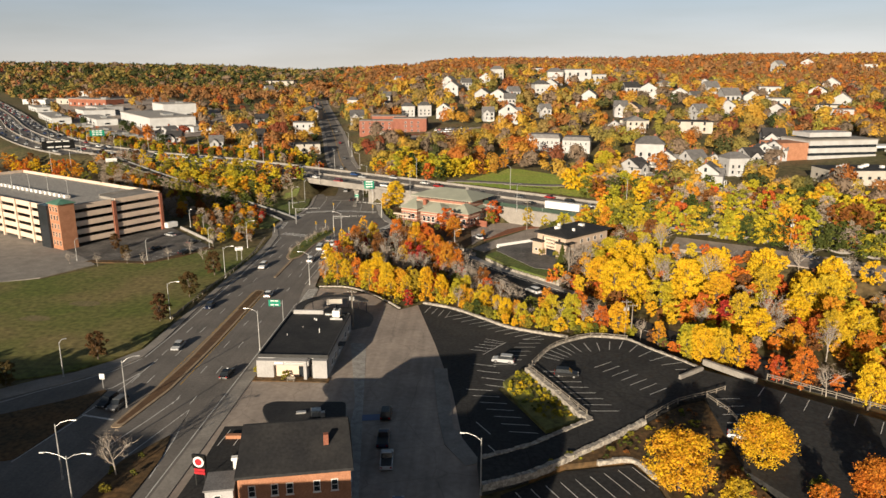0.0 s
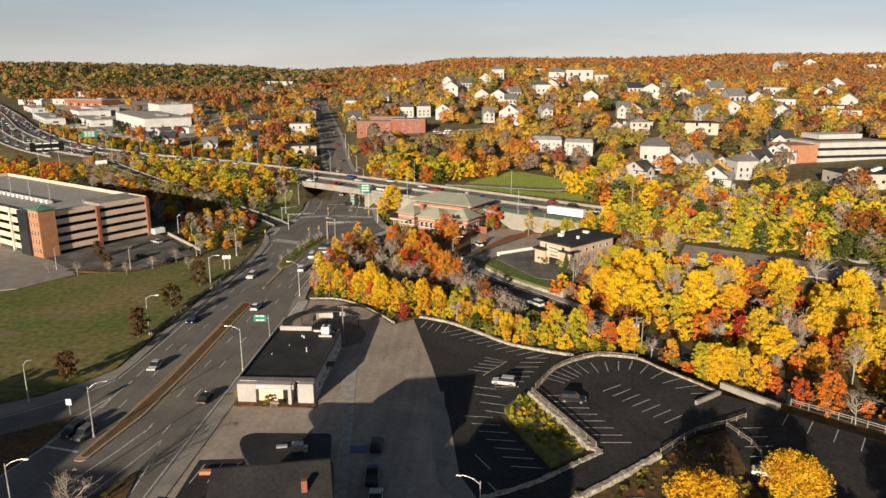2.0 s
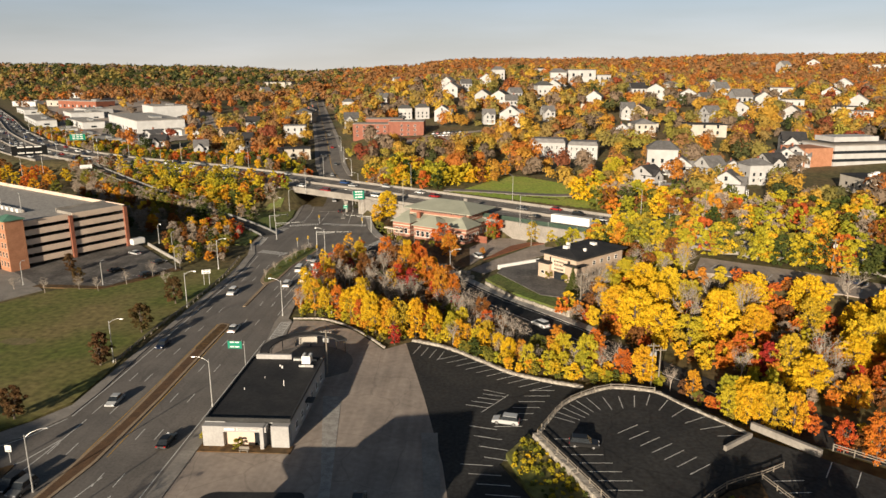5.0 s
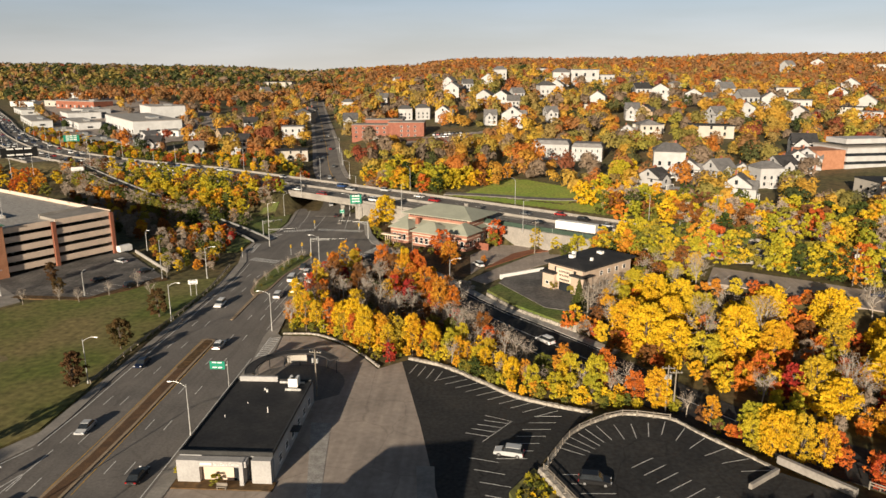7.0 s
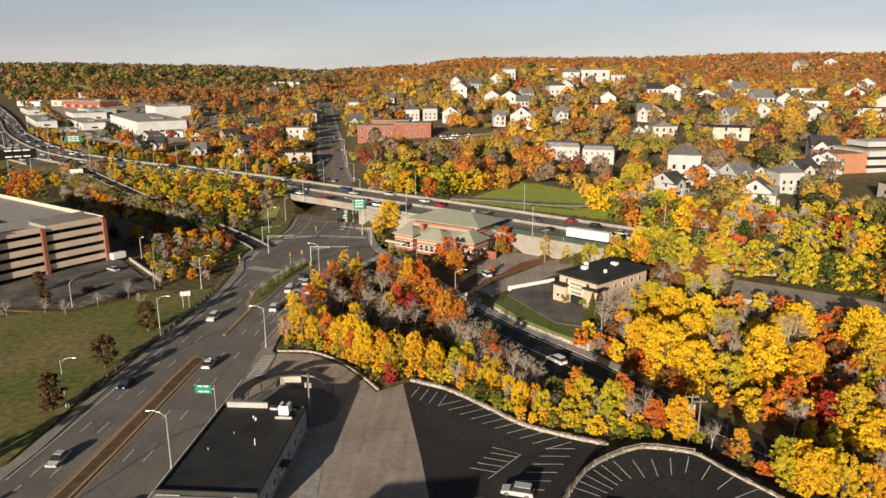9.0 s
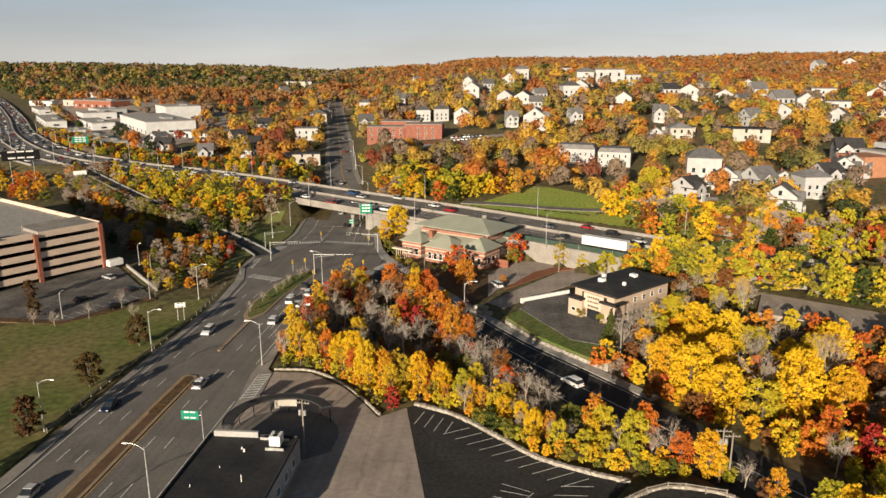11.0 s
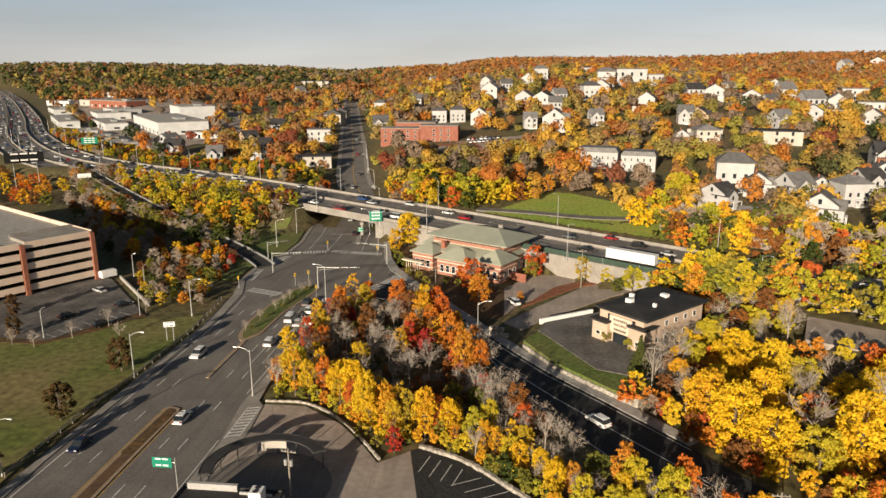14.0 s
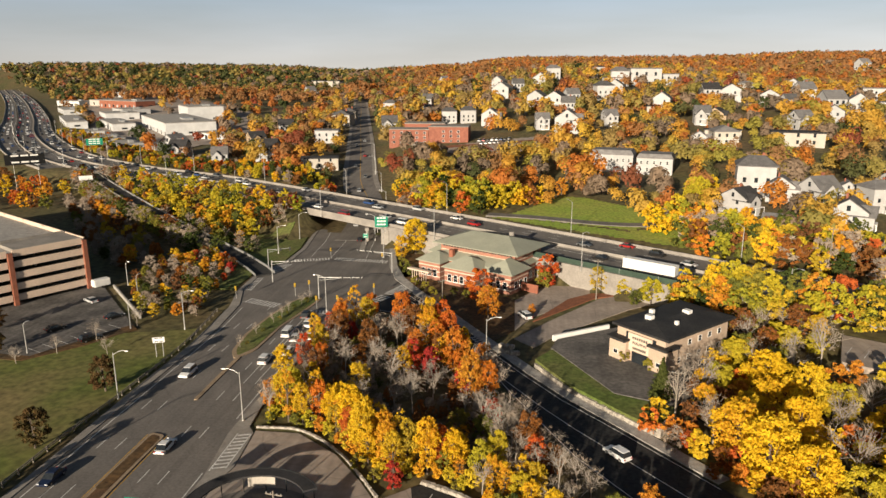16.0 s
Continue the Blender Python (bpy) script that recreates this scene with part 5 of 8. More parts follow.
# brush close on both sides of the slip road
_s0, _s1, _s2, _s3 = (offset_line(slip, o) for o in (3.4, 10.0, -3.4, -9.0))
for _p, _q, _n2, _z2 in ((_s0, _s1, 110, (0.55, 0.95)), (_s2, _s3, 70, (0.4, 0.7))):
    thicket([tuple(v) for v in _p[3:-4]] + [tuple(v) for v in _q[3:-4]][::-1], 2.2, [("rust", 2), ("olive", 2), ("bare", 3), ("gold", 1), ("orange", 0.8)], _n2, _z2, 64 + _n2, 420, 0.46)
# ground cover on the banks of the raised car park
thicket([(8.6, 132), (10.6, 131), (19.5, 113.5), (12, 112.5), (6, 124)], 0.8, [("olive", 2), ("lime", 2), ("gold", 0.6)], 90, (0.08, 0.17), 71, 240, 0.17)
thicket([(9, 96), (28, 111), (38, 118), (41, 119), (40, 100), (46, 90), (30, 88), (26, 100), (18, 99.5)], 1.1, [("olive", 2), ("lime", 1.6), ("rust", 1.6), ("gold", 0.6)], 130, (0.08, 0.17), 72, 240, 0.17)
# brush on the far side of the highway, thick up to the parapet
_far0, _far1 = offset_line(HIGHWAY, -17.5), offset_line(HIGHWAY, -52)
_ring, _ring2 = ([tuple(v) for v, q in zip(_far0, HIGHWAY) if a < q.x < c] + [tuple(v) for v, q in zip(_far1, HIGHWAY) if a < q.x < c][::-1] for a, c in ((-85, 170), (-420, -85)))
for _a, _b2, _c in ((-6, 338, 9), (6, 342, 10), (16, 349, 9), (28, 344, 9), (38, 336, 9), (20, 336, 12), (8, 330, 9), (10, 322, 6), (20, 316, 7), (30, 310, 7), (40, 304, 6), (0, 327, 6), (32, 326, 9)):
    TAKEN.append((_a, _b2, _c * 2))
for _v in STREET:
    TAKEN.append((_v.x, _v.y, 25))
thicket(_ring, 4.2, [("olive", 3.0), ("gold", 1.6), ("rust", 0.9), ("orange", 0.4), ("yellow", 0.6), ("lime", 2.4), ("green", 0.4), ("bare", 2.6)], 430, (0.75, 1.2), 31, 540, 0.66)
thicket(_ring2, 2.8, [("olive", 3.0), ("gold", 1.6), ("rust", 1.2), ("orange", 0.6), ("lime", 1.0), ("green", 0.8), ("bare", 2.4)], 420, (0.32, 0.6), 32)
plant_brush()

# ---- buildings ----
CLEARINGS = [(-60, 533, 30), (-60, 512, 34), (-25, 505, 40), (18, 346, 11), (30, 342, 10), (4, 342, 10), (190, 372, 30), (170, 328, 34), (200, 400, 30), (214, 420, 26)]


def opening(parent, w, h, at, turn, frame_mat, sill=False, name="window"):
    """A framed window standing 5 cm proud of its wall: frame, pane, sill; local x along the wall, facing -y."""
    b = bmesh.new()
    f = 0.09
    box(b, 0, 0, 0, w, 0.1, f), box(b, 0, 0, h - f, w, 0.1, f), box(b, -w / 2 + f / 2, 0, f, f, 0.1, h - 2 * f), box(b, w / 2 - f / 2, 0, f, f, 0.1, h - 2 * f)
    if h > 1.1 and name == "window":
        box(b, 0, 0, h / 2 - 0.03, w - 2 * f, 0.08, 0.06)
    if sill:
        box(b, 0, -0.06, -0.1, w + 0.16, 0.2, 0.1)
    o = part(name, b, frame_mat, parent)
    o.matrix_basis = pose(*at, 0, 0, turn)
    b = bmesh.new()
    box(b, 0, 0.01, f, w - 2 * f, 0.04, h - 2 * f)
    part("pane", b, M["glass"], o)
    return o


def window_copy(o, at, turn):
    c = o.copy()
    scene.collection.objects.link(c)
    c.matrix_basis = pose(*at, 0, 0, turn)
    for k in o.children:
        d = k.copy()
        scene.collection.objects.link(d)
        d.parent = c
    return c


def gable_roof(b, w, d, z, rise, over=0.4, thick=0.22):
    """A ridged roof along x on a w by d block: two thick slopes."""
    hw, hd = w / 2 + over, d / 2 + over
    drop = rise * over / (d / 2)
    for s in (-1, 1):
        lo, hi = (s * hd, z - drop), (0.0, z + rise)
        v = []
        for x in (-hw, hw):
            for (y, q), e in ((lo, 0), (hi, 0), (hi, thick), (lo, thick)):
                v.append(b.verts.new((x, y, q + e)))
        for f in ((0, 1, 2, 3), (7, 6, 5, 4), (0, 4, 5, 1), (1, 5, 6, 2), (2, 6, 7, 3), (3, 7, 4, 0)):
            b.faces.new([v[i] for i in f])
    bmesh.ops.recalc_face_normals(b, faces=b.faces[:])
    return b


def hip_roof(b, x0, x1, y0, y1, z, rise, ridge=0.45, over=0.5, eave=0.25):
    """A hipped roof with a fascia over a rectangle; ridge: its share of the longer side."""
    x0, x1, y0, y1 = x0 - over, x1 + over, y0 - over, y1 + over
    cx, cy, w, d = (x0 + x1) / 2, (y0 + y1) / 2, x1 - x0, y1 - y0
    rx, ry = (w * ridge / 2, 0.02) if w >= d else (0.02, d * ridge / 2)
    prism(b, [(x0, y0), (x1, y0), (x1, y1), (x0, y1)], z, z + eave)
    prism(b, [(x0, y0), (x1, y0), (x1, y1), (x0, y1)], z + eave, z + eave + rise, [(cx - rx, cy - ry), (cx + rx, cy - ry), (cx + rx, cy + ry), (cx - rx, cy + ry)])
    return b


def gabled_block(b, w, d, h, rise):
    """Walls with gable ends under a ridge along x."""
    v = [b.verts.new((sx * w / 2, sy * d / 2, z)) for z in (-1.2, h) for sx, sy in ((-1, -1), (1, -1), (1, 1), (-1, 1))]
    r0, r1 = b.verts.new((-w / 2, 0, h + rise)), b.verts.new((w / 2, 0, h + rise))
    for f in ((3, 2, 1, 0), (0, 1, 5, 4), (2, 3, 7, 6)):
        b.faces.new([v[i] for i in f])
    b.faces.new((v[1], v[2], v[6], r1, v[5])), b.faces.new((v[3], v[0], v[4], r0, v[7]))
    b.faces.new((v[4], v[5], r1, r0)), b.faces.new((v[6], v[7], r0, r1))
    return b


HOUSE_KINDS = {}


def make_house(w, d, h, rise, wall, roof, style, label, far=False):
    t = thing("house", label, "house", "houses on the slope")
    wm, rm = M[wall], M[roof]
    if style == "hip":
        b = bmesh.new()
        box(b, 0, 0, -1.2, w, d, h + 1.2)
        part("wall", b, wm, t)
        r = part("roof", hip_roof(bmesh.new(), -w / 2, w / 2, -d / 2, d / 2, h, rise, 0.4), rm, t)
    elif style == "flat":
        b = bmesh.new()
        box(b, 0, 0, -1.2, w, d, h + 1.2)
        part("wall", b, wm, t)
        b = bmesh.new()
        box(b, 0, 0, h, w + 0.5, d + 0.5, 0.45)
        r = part("roof", b, rm, t)
    else:
        part("wall", gabled_block(bmesh.new(), w, d, h, rise), wm, t)
        r = part("roof", gable_roof(bmesh.new(), w, d, h, rise), rm, t)
    if style != "flat":
        b = bmesh.new()
        box(b, w * 0.18, d * 0.12, h + rise * 0.3, 0.8, 0.6, rise * 0.7 + 1.0)
        part("chimney", b, M["brick"], r)
    b = bmesh.new()
    box(b, 0, 0, 0, 1.0, 0.12, 1.5)
    proto = part("window", b, M["glass"], t)
    proto.matrix_basis = pose(-w * 0.3, -d / 2 - 0.03, 0.9)
    if style == "gable" and not far:        # a cross wing towards the street
        g = gabled_block(bmesh.new(), d * 0.62, w * 0.62, h * 0.86, rise * 0.72)
        bmesh.ops.transform(g, matrix=pose(-w * 0.16, -d * 0.34, 0, 0, 0, 90), verts=g.verts[:])
        part("wing", g, wm, t)
        g = gable_roof(bmesh.new(), d * 0.62, w * 0.62, h * 0.86, rise * 0.72)
        bmesh.ops.transform(g, matrix=pose(-w * 0.16, -d * 0.34, 0, 0, 0, 90), verts=g.verts[:])
        part("wing_roof", g, rm, t)
        for lev in range(2):
            again(proto, -w * 0.16, -d * 0.65 - 0.03, 0.9 + 2.7 * lev)
    if far:
        for k in range(1, 3):
            again(proto, -w * 0.3 + w * 0.3 * k, -d / 2 - 0.03, 0.9)
        if h > 5:
            for k in range(3):
                again(proto, -w * 0.3 + w * 0.3 * k, -d / 2 - 0.03, 3.7)
            again(proto, -w / 2 - 0.03, -d * 0.18, 3.7, -90)
        again(proto, -w / 2 - 0.03, d * 0.18, 0.9, -90)
        return t
    for lev in range(2 if h > 5 else 1):
        z = 0.9 + 2.8 * lev
        for k in range(3):
            if lev or k:
                again(proto, -w * 0.3 + w * 0.3 * k, -d / 2 - 0.03, z)
        again(proto, -w / 2 - 0.03, -d * 0.18, z, -90), again(proto, w / 2 + 0.03, d * 0.18, z, 90)
    if style == "gable":
        again(proto, -w / 2 - 0.03, 0, h + 0.2, -90), again(proto, w / 2 + 0.03, 0, h + 0.2, 90)
    b = bmesh.new()
    box(b, w * 0.3, -d / 2 - 0.04, 0, 1.0, 0.1, 2.05)
    part("door", b, M["tan_wall"], t)
    if style != "flat":
        b = bmesh.new()
        box(b, w * 0.15, -d / 2 - 1.0, 2.5, w * 0.6, 2.0, 0.2)
        for k in (-1, 1):
            box(b, w * 0.15 + k * w * 0.28, -d / 2 - 1.85, -0.6, 0.16, 0.16, 3.1)
        box(b, w * 0.15, -d / 2 - 1.0, -0.6, w * 0.6, 2.0, 0.45)
        part("porch", b, M["white"], t)
    return t


def house(kind, x, y, turn, s=1.0, z=None):
    spec = {
        "white_gable": (8.0, 10.0, 6.2, 3.4, "white_wall", "shingle_grey", "gable", "white clapboard house under a grey gabled roof"),
        "white_dark": (9.0, 11.0, 6.0, 3.2, "white_wall", "shingle_dark", "gable", "white clapboard house under a charcoal gabled roof"),
        "grey_gable": (8.0, 10.0, 6.0, 3.2, "grey_wall", "shingle_grey", "gable", "grey clapboard house under a shingled gable"),
        "tan_gable": (9.0, 10.0, 5.8, 3.0, "tan_wall", "shingle_dark", "gable", "tan clapboard house under a dark gable"),
        "white_hip": (11.0, 11.0, 8.6, 2.6, "white_wall", "shingle_grey", "hip", "three-storey white house under a low hipped roof"),
        "cream_hip": (11.0, 12.0, 6.0, 2.4, "cream_wall", "shingle_grey", "hip", "cream house under a hipped shingle roof"),
        "white_flat": (13.0, 10.0, 6.6, 0, "white_wall", "shingle_grey", "flat", "white flat-roofed apartment block"),
        "cream_flat": (20.0, 11.0, 5.2, 0, "cream_wall", "shingle_dark", "flat", "low cream commercial block under a flat roof"),
    }[kind]
    m = pose(x, y, gz(x, y) if z is None else z, 0, 0, turn) @ Matrix.Diagonal((s, s, s, 1))
    k = 1 - 13.0 / math.hypot(x, y)
    CLEARINGS.append((x, y, 6.0 * s + spec[0] * 0.2)), CLEARINGS.append((x * k, y * k, 4.6 * s + spec[0] * 0.25)), CLEARINGS.append((x * (2 * k - 1), y * (2 * k - 1), 3.2 * s))
    far = math.hypot(x, y) > 600
    key = (kind, far)
    if key not in HOUSE_KINDS:
        HOUSE_KINDS[key] = make_house(*spec, far)
        HOUSE_KINDS[key].matrix_basis = m
        return HOUSE_KINDS[key]
    t = HOUSE_KINDS[key]
    keep = t.matrix_basis.copy()
    t.matrix_basis = Matrix.Identity(4)
    c = copy_thing(t, m)
    t.matrix_basis = keep
    return c


# houses across the highway
for _h in (("white_dark", 76.9, 347, 40, 1.0), ("white_hip", 91.5, 381, -12, 1.3), ("white_gable", 97, 366, 70, 1.0), ("white_gable", 108, 358, 20, 1.15), ("white_gable", 121, 366, 75, 0.8), ("white_hip", 126, 352, 10, 0.95), ("white_gable", 104, 322, 62, 1.15), ("white_dark", 141, 372, 15, 1.05), ("white_gable", 151, 382, 80, 1.1), ("grey_gable", 160, 391, 70, 1.1)):
    house(*_h)
# long low range with a pillared porch
_t = thing("house", "long white house with grey shingle roof and pillared porch", "house", "houses on the slope", at=(86, 314, gz(86, 314)), turn=-24)
part("wall", gabled_block(bmesh.new(), 21, 9, 4.2, 2.6), M["white_wall"], _t)
part("roof", gable_roof(bmesh.new(), 21, 9, 4.2, 2.6), M["shingle_grey"], _t)
_b = bmesh.new()
box(_b, -4, -6.2, 2.7, 11, 4.6, 0.25), box(_b, -4, -6.2, -0.5, 11, 4.6, 0.5)
for _k in range(6):
    box(_b, -9 + 2 * _k, -8.2, 0, 0.22, 0.22, 2.7)
part("porch", _b, M["white"], _t)
part("porch_roof", hip_roof(bmesh.new(), -9.5, 1.5, -8.6, -3.9, 2.95, 1.5, 0.6), M["shingle_dark"], _t)
_w = opening(_t, 1.0, 1.6, (4, -4.54, 1.0), 0, M["white"])
for _x in (6.2, 8.6):
    window_copy(_w, (_x, -4.54, 1.0), 0)
for _y in (-2, 2):
    window_copy(_w, (10.53, _y, 1.0), 90), window_copy(_w, (-10.53, _y, 1.0), -90)
# white terrace with mansard roof, seen above the green slope
_t = thing("terrace", "long white mansard-roofed terrace of apartments", "house", at=(49, 427, gz(49, 427)), turn=-14)
_b = bmesh.new()
box(_b, -9, 0, -1.5, 20, 12, 9.0), box(_b, 11, -3, -1.5, 16, 13, 8.4)
part("wall", _b, M["white_wall"], _t)
_b = bmesh.new()
box(_b, -9, 0, 7.5, 20.6, 12.6, 2.2, 0, 0.86), box(_b, 11, -3, 6.9, 16.6, 13.6, 2.0, 0, 0.86)
part("roof", _b, M["shingle_grey"], _t)
_w = opening(_t, 1.0, 1.6, (-17, -6.04, 1.0), 0, M["white"])
for _z in (1.0, 4.2):
    for _k in range(7):
        window_copy(_w, (-17 + 2.7 * _k, -6.04, _z), 0)
    for _k in range(5):
        window_copy(_w, (5 + 2.9 * _k, -9.54, _z), 0)
CLEARINGS += [(49, 427, 22), (44, 405, 18), (60, 405, 16)]
# houses farther up, set where the slope shows them
for _h in (("white_gable", 52.6, 571, 10, 1.1), ("white_gable", 114, 580, -5, 1.25), ("tan_gable", 124, 582, 60, 1.2), ("white_gable", 93, 489, 75, 0.9), ("cream_hip", 108, 498, 0, 1.2), ("cream_flat", 147, 498, -14, 1.35), ("white_dark", 147, 706, 5, 1.5), ("white_dark", 164, 706, 80, 1.5), ("white_dark", 191, 693, 75, 1.3), ("white_flat", 107, 796, 0, 2.2), ("white_flat", 75, 770, 10, 1.3), ("cream_flat", 94, 630, 0, 0.9), ("grey_gable", 224, 655, 5, 1.8), ("white_gable", 250, 673, 80, 1.4), ("white_gable", 198, 668, 10, 1.2), ("cream_flat", 682, 1656, 0, 2.0), ("white_flat", -135, 549, 8, 1.2), ("cream_hip", -158, 674, 0, 1.5), ("cream_flat", -112, 453, 14, 1.0), ("white_hip", -127, 727, 0, 1.0), ("white_gable", -99, 582, 12, 1.35), ("white_hip", -59, 604, 8, 0.98), ("white_hip", -45, 602, 8, 1.0), ("white_gable", -27, 584, 80, 1.2), ("white_gable", 24, 544, 80, 1.5), ("grey_gable", 8, 562, 5, 1.1), ("cream_hip", -78, 835, 0, 1.0), ("white_flat", -34, 785, 0, 1.0), ("grey_gable", 5, 674, 70, 1.35), ("white_gable", 28, 634, 0, 1.25), ("cream_flat", -459, 1672, 0, 3.2), ("grey_gable", -235, 531, 70, 1.5), ("white_dark", -226, 520, 10, 1.2), ("white_flat", -233, 609, 0, 0.9), ("white_dark", -153, 486, 5, 1.3), ("white_flat", -178, 540, 0, 0.9), ("tan_gable", -190, 560, 40, 1.2), ("cream_flat", -205, 690, 5, 1.1), ("grey_gable", -176, 470, 20, 1.1),
           ("white_gable", -26, 738, 75, 1.5), ("grey_gable", -13, 776, 10, 1.3), ("white_gable", 9, 792, 80, 1.4), ("white_hip", 22, 862, 5, 1.3), ("white_dark", 20, 660, 70, 1.4), ("grey_gable", 33, 682, 15, 1.3), ("white_gable", 100, 650, 70, 1.3), ("white_hip", 82, 784, 0, 1.5), ("white_flat", 128, 800, 8, 1.5), ("cream_flat", 112, 517, -10, 1.0), ("white_flat", 268, 655, -20, 1.4), ("white_flat", 288, 582, -24, 1.3), ("white_gable", 330, 668, 60, 1.5), ("cream_flat", 305, 640, -20, 1.2), ("white_gable", 718, 1780, 20, 2.6), ("white_dark", 800, 1815, 70, 2.6), ("white_flat", 840, 1610, -20, 2.4), ("white_gable", 415, 870, 60, 1.8), ("cream_hip", -168, 735, 5, 1.3), ("white_gable", -110, 1010, 30, 1.6), ("white_flat", -330, 1180, 10, 1.8), ("white_gable", -370, 1260, 40, 1.8), ("white_dark", -196, 640, 20, 1.3), ("white_gable", 170, 560, 15, 1.3), ("grey_gable", 205, 600, 70, 1.3), ("white_hip", 60, 700, 10, 1.3), ("white_gable", 72, 720, 75, 1.4), ("white_gable", 232, 735, 10, 1.6), ("white_flat", 300, 760, -15, 1.6), ("white_dark", 350, 760, 60, 1.5)):
    house(*_h)
# the rest of the town on the slopes
_r = random.Random(21)
_kinds = ["white_gable", "white_dark", "grey_gable", "tan_gable", "white_hip", "cream_hip", "white_gable", "white_flat"]
_n = 0
while _n < 40:
    _rr, _a = math.sqrt(_r.uniform(430 ** 2, 1150 ** 2)), radians(_r.uniform(-9, 33))
    _x, _y = _rr * math.sin(_a), _rr * math.cos(_a)
    if any((_x - a) ** 2 + (_y - b) ** 2 < 30 ** 2 for a, b, c in CLEARINGS[::3]) or abs(along(_st_, _x, _y)[0][0]) < 22 or -along(_hw, _x, _y)[0][0] * HW_SIDE < 60:
        continue
    house(_r.choice(_kinds), _x, _y, _r.uniform(-30, 110), _r.uniform(0.85, 1.35))
    _n += 1

def drape(name, poly, step, lift, material, label, category):
    """A thin sheet that follows the ground inside a plan polygon."""
    xs, ys = [p[0] for p in poly], [p[1] for p in poly]
    nx, ny = int((max(xs) - min(xs)) / step) + 1, int((max(ys) - min(ys)) / step) + 1
    gx, gy = np.meshgrid(min(xs) + step * np.arange(nx + 1), min(ys) + step * np.arange(ny + 1))
    z = land(gx.ravel(), gy.ravel()).reshape(gx.shape) + lift
    b = bmesh.new()
    v = {}
    for j in range(ny):
        for i in range(nx):
            if inside(gx[j, i] + step / 2, gy[j, i] + step / 2, poly):
                q = []
                for a, c in ((j, i), (j, i + 1), (j + 1, i + 1), (j + 1, i)):
                    if (a, c) not in v:
                        v[a, c] = b.verts.new((gx[a, c], gy[a, c], z[a, c]))
                    q.append(v[a, c])
                b.faces.new(q)
    return tagged(part(name, b, material), label, category, kind="structure")


# red-brick apartment blocks on the hill
_t = thing("apartment_block", "three-storey red brick block with white window bands", "apartment block", at=(-86.5, 517, 13.2), turn=0)
_b = bmesh.new()
box(_b, 12.5, 8, -2, 25, 16, 11.6), box(_b, 37, 9, -2, 24.5, 18, 13.4), box(_b, 20, 24, -2, 26, 16, 14)
part("wall", _b, M["brick_town"], _t)
_b = bmesh.new()
for _c in ((12.5, 8, 9.6, 25.3, 16.3), (37, 9, 11.4, 24.8, 18.3), (20, 24, 12, 26.3, 16.3)):
    box(_b, _c[0], _c[1], _c[2], _c[3], _c[4], 0.35)
part("roof", _b, M["concrete"], _t)
_w = opening(_t, 1.5, 1.4, (3, -0.04, 1.2), 0, M["white"], name="picture_window")
for _z in (1.2, 4.2, 7.0):
    for _k in range(5):
        window_copy(_w, (3 + 4.8 * _k, -0.04, _z), 0)
    for _k in range(3):
        window_copy(_w, (34 + 4.6 * _k, -0.04, _z + 1.0), 0)
_b = bmesh.new()
box(_b, 22, -3, -0.4, 14, 5, 2.6)
part("entrance", _b, M["concrete"], _t, "low white entrance range")
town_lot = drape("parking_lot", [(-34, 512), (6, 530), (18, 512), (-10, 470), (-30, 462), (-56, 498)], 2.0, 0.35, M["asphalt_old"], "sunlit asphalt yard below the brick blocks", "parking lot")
drape("planting_bed", [(-52, 503), (14, 520), (16, 515), (-48, 496)], 1.5, 0.5, M["mulch"], "red soil strip along the yard", "planting bed")

# white office slab with banded windows and its neighbour
_t = thing("office_block", "white three-storey office block with strip windows", "office block", at=(178, 388, gz(178, 388) - 0.5), turn=14)
_b = bmesh.new()
for _z in (0.0, 4.0, 8.0):
    box(_b, 21, 12, _z, 42, 24, 2.5)
box(_b, 16, 12, 12, 26, 14, 2.4)
part("wall", _b, M["white_wall"], _t)
_b = bmesh.new()
for _z in (2.5, 6.5):
    box(_b, 21, 12, _z, 41.2, 23.2, 1.5)
part("strip_window", _b, M["glass"], _t)
_b = bmesh.new()
box(_b, 21, 12, 10.5, 42.6, 24.6, 0.5)
part("roof", _b, M["concrete"], _t)
_b = bmesh.new()
box(_b, -8, 10, 0, 16, 18, 9.5)
part("wing", _b, M["brick_orange"], _t)
_b = bmesh.new()
box(_b, 52, 8, 5.4, 20, 9, 1.2), box(_b, 45, 8, 0, 1.2, 6, 5.4), box(_b, 58, 8, 0, 1.2, 6, 5.4)
part("canopy", _b, M["white"], _t)
_t = thing("commercial_building", "low tan block with a cluttered black flat roof", "commercial building", at=(158, 318, gz(164, 325)), turn=6)
_b = bmesh.new()
box(_b, 16, 9, -1, 32, 18, 7.5)
part("wall", _b, M["cream_wall"], _t)
_b = bmesh.new()
box(_b, 16, 9, 6.5, 32.4, 18.4, 0.4)
part("roof", _b, M["roof_black"], _t)
for _k in range(7):
    _b = bmesh.new()
    box(_b, 6 + 3.4 * _k, 7 + 3 * (_k % 3), 6.9, 1.6, 1.4, 1.1)
    part("vent_unit", _b, M["white"], _t)
_w = opening(_t, 1.6, 1.4, (4, -0.04, 2.6), 0, M["concrete"], name="picture_window")
for _k in range(1, 7):
    window_copy(_w, (4 + 4.2 * _k, -0.04, 2.6), 0)
for _k in range(3):
    window_copy(_w, (-0.04, 4 + 4.5 * _k, 2.6), -90)

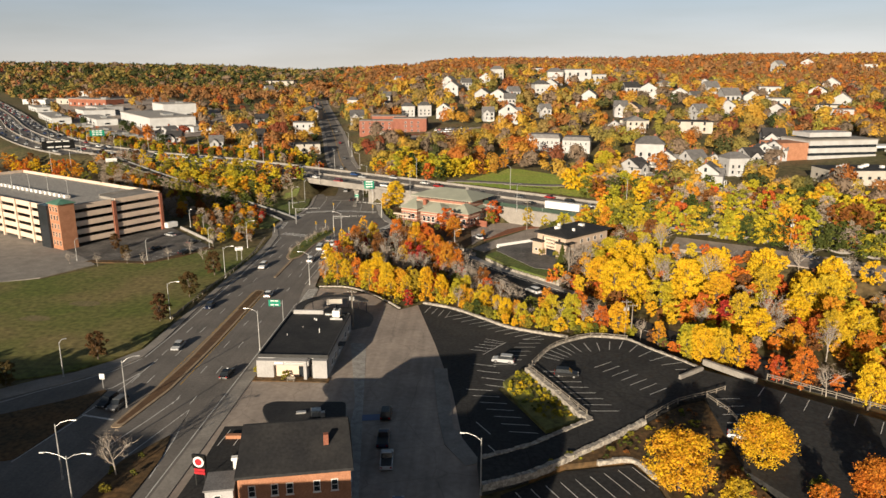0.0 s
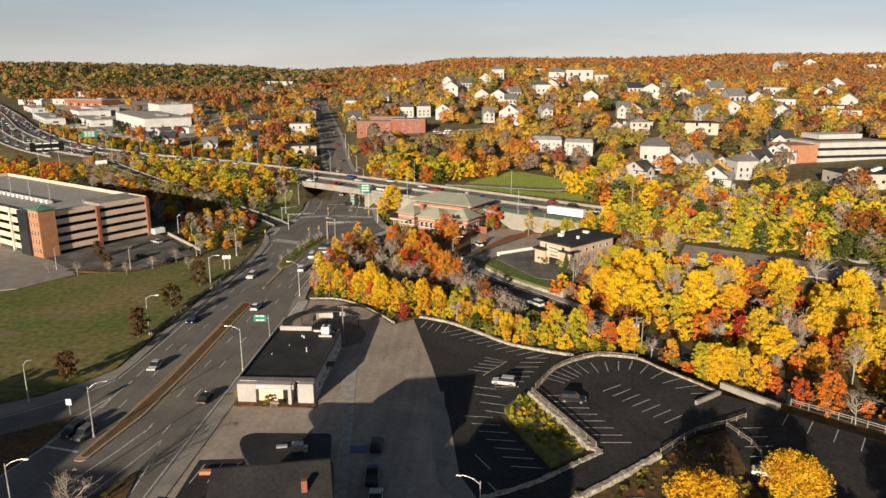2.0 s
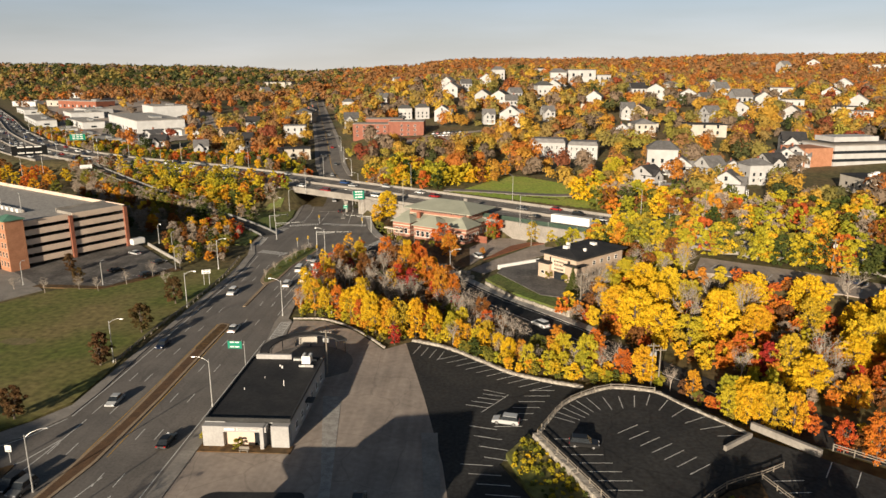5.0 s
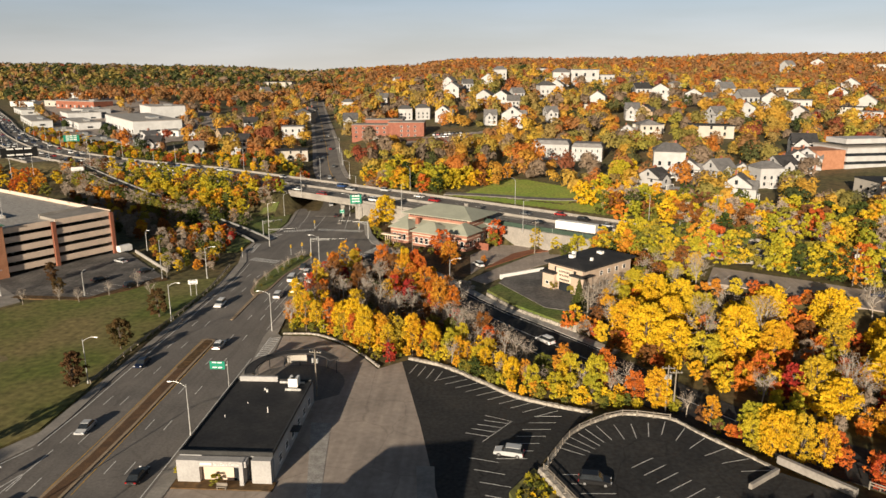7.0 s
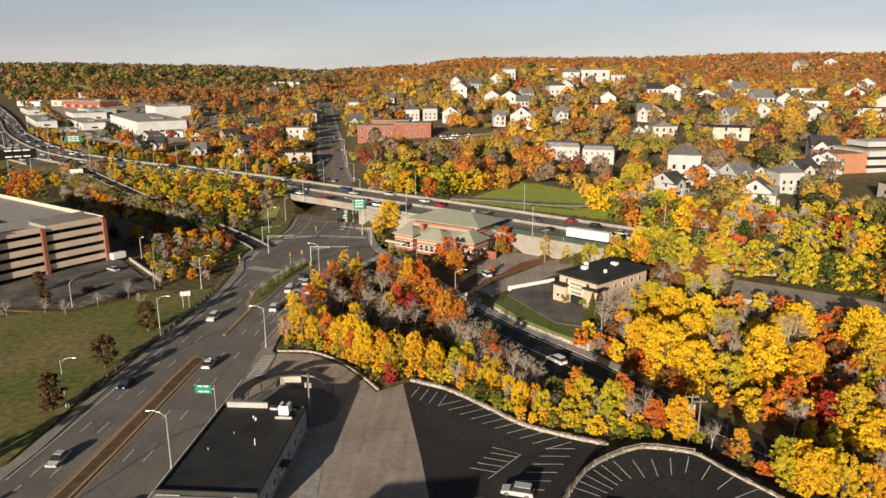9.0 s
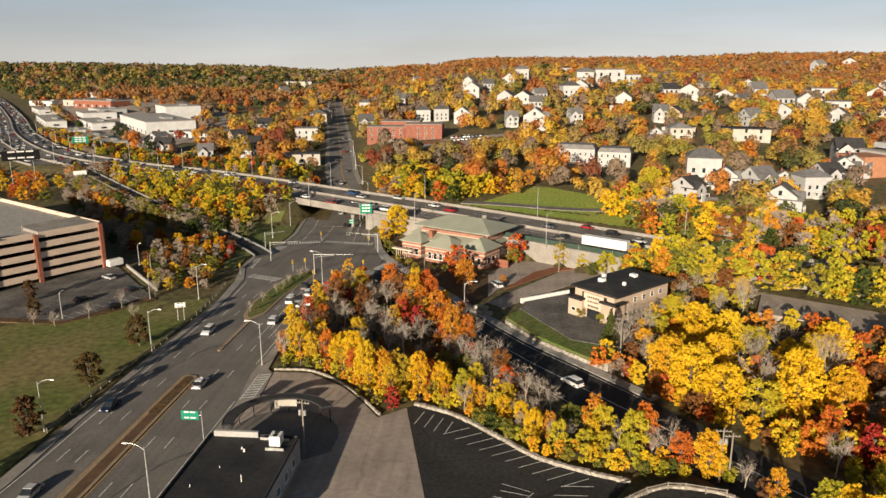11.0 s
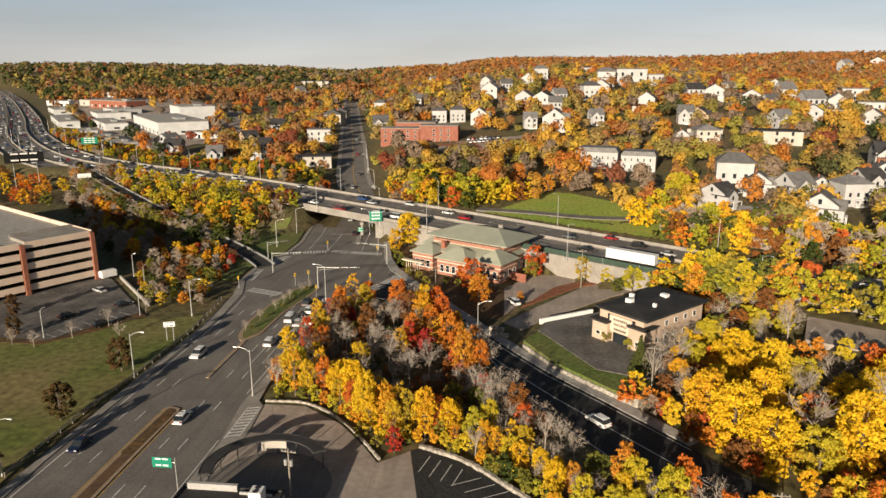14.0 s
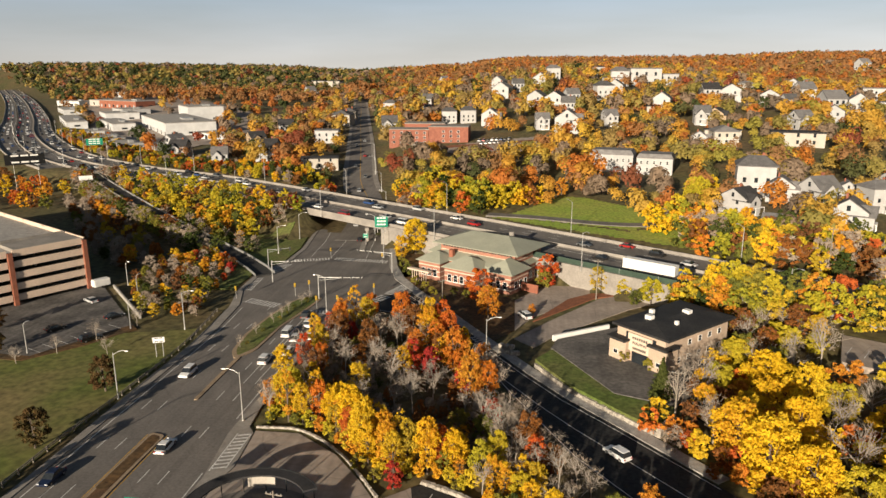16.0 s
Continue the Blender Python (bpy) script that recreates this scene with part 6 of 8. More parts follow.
# commercial sheds beside the far highway
def shed(x, y, w, d, h, turn, wall, label):
    t = thing("warehouse", label, "warehouse", "sheds beside the highway", at=(x, y, gz(x, y)), turn=turn)
    b = bmesh.new()
    h *= 0.7
    box(b, 0, 0, -1.5, w, d, h + 1.5)
    part("wall", b, M["shed_white" if wall == "white_wall" else wall], t)
    b = bmesh.new()
    box(b, 0, 0, h, w + 0.3, d + 0.3, 0.5)
    part("roof", b, M["kerb"], t)
    b = bmesh.new()
    box(b, w * 0.2, d * 0.1, h + 0.5, w * 0.14, d * 0.2, 1.6)
    part("roof_unit", b, M["galv"], t)
    for k in range(max(2, int(w // 9))):
        b = bmesh.new()
        box(b, -w / 2 + w * (k + 0.5) / max(2, int(w // 9)), -d / 2 - 0.05, 0.2, 3.2, 0.14, 3.2)
        part("loading_door", b, M["glass"] if k % 2 else M["grey_wall"], t)
    for k in range(max(1, int(d // 14))):
        b = bmesh.new()
        box(b, w / 2 + 0.05, -d / 2 + d * (k + 0.5) / max(1, int(d // 14)), 1.4, 0.14, 5.0, 1.6)
        part("window", b, M["glass"], t)
for _s in ((-328, 714, 128, 42, 15, -52, "white_wall", "large white warehouse with a long loading front"), (-352, 815, 50, 36, 20, -52, "white_wall", "tall white warehouse box with flat roof"), (-400, 734, 84, 20, 9, -50, "white_wall", "long low white workshop"), (-459, 753, 112, 18, 8, -52, "white_wall", "long white showroom beside the highway"), (-452, 825, 46, 34, 11, -50, "white_wall", "white depot with a flat roof"), (-531, 975, 82, 28, 12, -27, "brick", "long brown brick warehouse"), (-676, 1080, 50, 24, 10, -20, "white_wall", "long white flat-roofed warehouse"), (-580, 925, 70, 20, 8, -50, "white_wall", "low white workshop row"), (-470, 880, 50, 30, 9, -45, "grey_wall", "low grey flat-roofed workshop"), (-291, 566, 34, 16, 6, -45, "grey_wall", "low grey flat-roofed shop"), (-330, 610, 46, 14, 5.5, -50, "cream_wall", "low cream row of shops"), (-372, 652, 30, 14, 6, -50, "white_wall", "small white flat-roofed shop"), (-262, 556, 22, 16, 5, -30, "cream_wall", "low cream flat-roofed shop"), (-640, 1170, 70, 30, 9, -35, "white_wall", "long white flat-roofed warehouse"), (-600, 1040, 60, 24, 9, -35, "cream_wall", "long cream flat-roofed warehouse"), (-262, 640, 24, 14, 7, -30, "white_wall", "small white flat-roofed shop")):
    shed(*_s)
    for _k in range(-3, 4):
        _x, _y = _s[0] + math.cos(radians(_s[5])) * _s[2] * _k / 6.5, _s[1] + math.sin(radians(_s[5])) * _s[2] * _k / 6.5
        CLEARINGS.append((_x, _y, _s[3] * 0.6 + 3)), CLEARINGS.append((_x * 0.97, _y * 0.97, _s[3] * 0.5 + 2))
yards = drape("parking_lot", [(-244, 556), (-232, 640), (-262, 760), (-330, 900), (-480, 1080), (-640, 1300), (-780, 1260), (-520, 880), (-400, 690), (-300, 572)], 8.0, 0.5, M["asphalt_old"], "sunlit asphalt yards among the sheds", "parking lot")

# ---- parking garage ----
gar = thing("parking_garage", "five-level buff precast parking garage with brick stair tower", "parking garage", at=(-140.5, 225.4, 0.1), turn=58.6)
GW, GD, ST = 39.2, 104.0, 2.92
for _i in range(1, 6):
    _b = bmesh.new()
    box(_b, GW / 2, GD / 2, ST * _i - 1.45 if _i == 5 else ST * _i - 1.75, GW - 0.8, GD - 0.8, 0.3)
    part("deck", _b, M["kerb"] if _i == 5 else M["concrete"], gar)
    for _x0, _x1 in ((5.0, 19.2), (20.6, 38.2)):
        _b = bmesh.new()
        box(_b, (_x0 + _x1) / 2, 0.15, ST * _i - 1.75, _x1 - _x0, 0.35, 1.75)
        part("spandrel", _b, M["precast"], gar)
    for _k in range(9):
        _b = bmesh.new()
        box(_b, 0.15, 12.6 + 10.8 * _k, ST * _i - 1.75, 0.35, 9.8, 1.75)
        part("spandrel", _b, M["precast"], gar)
    for _x, _y, _w, _d in ((GW - 0.15, GD / 2, 0.35, GD - 1.2), (GW / 2, GD - 0.15, GW - 1.2, 0.35)):
        _b = bmesh.new()
        box(_b, _x, _y, ST * _i - 1.75, _w, _d, 1.75)
        part("spandrel", _b, M["precast"], gar)
for _x in (19.9, 38.7):
    _b = bmesh.new()
    box(_b, _x, -0.1, -0.4, 1.1, 0.9, 14.4)
    for _i in range(1, 5):
        box(_b, _x, -0.1, ST * _i - 0.5, 1.2, 1.0, 0.35)
    part("pilaster", _b, M["brick"], gar)
for _k in range(10):
    _b = bmesh.new()
    box(_b, -0.1, 7.2 + 10.8 * _k, -0.4, 0.8, 0.9, 14.4)
    part("pilaster", _b, M["precast"], gar)
for _k in range(12):
    _b = bmesh.new()
    box(_b, GW / 2 + (9 if _k % 2 else -9), 8 + 16.5 * (_k // 2), 0, 0.7, 0.7, ST * 5 - 1.5)
    part("column", _b, M["concrete"], gar)
# added inner walls, near-black to stand for the shade between decks
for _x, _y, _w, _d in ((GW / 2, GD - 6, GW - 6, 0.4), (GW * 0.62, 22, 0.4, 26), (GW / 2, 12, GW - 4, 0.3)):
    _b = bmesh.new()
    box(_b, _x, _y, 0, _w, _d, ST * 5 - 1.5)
    part("core_wall", _b, M["dark"], gar, "added inner wall coloured black as shade")
tower = part("stair_tower", box(bmesh.new(), 2.3, 1.9, -0.4, 5.4, 6.2, 16.0), M["brick_orange"], gar, "orange brick stair tower")
_w = None
for _i in range(5):
    for _y in (0.0, 1.9, 3.8):
        _w = window_copy(_w, (-0.44, _y, 1.4 + ST * _i), -90) if _w else opening(tower, 1.0, 1.7, (-0.44, _y, 1.4), -90, M["precast"])
_b = bmesh.new()
box(_b, 0.6, 8.0, -0.4, 3.6, 6.0, 15.2)
part("stair_glazing", _b, M["glass"], gar, "dark glazed stair link")
part("tower_roof", hip_roof(bmesh.new(), -0.4, 5.0, -1.2, 5.0, 15.6, 1.3, 0.2, 0.5), M["green_metal"], gar, "green copper hipped roof")
for _k in range(15):
    _b = bmesh.new()
    box(_b, 14.5, 22 + 3.4 * _k, ST * 5 - 1.15, 1.0, 1.4, 1.2)
    part("wheel_stop", _b, M["white"], gar)
_b = bmesh.new()
box(_b, 15.4, 46, ST * 5 - 1.15, 0.3, 52, 1.0)
part("ramp_wall", _b, M["concrete"], gar)
for _k in range(5):
    _b = bmesh.new()
    tube(_b, (14.6, 20 + 14 * _k, ST * 5 - 1.15), (14.6, 20 + 14 * _k, ST * 5 + 5.4), 0.12, 0.07, 8)
    box(_b, 14.6, 20 + 14 * _k, ST * 5 + 5.4, 0.5, 1.2, 0.18)
    part("roof_lamp", _b, M["galv"], gar)
_b = bmesh.new()
box(_b, 30, 11.5, ST * 5 - 1.15, 17, 0.35, 1.5), box(_b, 30.2, 6, ST * 5 - 1.15, 17.2, 10.2, 0.9)
part("upper_ramp", _b, M["concrete"], gar)

# ---- eye clinic by the road ----
cl = thing("clinic", "single-storey cream and grey clinic with a black flat roof", "clinic", at=(-43.4, 128.4, 0.02), turn=0)
CW, CD, CH = 14.2, 26.4, 4.1
_b = bmesh.new()
box(_b, CW / 2, CD / 2 + 0.5, 0, CW, CD - 1.0, CH)
part("wall", _b, M["grey_wall"], cl)
_b = bmesh.new()
box(_b, 1.7, 0.2, 0, 3.4, 1.2, 3.7)
part("front_panel", _b, M["render_pale"], cl, "pale rendered front panel")
for _x, _y, _w, _d, _h in ((12.7, 0.2, 2.9, 1.2, 3.9), (9.9, -0.3, 0.6, 1.6, 4.0)):
    _b = bmesh.new()
    box(_b, _x, _y, 0, _w, _d, _h)
    part("front_panel", _b, M["render_pale"], cl, "pale rendered front panel")
_b = bmesh.new()
box(_b, 6.5, 0.75, 0, 6.4, 0.5, 2.9)
part("recessed_front", _b, M["precast"], cl)
_b = bmesh.new()
box(_b, 6.9, -0.1, 2.95, 7.4, 1.4, 0.95)
fascia = part("fascia", _b, M["render_pale"], cl)
_b = bmesh.new()
box(_b, 4.6, -0.82, 3.25, 1.7, 0.05, 0.34)
part("sign_lettering", _b, M["white"], fascia, "raised pale letters as a bar")
_cu = bpy.data.curves.new("lettering", "FONT")
_cu.body, _cu.size, _cu.align_x, _cu.extrude = "Eye Care Center", 0.56, "CENTER", 0.03
_tx = new("lettering", _cu)
_tx.parent, _tx.matrix_basis = fascia, pose(7.7, -0.83, 3.24, 90, 0, 0)
_cu.materials.append(M["white"])
_b = bmesh.new()
box(_b, 8.9, 0.5, 0, 1.3, 0.12, 2.3)
part("door", _b, M["glass"], cl)
_b = bmesh.new()
box(_b, 11.0, 0.9, 0, 0.9, 0.5, 3.6)
part("reveal", _b, M["steel_dark"], cl)
_b = bmesh.new()
box(_b, CW / 2, CD / 2 + 0.6, CH, CW - 0.3, CD - 1.2, 0.12)
roof = part("roof", _b, M["roof_black"], cl)
_b = bmesh.new()
for _c in ((0.12, CD / 2 + 0.6, 0.24, CD - 1.0), (CW - 0.12, CD / 2 + 0.6, 0.24, CD - 1.0)):
    box(_b, _c[0], _c[1], CH - 0.1, _c[2], _c[3], 0.5)
box(_b, CW / 2, CD - 0.1, CH - 0.1, CW, 0.24, 0.5), box(_b, CW / 2, 0.95, CH - 0.2, CW, 0.24, 0.7)
part("parapet", _b, M["steel_dark"], cl)
_b = bmesh.new()
box(_b, 4.4, CD - 0.5, CH + 0.1, 7.0, 0.5, 0.95)
part("roof_screen", _b, M["render_pale"], cl)
_b = bmesh.new()
box(_b, 11.5, 23.6, CH + 0.5, 1.7, 1.9, 1.6)
ac = part("air_unit", bevelled(_b, 0.06), M["white"], cl, "white rooftop air unit")
_b = bmesh.new()
for _y in (23.2, 24.1):
    tube(_b, (11.5, _y, CH + 2.1), (11.5, _y, CH + 2.16), 0.4, 0.4, 12)
part("fan_grille", _b, M["steel_dark"], ac)
_b = bmesh.new()
for _a, _c in (((10.2, 22.2), (13.0, 22.2)), ((10.2, 25.0), (13.0, 25.0)), ((8.4, 25.2), (10.4, 25.2))):
    box(_b, (_a[0] + _c[0]) / 2, _a[1], CH + 0.12, _c[0] - _a[0], 0.18, 0.4)
part("skid", _b, M["galv"], cl)
for _x, _y, _r, _h in ((9.6, 13.8, 0.07, 1.2), (7.2, 21.5, 0.16, 0.6), (6.6, 22.2, 0.12, 0.5), (3.0, 12, 0.06, 0.5), (5.2, 17, 0.06, 0.4)):
    part("vent_pipe", tube(bmesh.new(), (_x, _y, CH), (_x, _y, CH + _h), _r, _r, 8), M["white"], cl)
_w = None
for _k in range(6):
    _w = window_copy(_w, (CW + 0.03, 4.2 + 3.7 * _k, 1.2), 90) if _w else opening(cl, 1.5, 1.3, (CW + 0.03, 4.2, 1.2), 90, M["white"], True)
_b = bmesh.new()
box(_b, CW + 0.8, 11, 2.9, 1.4, 2.0, 0.2)
part("door_hood", _b, M["steel_dark"], cl)
tree("shrub", -37.6, 127.6, 0.75, 0.0).update_tag()
for _x, _y, _s in ((-43.9, 133.4, 0.8), (-43.9, 130.0, 0.7), (-43.9, 139.5, 0.75), (-43.9, 143.0, 0.7)):
    tree("lime", _x, _y, _s * 0.34, 0.05, 0.8)
_b = bmesh.new()
box(_b, -36.3, 127.4, 0.02, 15.2, 2.2, 0.16)
tagged(part("planting_bed", _b, M["litter"]), "dark planting bed along the clinic front", "planting bed", kind="structure")
_b = bmesh.new()
box(_b, -36.2, 126.4, 0.5, 1.6, 0.5, 0.08), box(_b, -36.2, 126.62, 0.58, 1.6, 0.08, 0.45)
for _k in (-0.6, 0.6):
    box(_b, -36.2 + _k, 126.4, 0.1, 0.1, 0.45, 0.4)
tagged(part("bench", _b, M["wood_rail"]), "small timber bench before the clinic", "bench")

# curved pergola wall behind the clinic
perg = thing("curved_canopy", "curved dark canopy and wall round a sunken yard", "canopy", at=(-34.6, 162.0, 0.02))
def arc_band(r0, r1, a0, a1, z0, z1, n=18):
    b = bmesh.new()
    rows = []
    for k in range(n + 1):
        a = radians(a0 + (a1 - a0) * k / n)
        rows.append([b.verts.new((math.cos(a) * r, math.sin(a) * r, z)) for r, z in ((r0, z0), (r1, z0), (r1, z1), (r0, z1))])
    for p, q in zip(rows, rows[1:]):
        for i in range(4):
            b.faces.new((p[i], p[(i + 1) % 4], q[(i + 1) % 4], q[i]))
    b.faces.new(rows[0][::-1]), b.faces.new(rows[-1])
    bmesh.ops.recalc_face_normals(b, faces=b.faces[:])
    return b
part("roof", arc_band(7.4, 9.2, 35, 200, 3.2, 3.45), M["shingle_dark"], perg)
part("fascia", arc_band(9.2, 9.32, 35, 200, 2.95, 3.5), M["steel_dark"], perg)
part("wall", arc_band(8.6, 8.9, 88, 114, 1.0, 2.5), M["cream_wall"], perg, "cream rendered wall")
for _k in range(9):
    _a = radians(38 + 20 * _k)
    part("post", tube(bmesh.new(), (math.cos(_a) * 9.0, math.sin(_a) * 9.0, 0), (math.cos(_a) * 9.0, math.sin(_a) * 9.0, 3.2), 0.09, 0.09, 8), M["steel_dark"], perg)
slab("yard", [(-34.6 + 9.6 * math.cos(radians(a)), 162 + 9.6 * math.sin(radians(a))) for a in range(-10, 191, 12)] + [(-44.0, 155.2), (-29, 155.2), (-25.2, 158)], -0.1, 0.045, M["asphalt"], "grey round yard behind the clinic", "yard")

# ---- restaurant with a curved roof, and the brick house ----
rest = thing("restaurant", "low restaurant under a curved black roof", "restaurant", at=(0, 0, 0.02))
_pl = [(-35.4, 107.0), (-34.0, 108.2), (-21.9, 108.6), (-19.7, 96.6), (-27.0, 94.9), (-29.2, 96.6), (-31.6, 99.0), (-33.8, 102.4), (-35.2, 105.2)]
part("wall", prism(bmesh.new(), [(-31.5, 106.6), (-22.8, 107.6), (-20.8, 96.6), (-26.4, 95.6), (-29.4, 99.5)], 0, 4.4), M["tan_wall"], rest)
part("roof", prism(bmesh.new(), rounded(_pl, 0.8, 3), 4.4, 5.0), M["roof_black"], rest)
part("roof_edge", prism(bmesh.new(), rounded([(x * 1.0 + (x + 27.5) * 0.012, y + (y - 102) * 0.012) for x, y in _pl], 0.8, 3), 4.55, 4.85), M["steel_dark"], rest)
_b = bmesh.new()
tube(_b, (-32.2, 101.6, 0), (-32.2, 101.6, 4.4), 0.28, 0.24, 12)
part("column", _b, M["cream_wall"], rest)
_b = bmesh.new()
box(_b, -31.0, 100.0, 0, 2.0, 1.4, 1.6, 40)
part("stone_base", _b, M["stone"], rest)
for _x, _y, _s in ((-28.4, 104.2, (1.6, 0.7, 0.3)), (-25.8, 103.6, (1.6, 1.3, 1.1)), (-24.6, 103.2, (0.7, 0.7, 0.9))):
    _b = bmesh.new()
    box(_b, _x, _y, 5.0, *_s, 15)
    part("roof_unit", bevelled(_b, 0.05), M["galv"], rest)
brk = thing("brick_house", "three-storey orange brick house under a black low-pitched roof", "house", at=(-30.2, 76.3, 0.02), turn=12)
brk.scale = (0.94, 0.94, 1.0)
_b = bmesh.new()
box(_b, 8.3, 6.0, 0, 15.0, 11.5, 10.2)
part("wall", _b, M["brick_orange"], brk)
_b = bmesh.new()
prism(_b, [(0.5, -0.1), (16.2, -0.1), (16.2, 12.2), (0.5, 12.2)], 10.2, 10.6)
prism(_b, [(0.5, -0.1), (16.2, -0.1), (16.2, 12.2), (0.5, 12.2)], 10.6, 13.4, [(0.9, 8.6), (15.8, 8.6), (15.8, 9.0), (0.9, 9.0)])
roof_b = part("roof", _b, M["roof_black"], brk)
_b = bmesh.new()
box(_b, -1.6, 2.0, 0, 3.6, 4.2, 9.0)
part("side_porch", _b, M["white_wall"], brk)
_b = bmesh.new()
box(_b, -1.6, 2.0, 9.0, 4.0, 4.6, 0.25)
part("porch_roof", _b, M["shingle_grey"], brk)
for _x, _y, _s, _mt in ((12.6, 4.4, (0.7, 0.7, 2.6), "brick"), (3.2, 6.5, (1.2, 0.9, 0.8), "brick_orange"), (6.6, 8.6, (1.0, 0.8, 0.9), "galv"), (5.6, 5.4, (0.15, 0.15, 0.9), "white")):
    _b = bmesh.new()
    box(_b, _x, _y, 10.8, *_s)
    part("chimney" if _mt.startswith("brick") else "roof_vent", _b, M[_mt], roof_b)
_w = opening(brk, 0.95, 1.6, (5.6, 0.2, 7.5), 0, M["white"], True)
for _x in (7.6, 11.2, 13.6, 2.6):
    window_copy(_w, (_x, 0.2, 7.5), 0)
for _x in (3.6, 7.0, 10.6, 13.4):
    window_copy(_w, (_x, 0.2, 4.4), 0), window_copy(_w, (_x, 0.2, 1.0), 0)
for _y in (2.5, 6, 9.5):
    window_copy(_w, (15.84, _y, 7.5), 90), window_copy(_w, (15.84, _y, 1.0), 90)
window_copy(_w, (-1.8, -0.14, 6.8), 0)
_b = bmesh.new()
box(_b, 0.0, 5.0, 0, 0.5, 0.5, 10.4), box(_b, 0.0, 5.0, 10.4, 0.9, 0.7, 0.4)
part("flue", _b, M["white"], brk, "white metal flue")

# ---- library ----
lib = thing("library", "banded brick library under grey-green metal hipped roofs", "library", at=(-29.8, 283.4, 0.08), turn=-29.8)
lib.scale = (0.94, 0.94, 0.98)
def banded(parent, x0, x1, y0, y1, h):
    """Brick walls with pale courses, in one block."""
    z, k = -0.4, 0
    while z < h - 0.01:
        dz = min((1.25, 0.30)[k % 2], h - z)
        b = bmesh.new()
        g = 0.0 if k % 2 == 0 else 0.04
        box(b, (x0 + x1) / 2, (y0 + y1) / 2, z, x1 - x0 + g, y1 - y0 + g, dz)
        part("brick_course" if k % 2 == 0 else "stone_band", b, M["brick_rose"] if k % 2 == 0 else M["precast"], parent)
        z, k = z + dz, k + 1
banded(lib, 0, 31, 2, 25, 5.4)
part("skirt_roof", prism(prism(bmesh.new(), [(-0.8, 1.2), (31.8, 1.2), (31.8, 25.8), (-0.8, 25.8)], 5.4, 5.65), [(-0.8, 1.2), (31.8, 1.2), (31.8, 25.8), (-0.8, 25.8)], 5.65, 7.2, [(4.5, 6.2), (27.5, 6.2), (27.5, 22), (4.5, 22)]), M["roof_green"], lib)
banded(lib, 2.4, 29.8, 6.4, 22, 9.2)
for _k in range(24):
    _b = bmesh.new()
    box(_b, 3.6 + 1.08 * _k, 6.33, 8.3, 0.78, 0.1, 0.7)
    part("clerestory_pane", _b, M["glass"], lib)
for _k in range(14):
    _b = bmesh.new()
    box(_b, 29.86, 7.4 + 1.0 * _k, 8.3, 0.1, 0.72, 0.7)
    part("clerestory_pane", _b, M["glass"], lib)
part("main_roof", hip_roof(bmesh.new(), 0.9, 31.3, 5.0, 23.6, 9.2, 2.9, 0.42, 0.6), M["roof_green"], lib)
for _c in ((0.5, 8.6, -2.6, 5.4, 5.2, 2.3), (11.5, 22.5, -4.0, 5.6, 5.0, 2.8), (24.6, 33.4, -1.4, 8.4, 5.4, 3.0), (-3.2, 3.0, 8, 18, 5.2, 2.4)):
    banded(lib, *_c[:5])
    part("pavilion_roof", hip_roof(bmesh.new(), *_c[:5], _c[5], 0.2, 0.7), M["roof_green"], lib)
_w = opening(lib, 1.5, 2.2, (2.4, -2.66, 1.0), 0, M["white"], True)
for _x, _y in ((4.6, -2.66), (6.8, -2.66), (13.4, -4.06), (15.6, -4.06), (17.8, -4.06), (20.2, -4.06), (26.6, -1.46), (29.0, -1.46), (31.4, -1.46)):
    window_copy(_w, (_x, _y, 1.0), 0)
for _y in (1.2, 4.0, 6.6, 11, 14, 17, 20):
    window_copy(_w, (33.46 if _y < 8 else 31.06, _y, 1.0), 90)
pergola = part("pergola", box(bmesh.new(), 3.4, -6.0, 3.0, 8.4, 1.6, 0.4), M["precast"], lib)
for _k in range(7):
    part("column", tube(bmesh.new(), (0.8 + 0.9 * _k, -6.4, 0), (0.8 + 0.9 * _k, -6.4, 3.0), 0.1, 0.1, 8), M["precast"], pergola)
_b = bmesh.new()
box(_b, 8.8, 3.4, 5.6, 1.4, 1.2, 2.8)
part("chimney", _b, M["brick"], lib)
_b = bmesh.new()
tube(_b, (20, 20.5, 10.4), (20, 20.5, 12.2), 0.9, 0.9, 12)
part("roof_vent", _b, M["concrete"], lib)
_b = bmesh.new()
box(_b, 36.5, 4.0, 0, 5.5, 0.5, 2.4)
part("brick_screen", _b, M["brick"], lib)

# ---- office with a lettered front ----
off = thing("office_building", "two-storey pinkish stucco office under a black hipped roof", "office building", at=(19.2, 224.2, 1.6), turn=-46)
off.scale = (0.9, 0.86, 0.94)
_b = bmesh.new()
box(_b, 7.0, 13.2, -0.6, 13.0, 25.0, 7.8), box(_b, 2.0, 1.2, -0.6, 4.6, 4.4, 5.4), box(_b, 12.2, 2.0, -0.6, 4.6, 4.4, 6.0)
part("wall", _b, M["stucco"], off)
part("roof", hip_roof(bmesh.new(), 0.4, 13.8, 0.9, 25.8, 7.2, 0.9, 0.6, 1.0, 0.5), M["roof_black"], off)
_b = bmesh.new()
box(_b, 7.2, 0.35, 2.6, 6.4, 0.5, 3.9)
front = part("name_panel", _b, M["precast"], off, "pale panel with dark lettering")
for _x in (3.6, 10.8):
    _b = bmesh.new()
    box(_b, _x, 0.5, 2.6, 0.75, 0.3, 3.9)
    part("tall_window", _b, M["glass"], off)
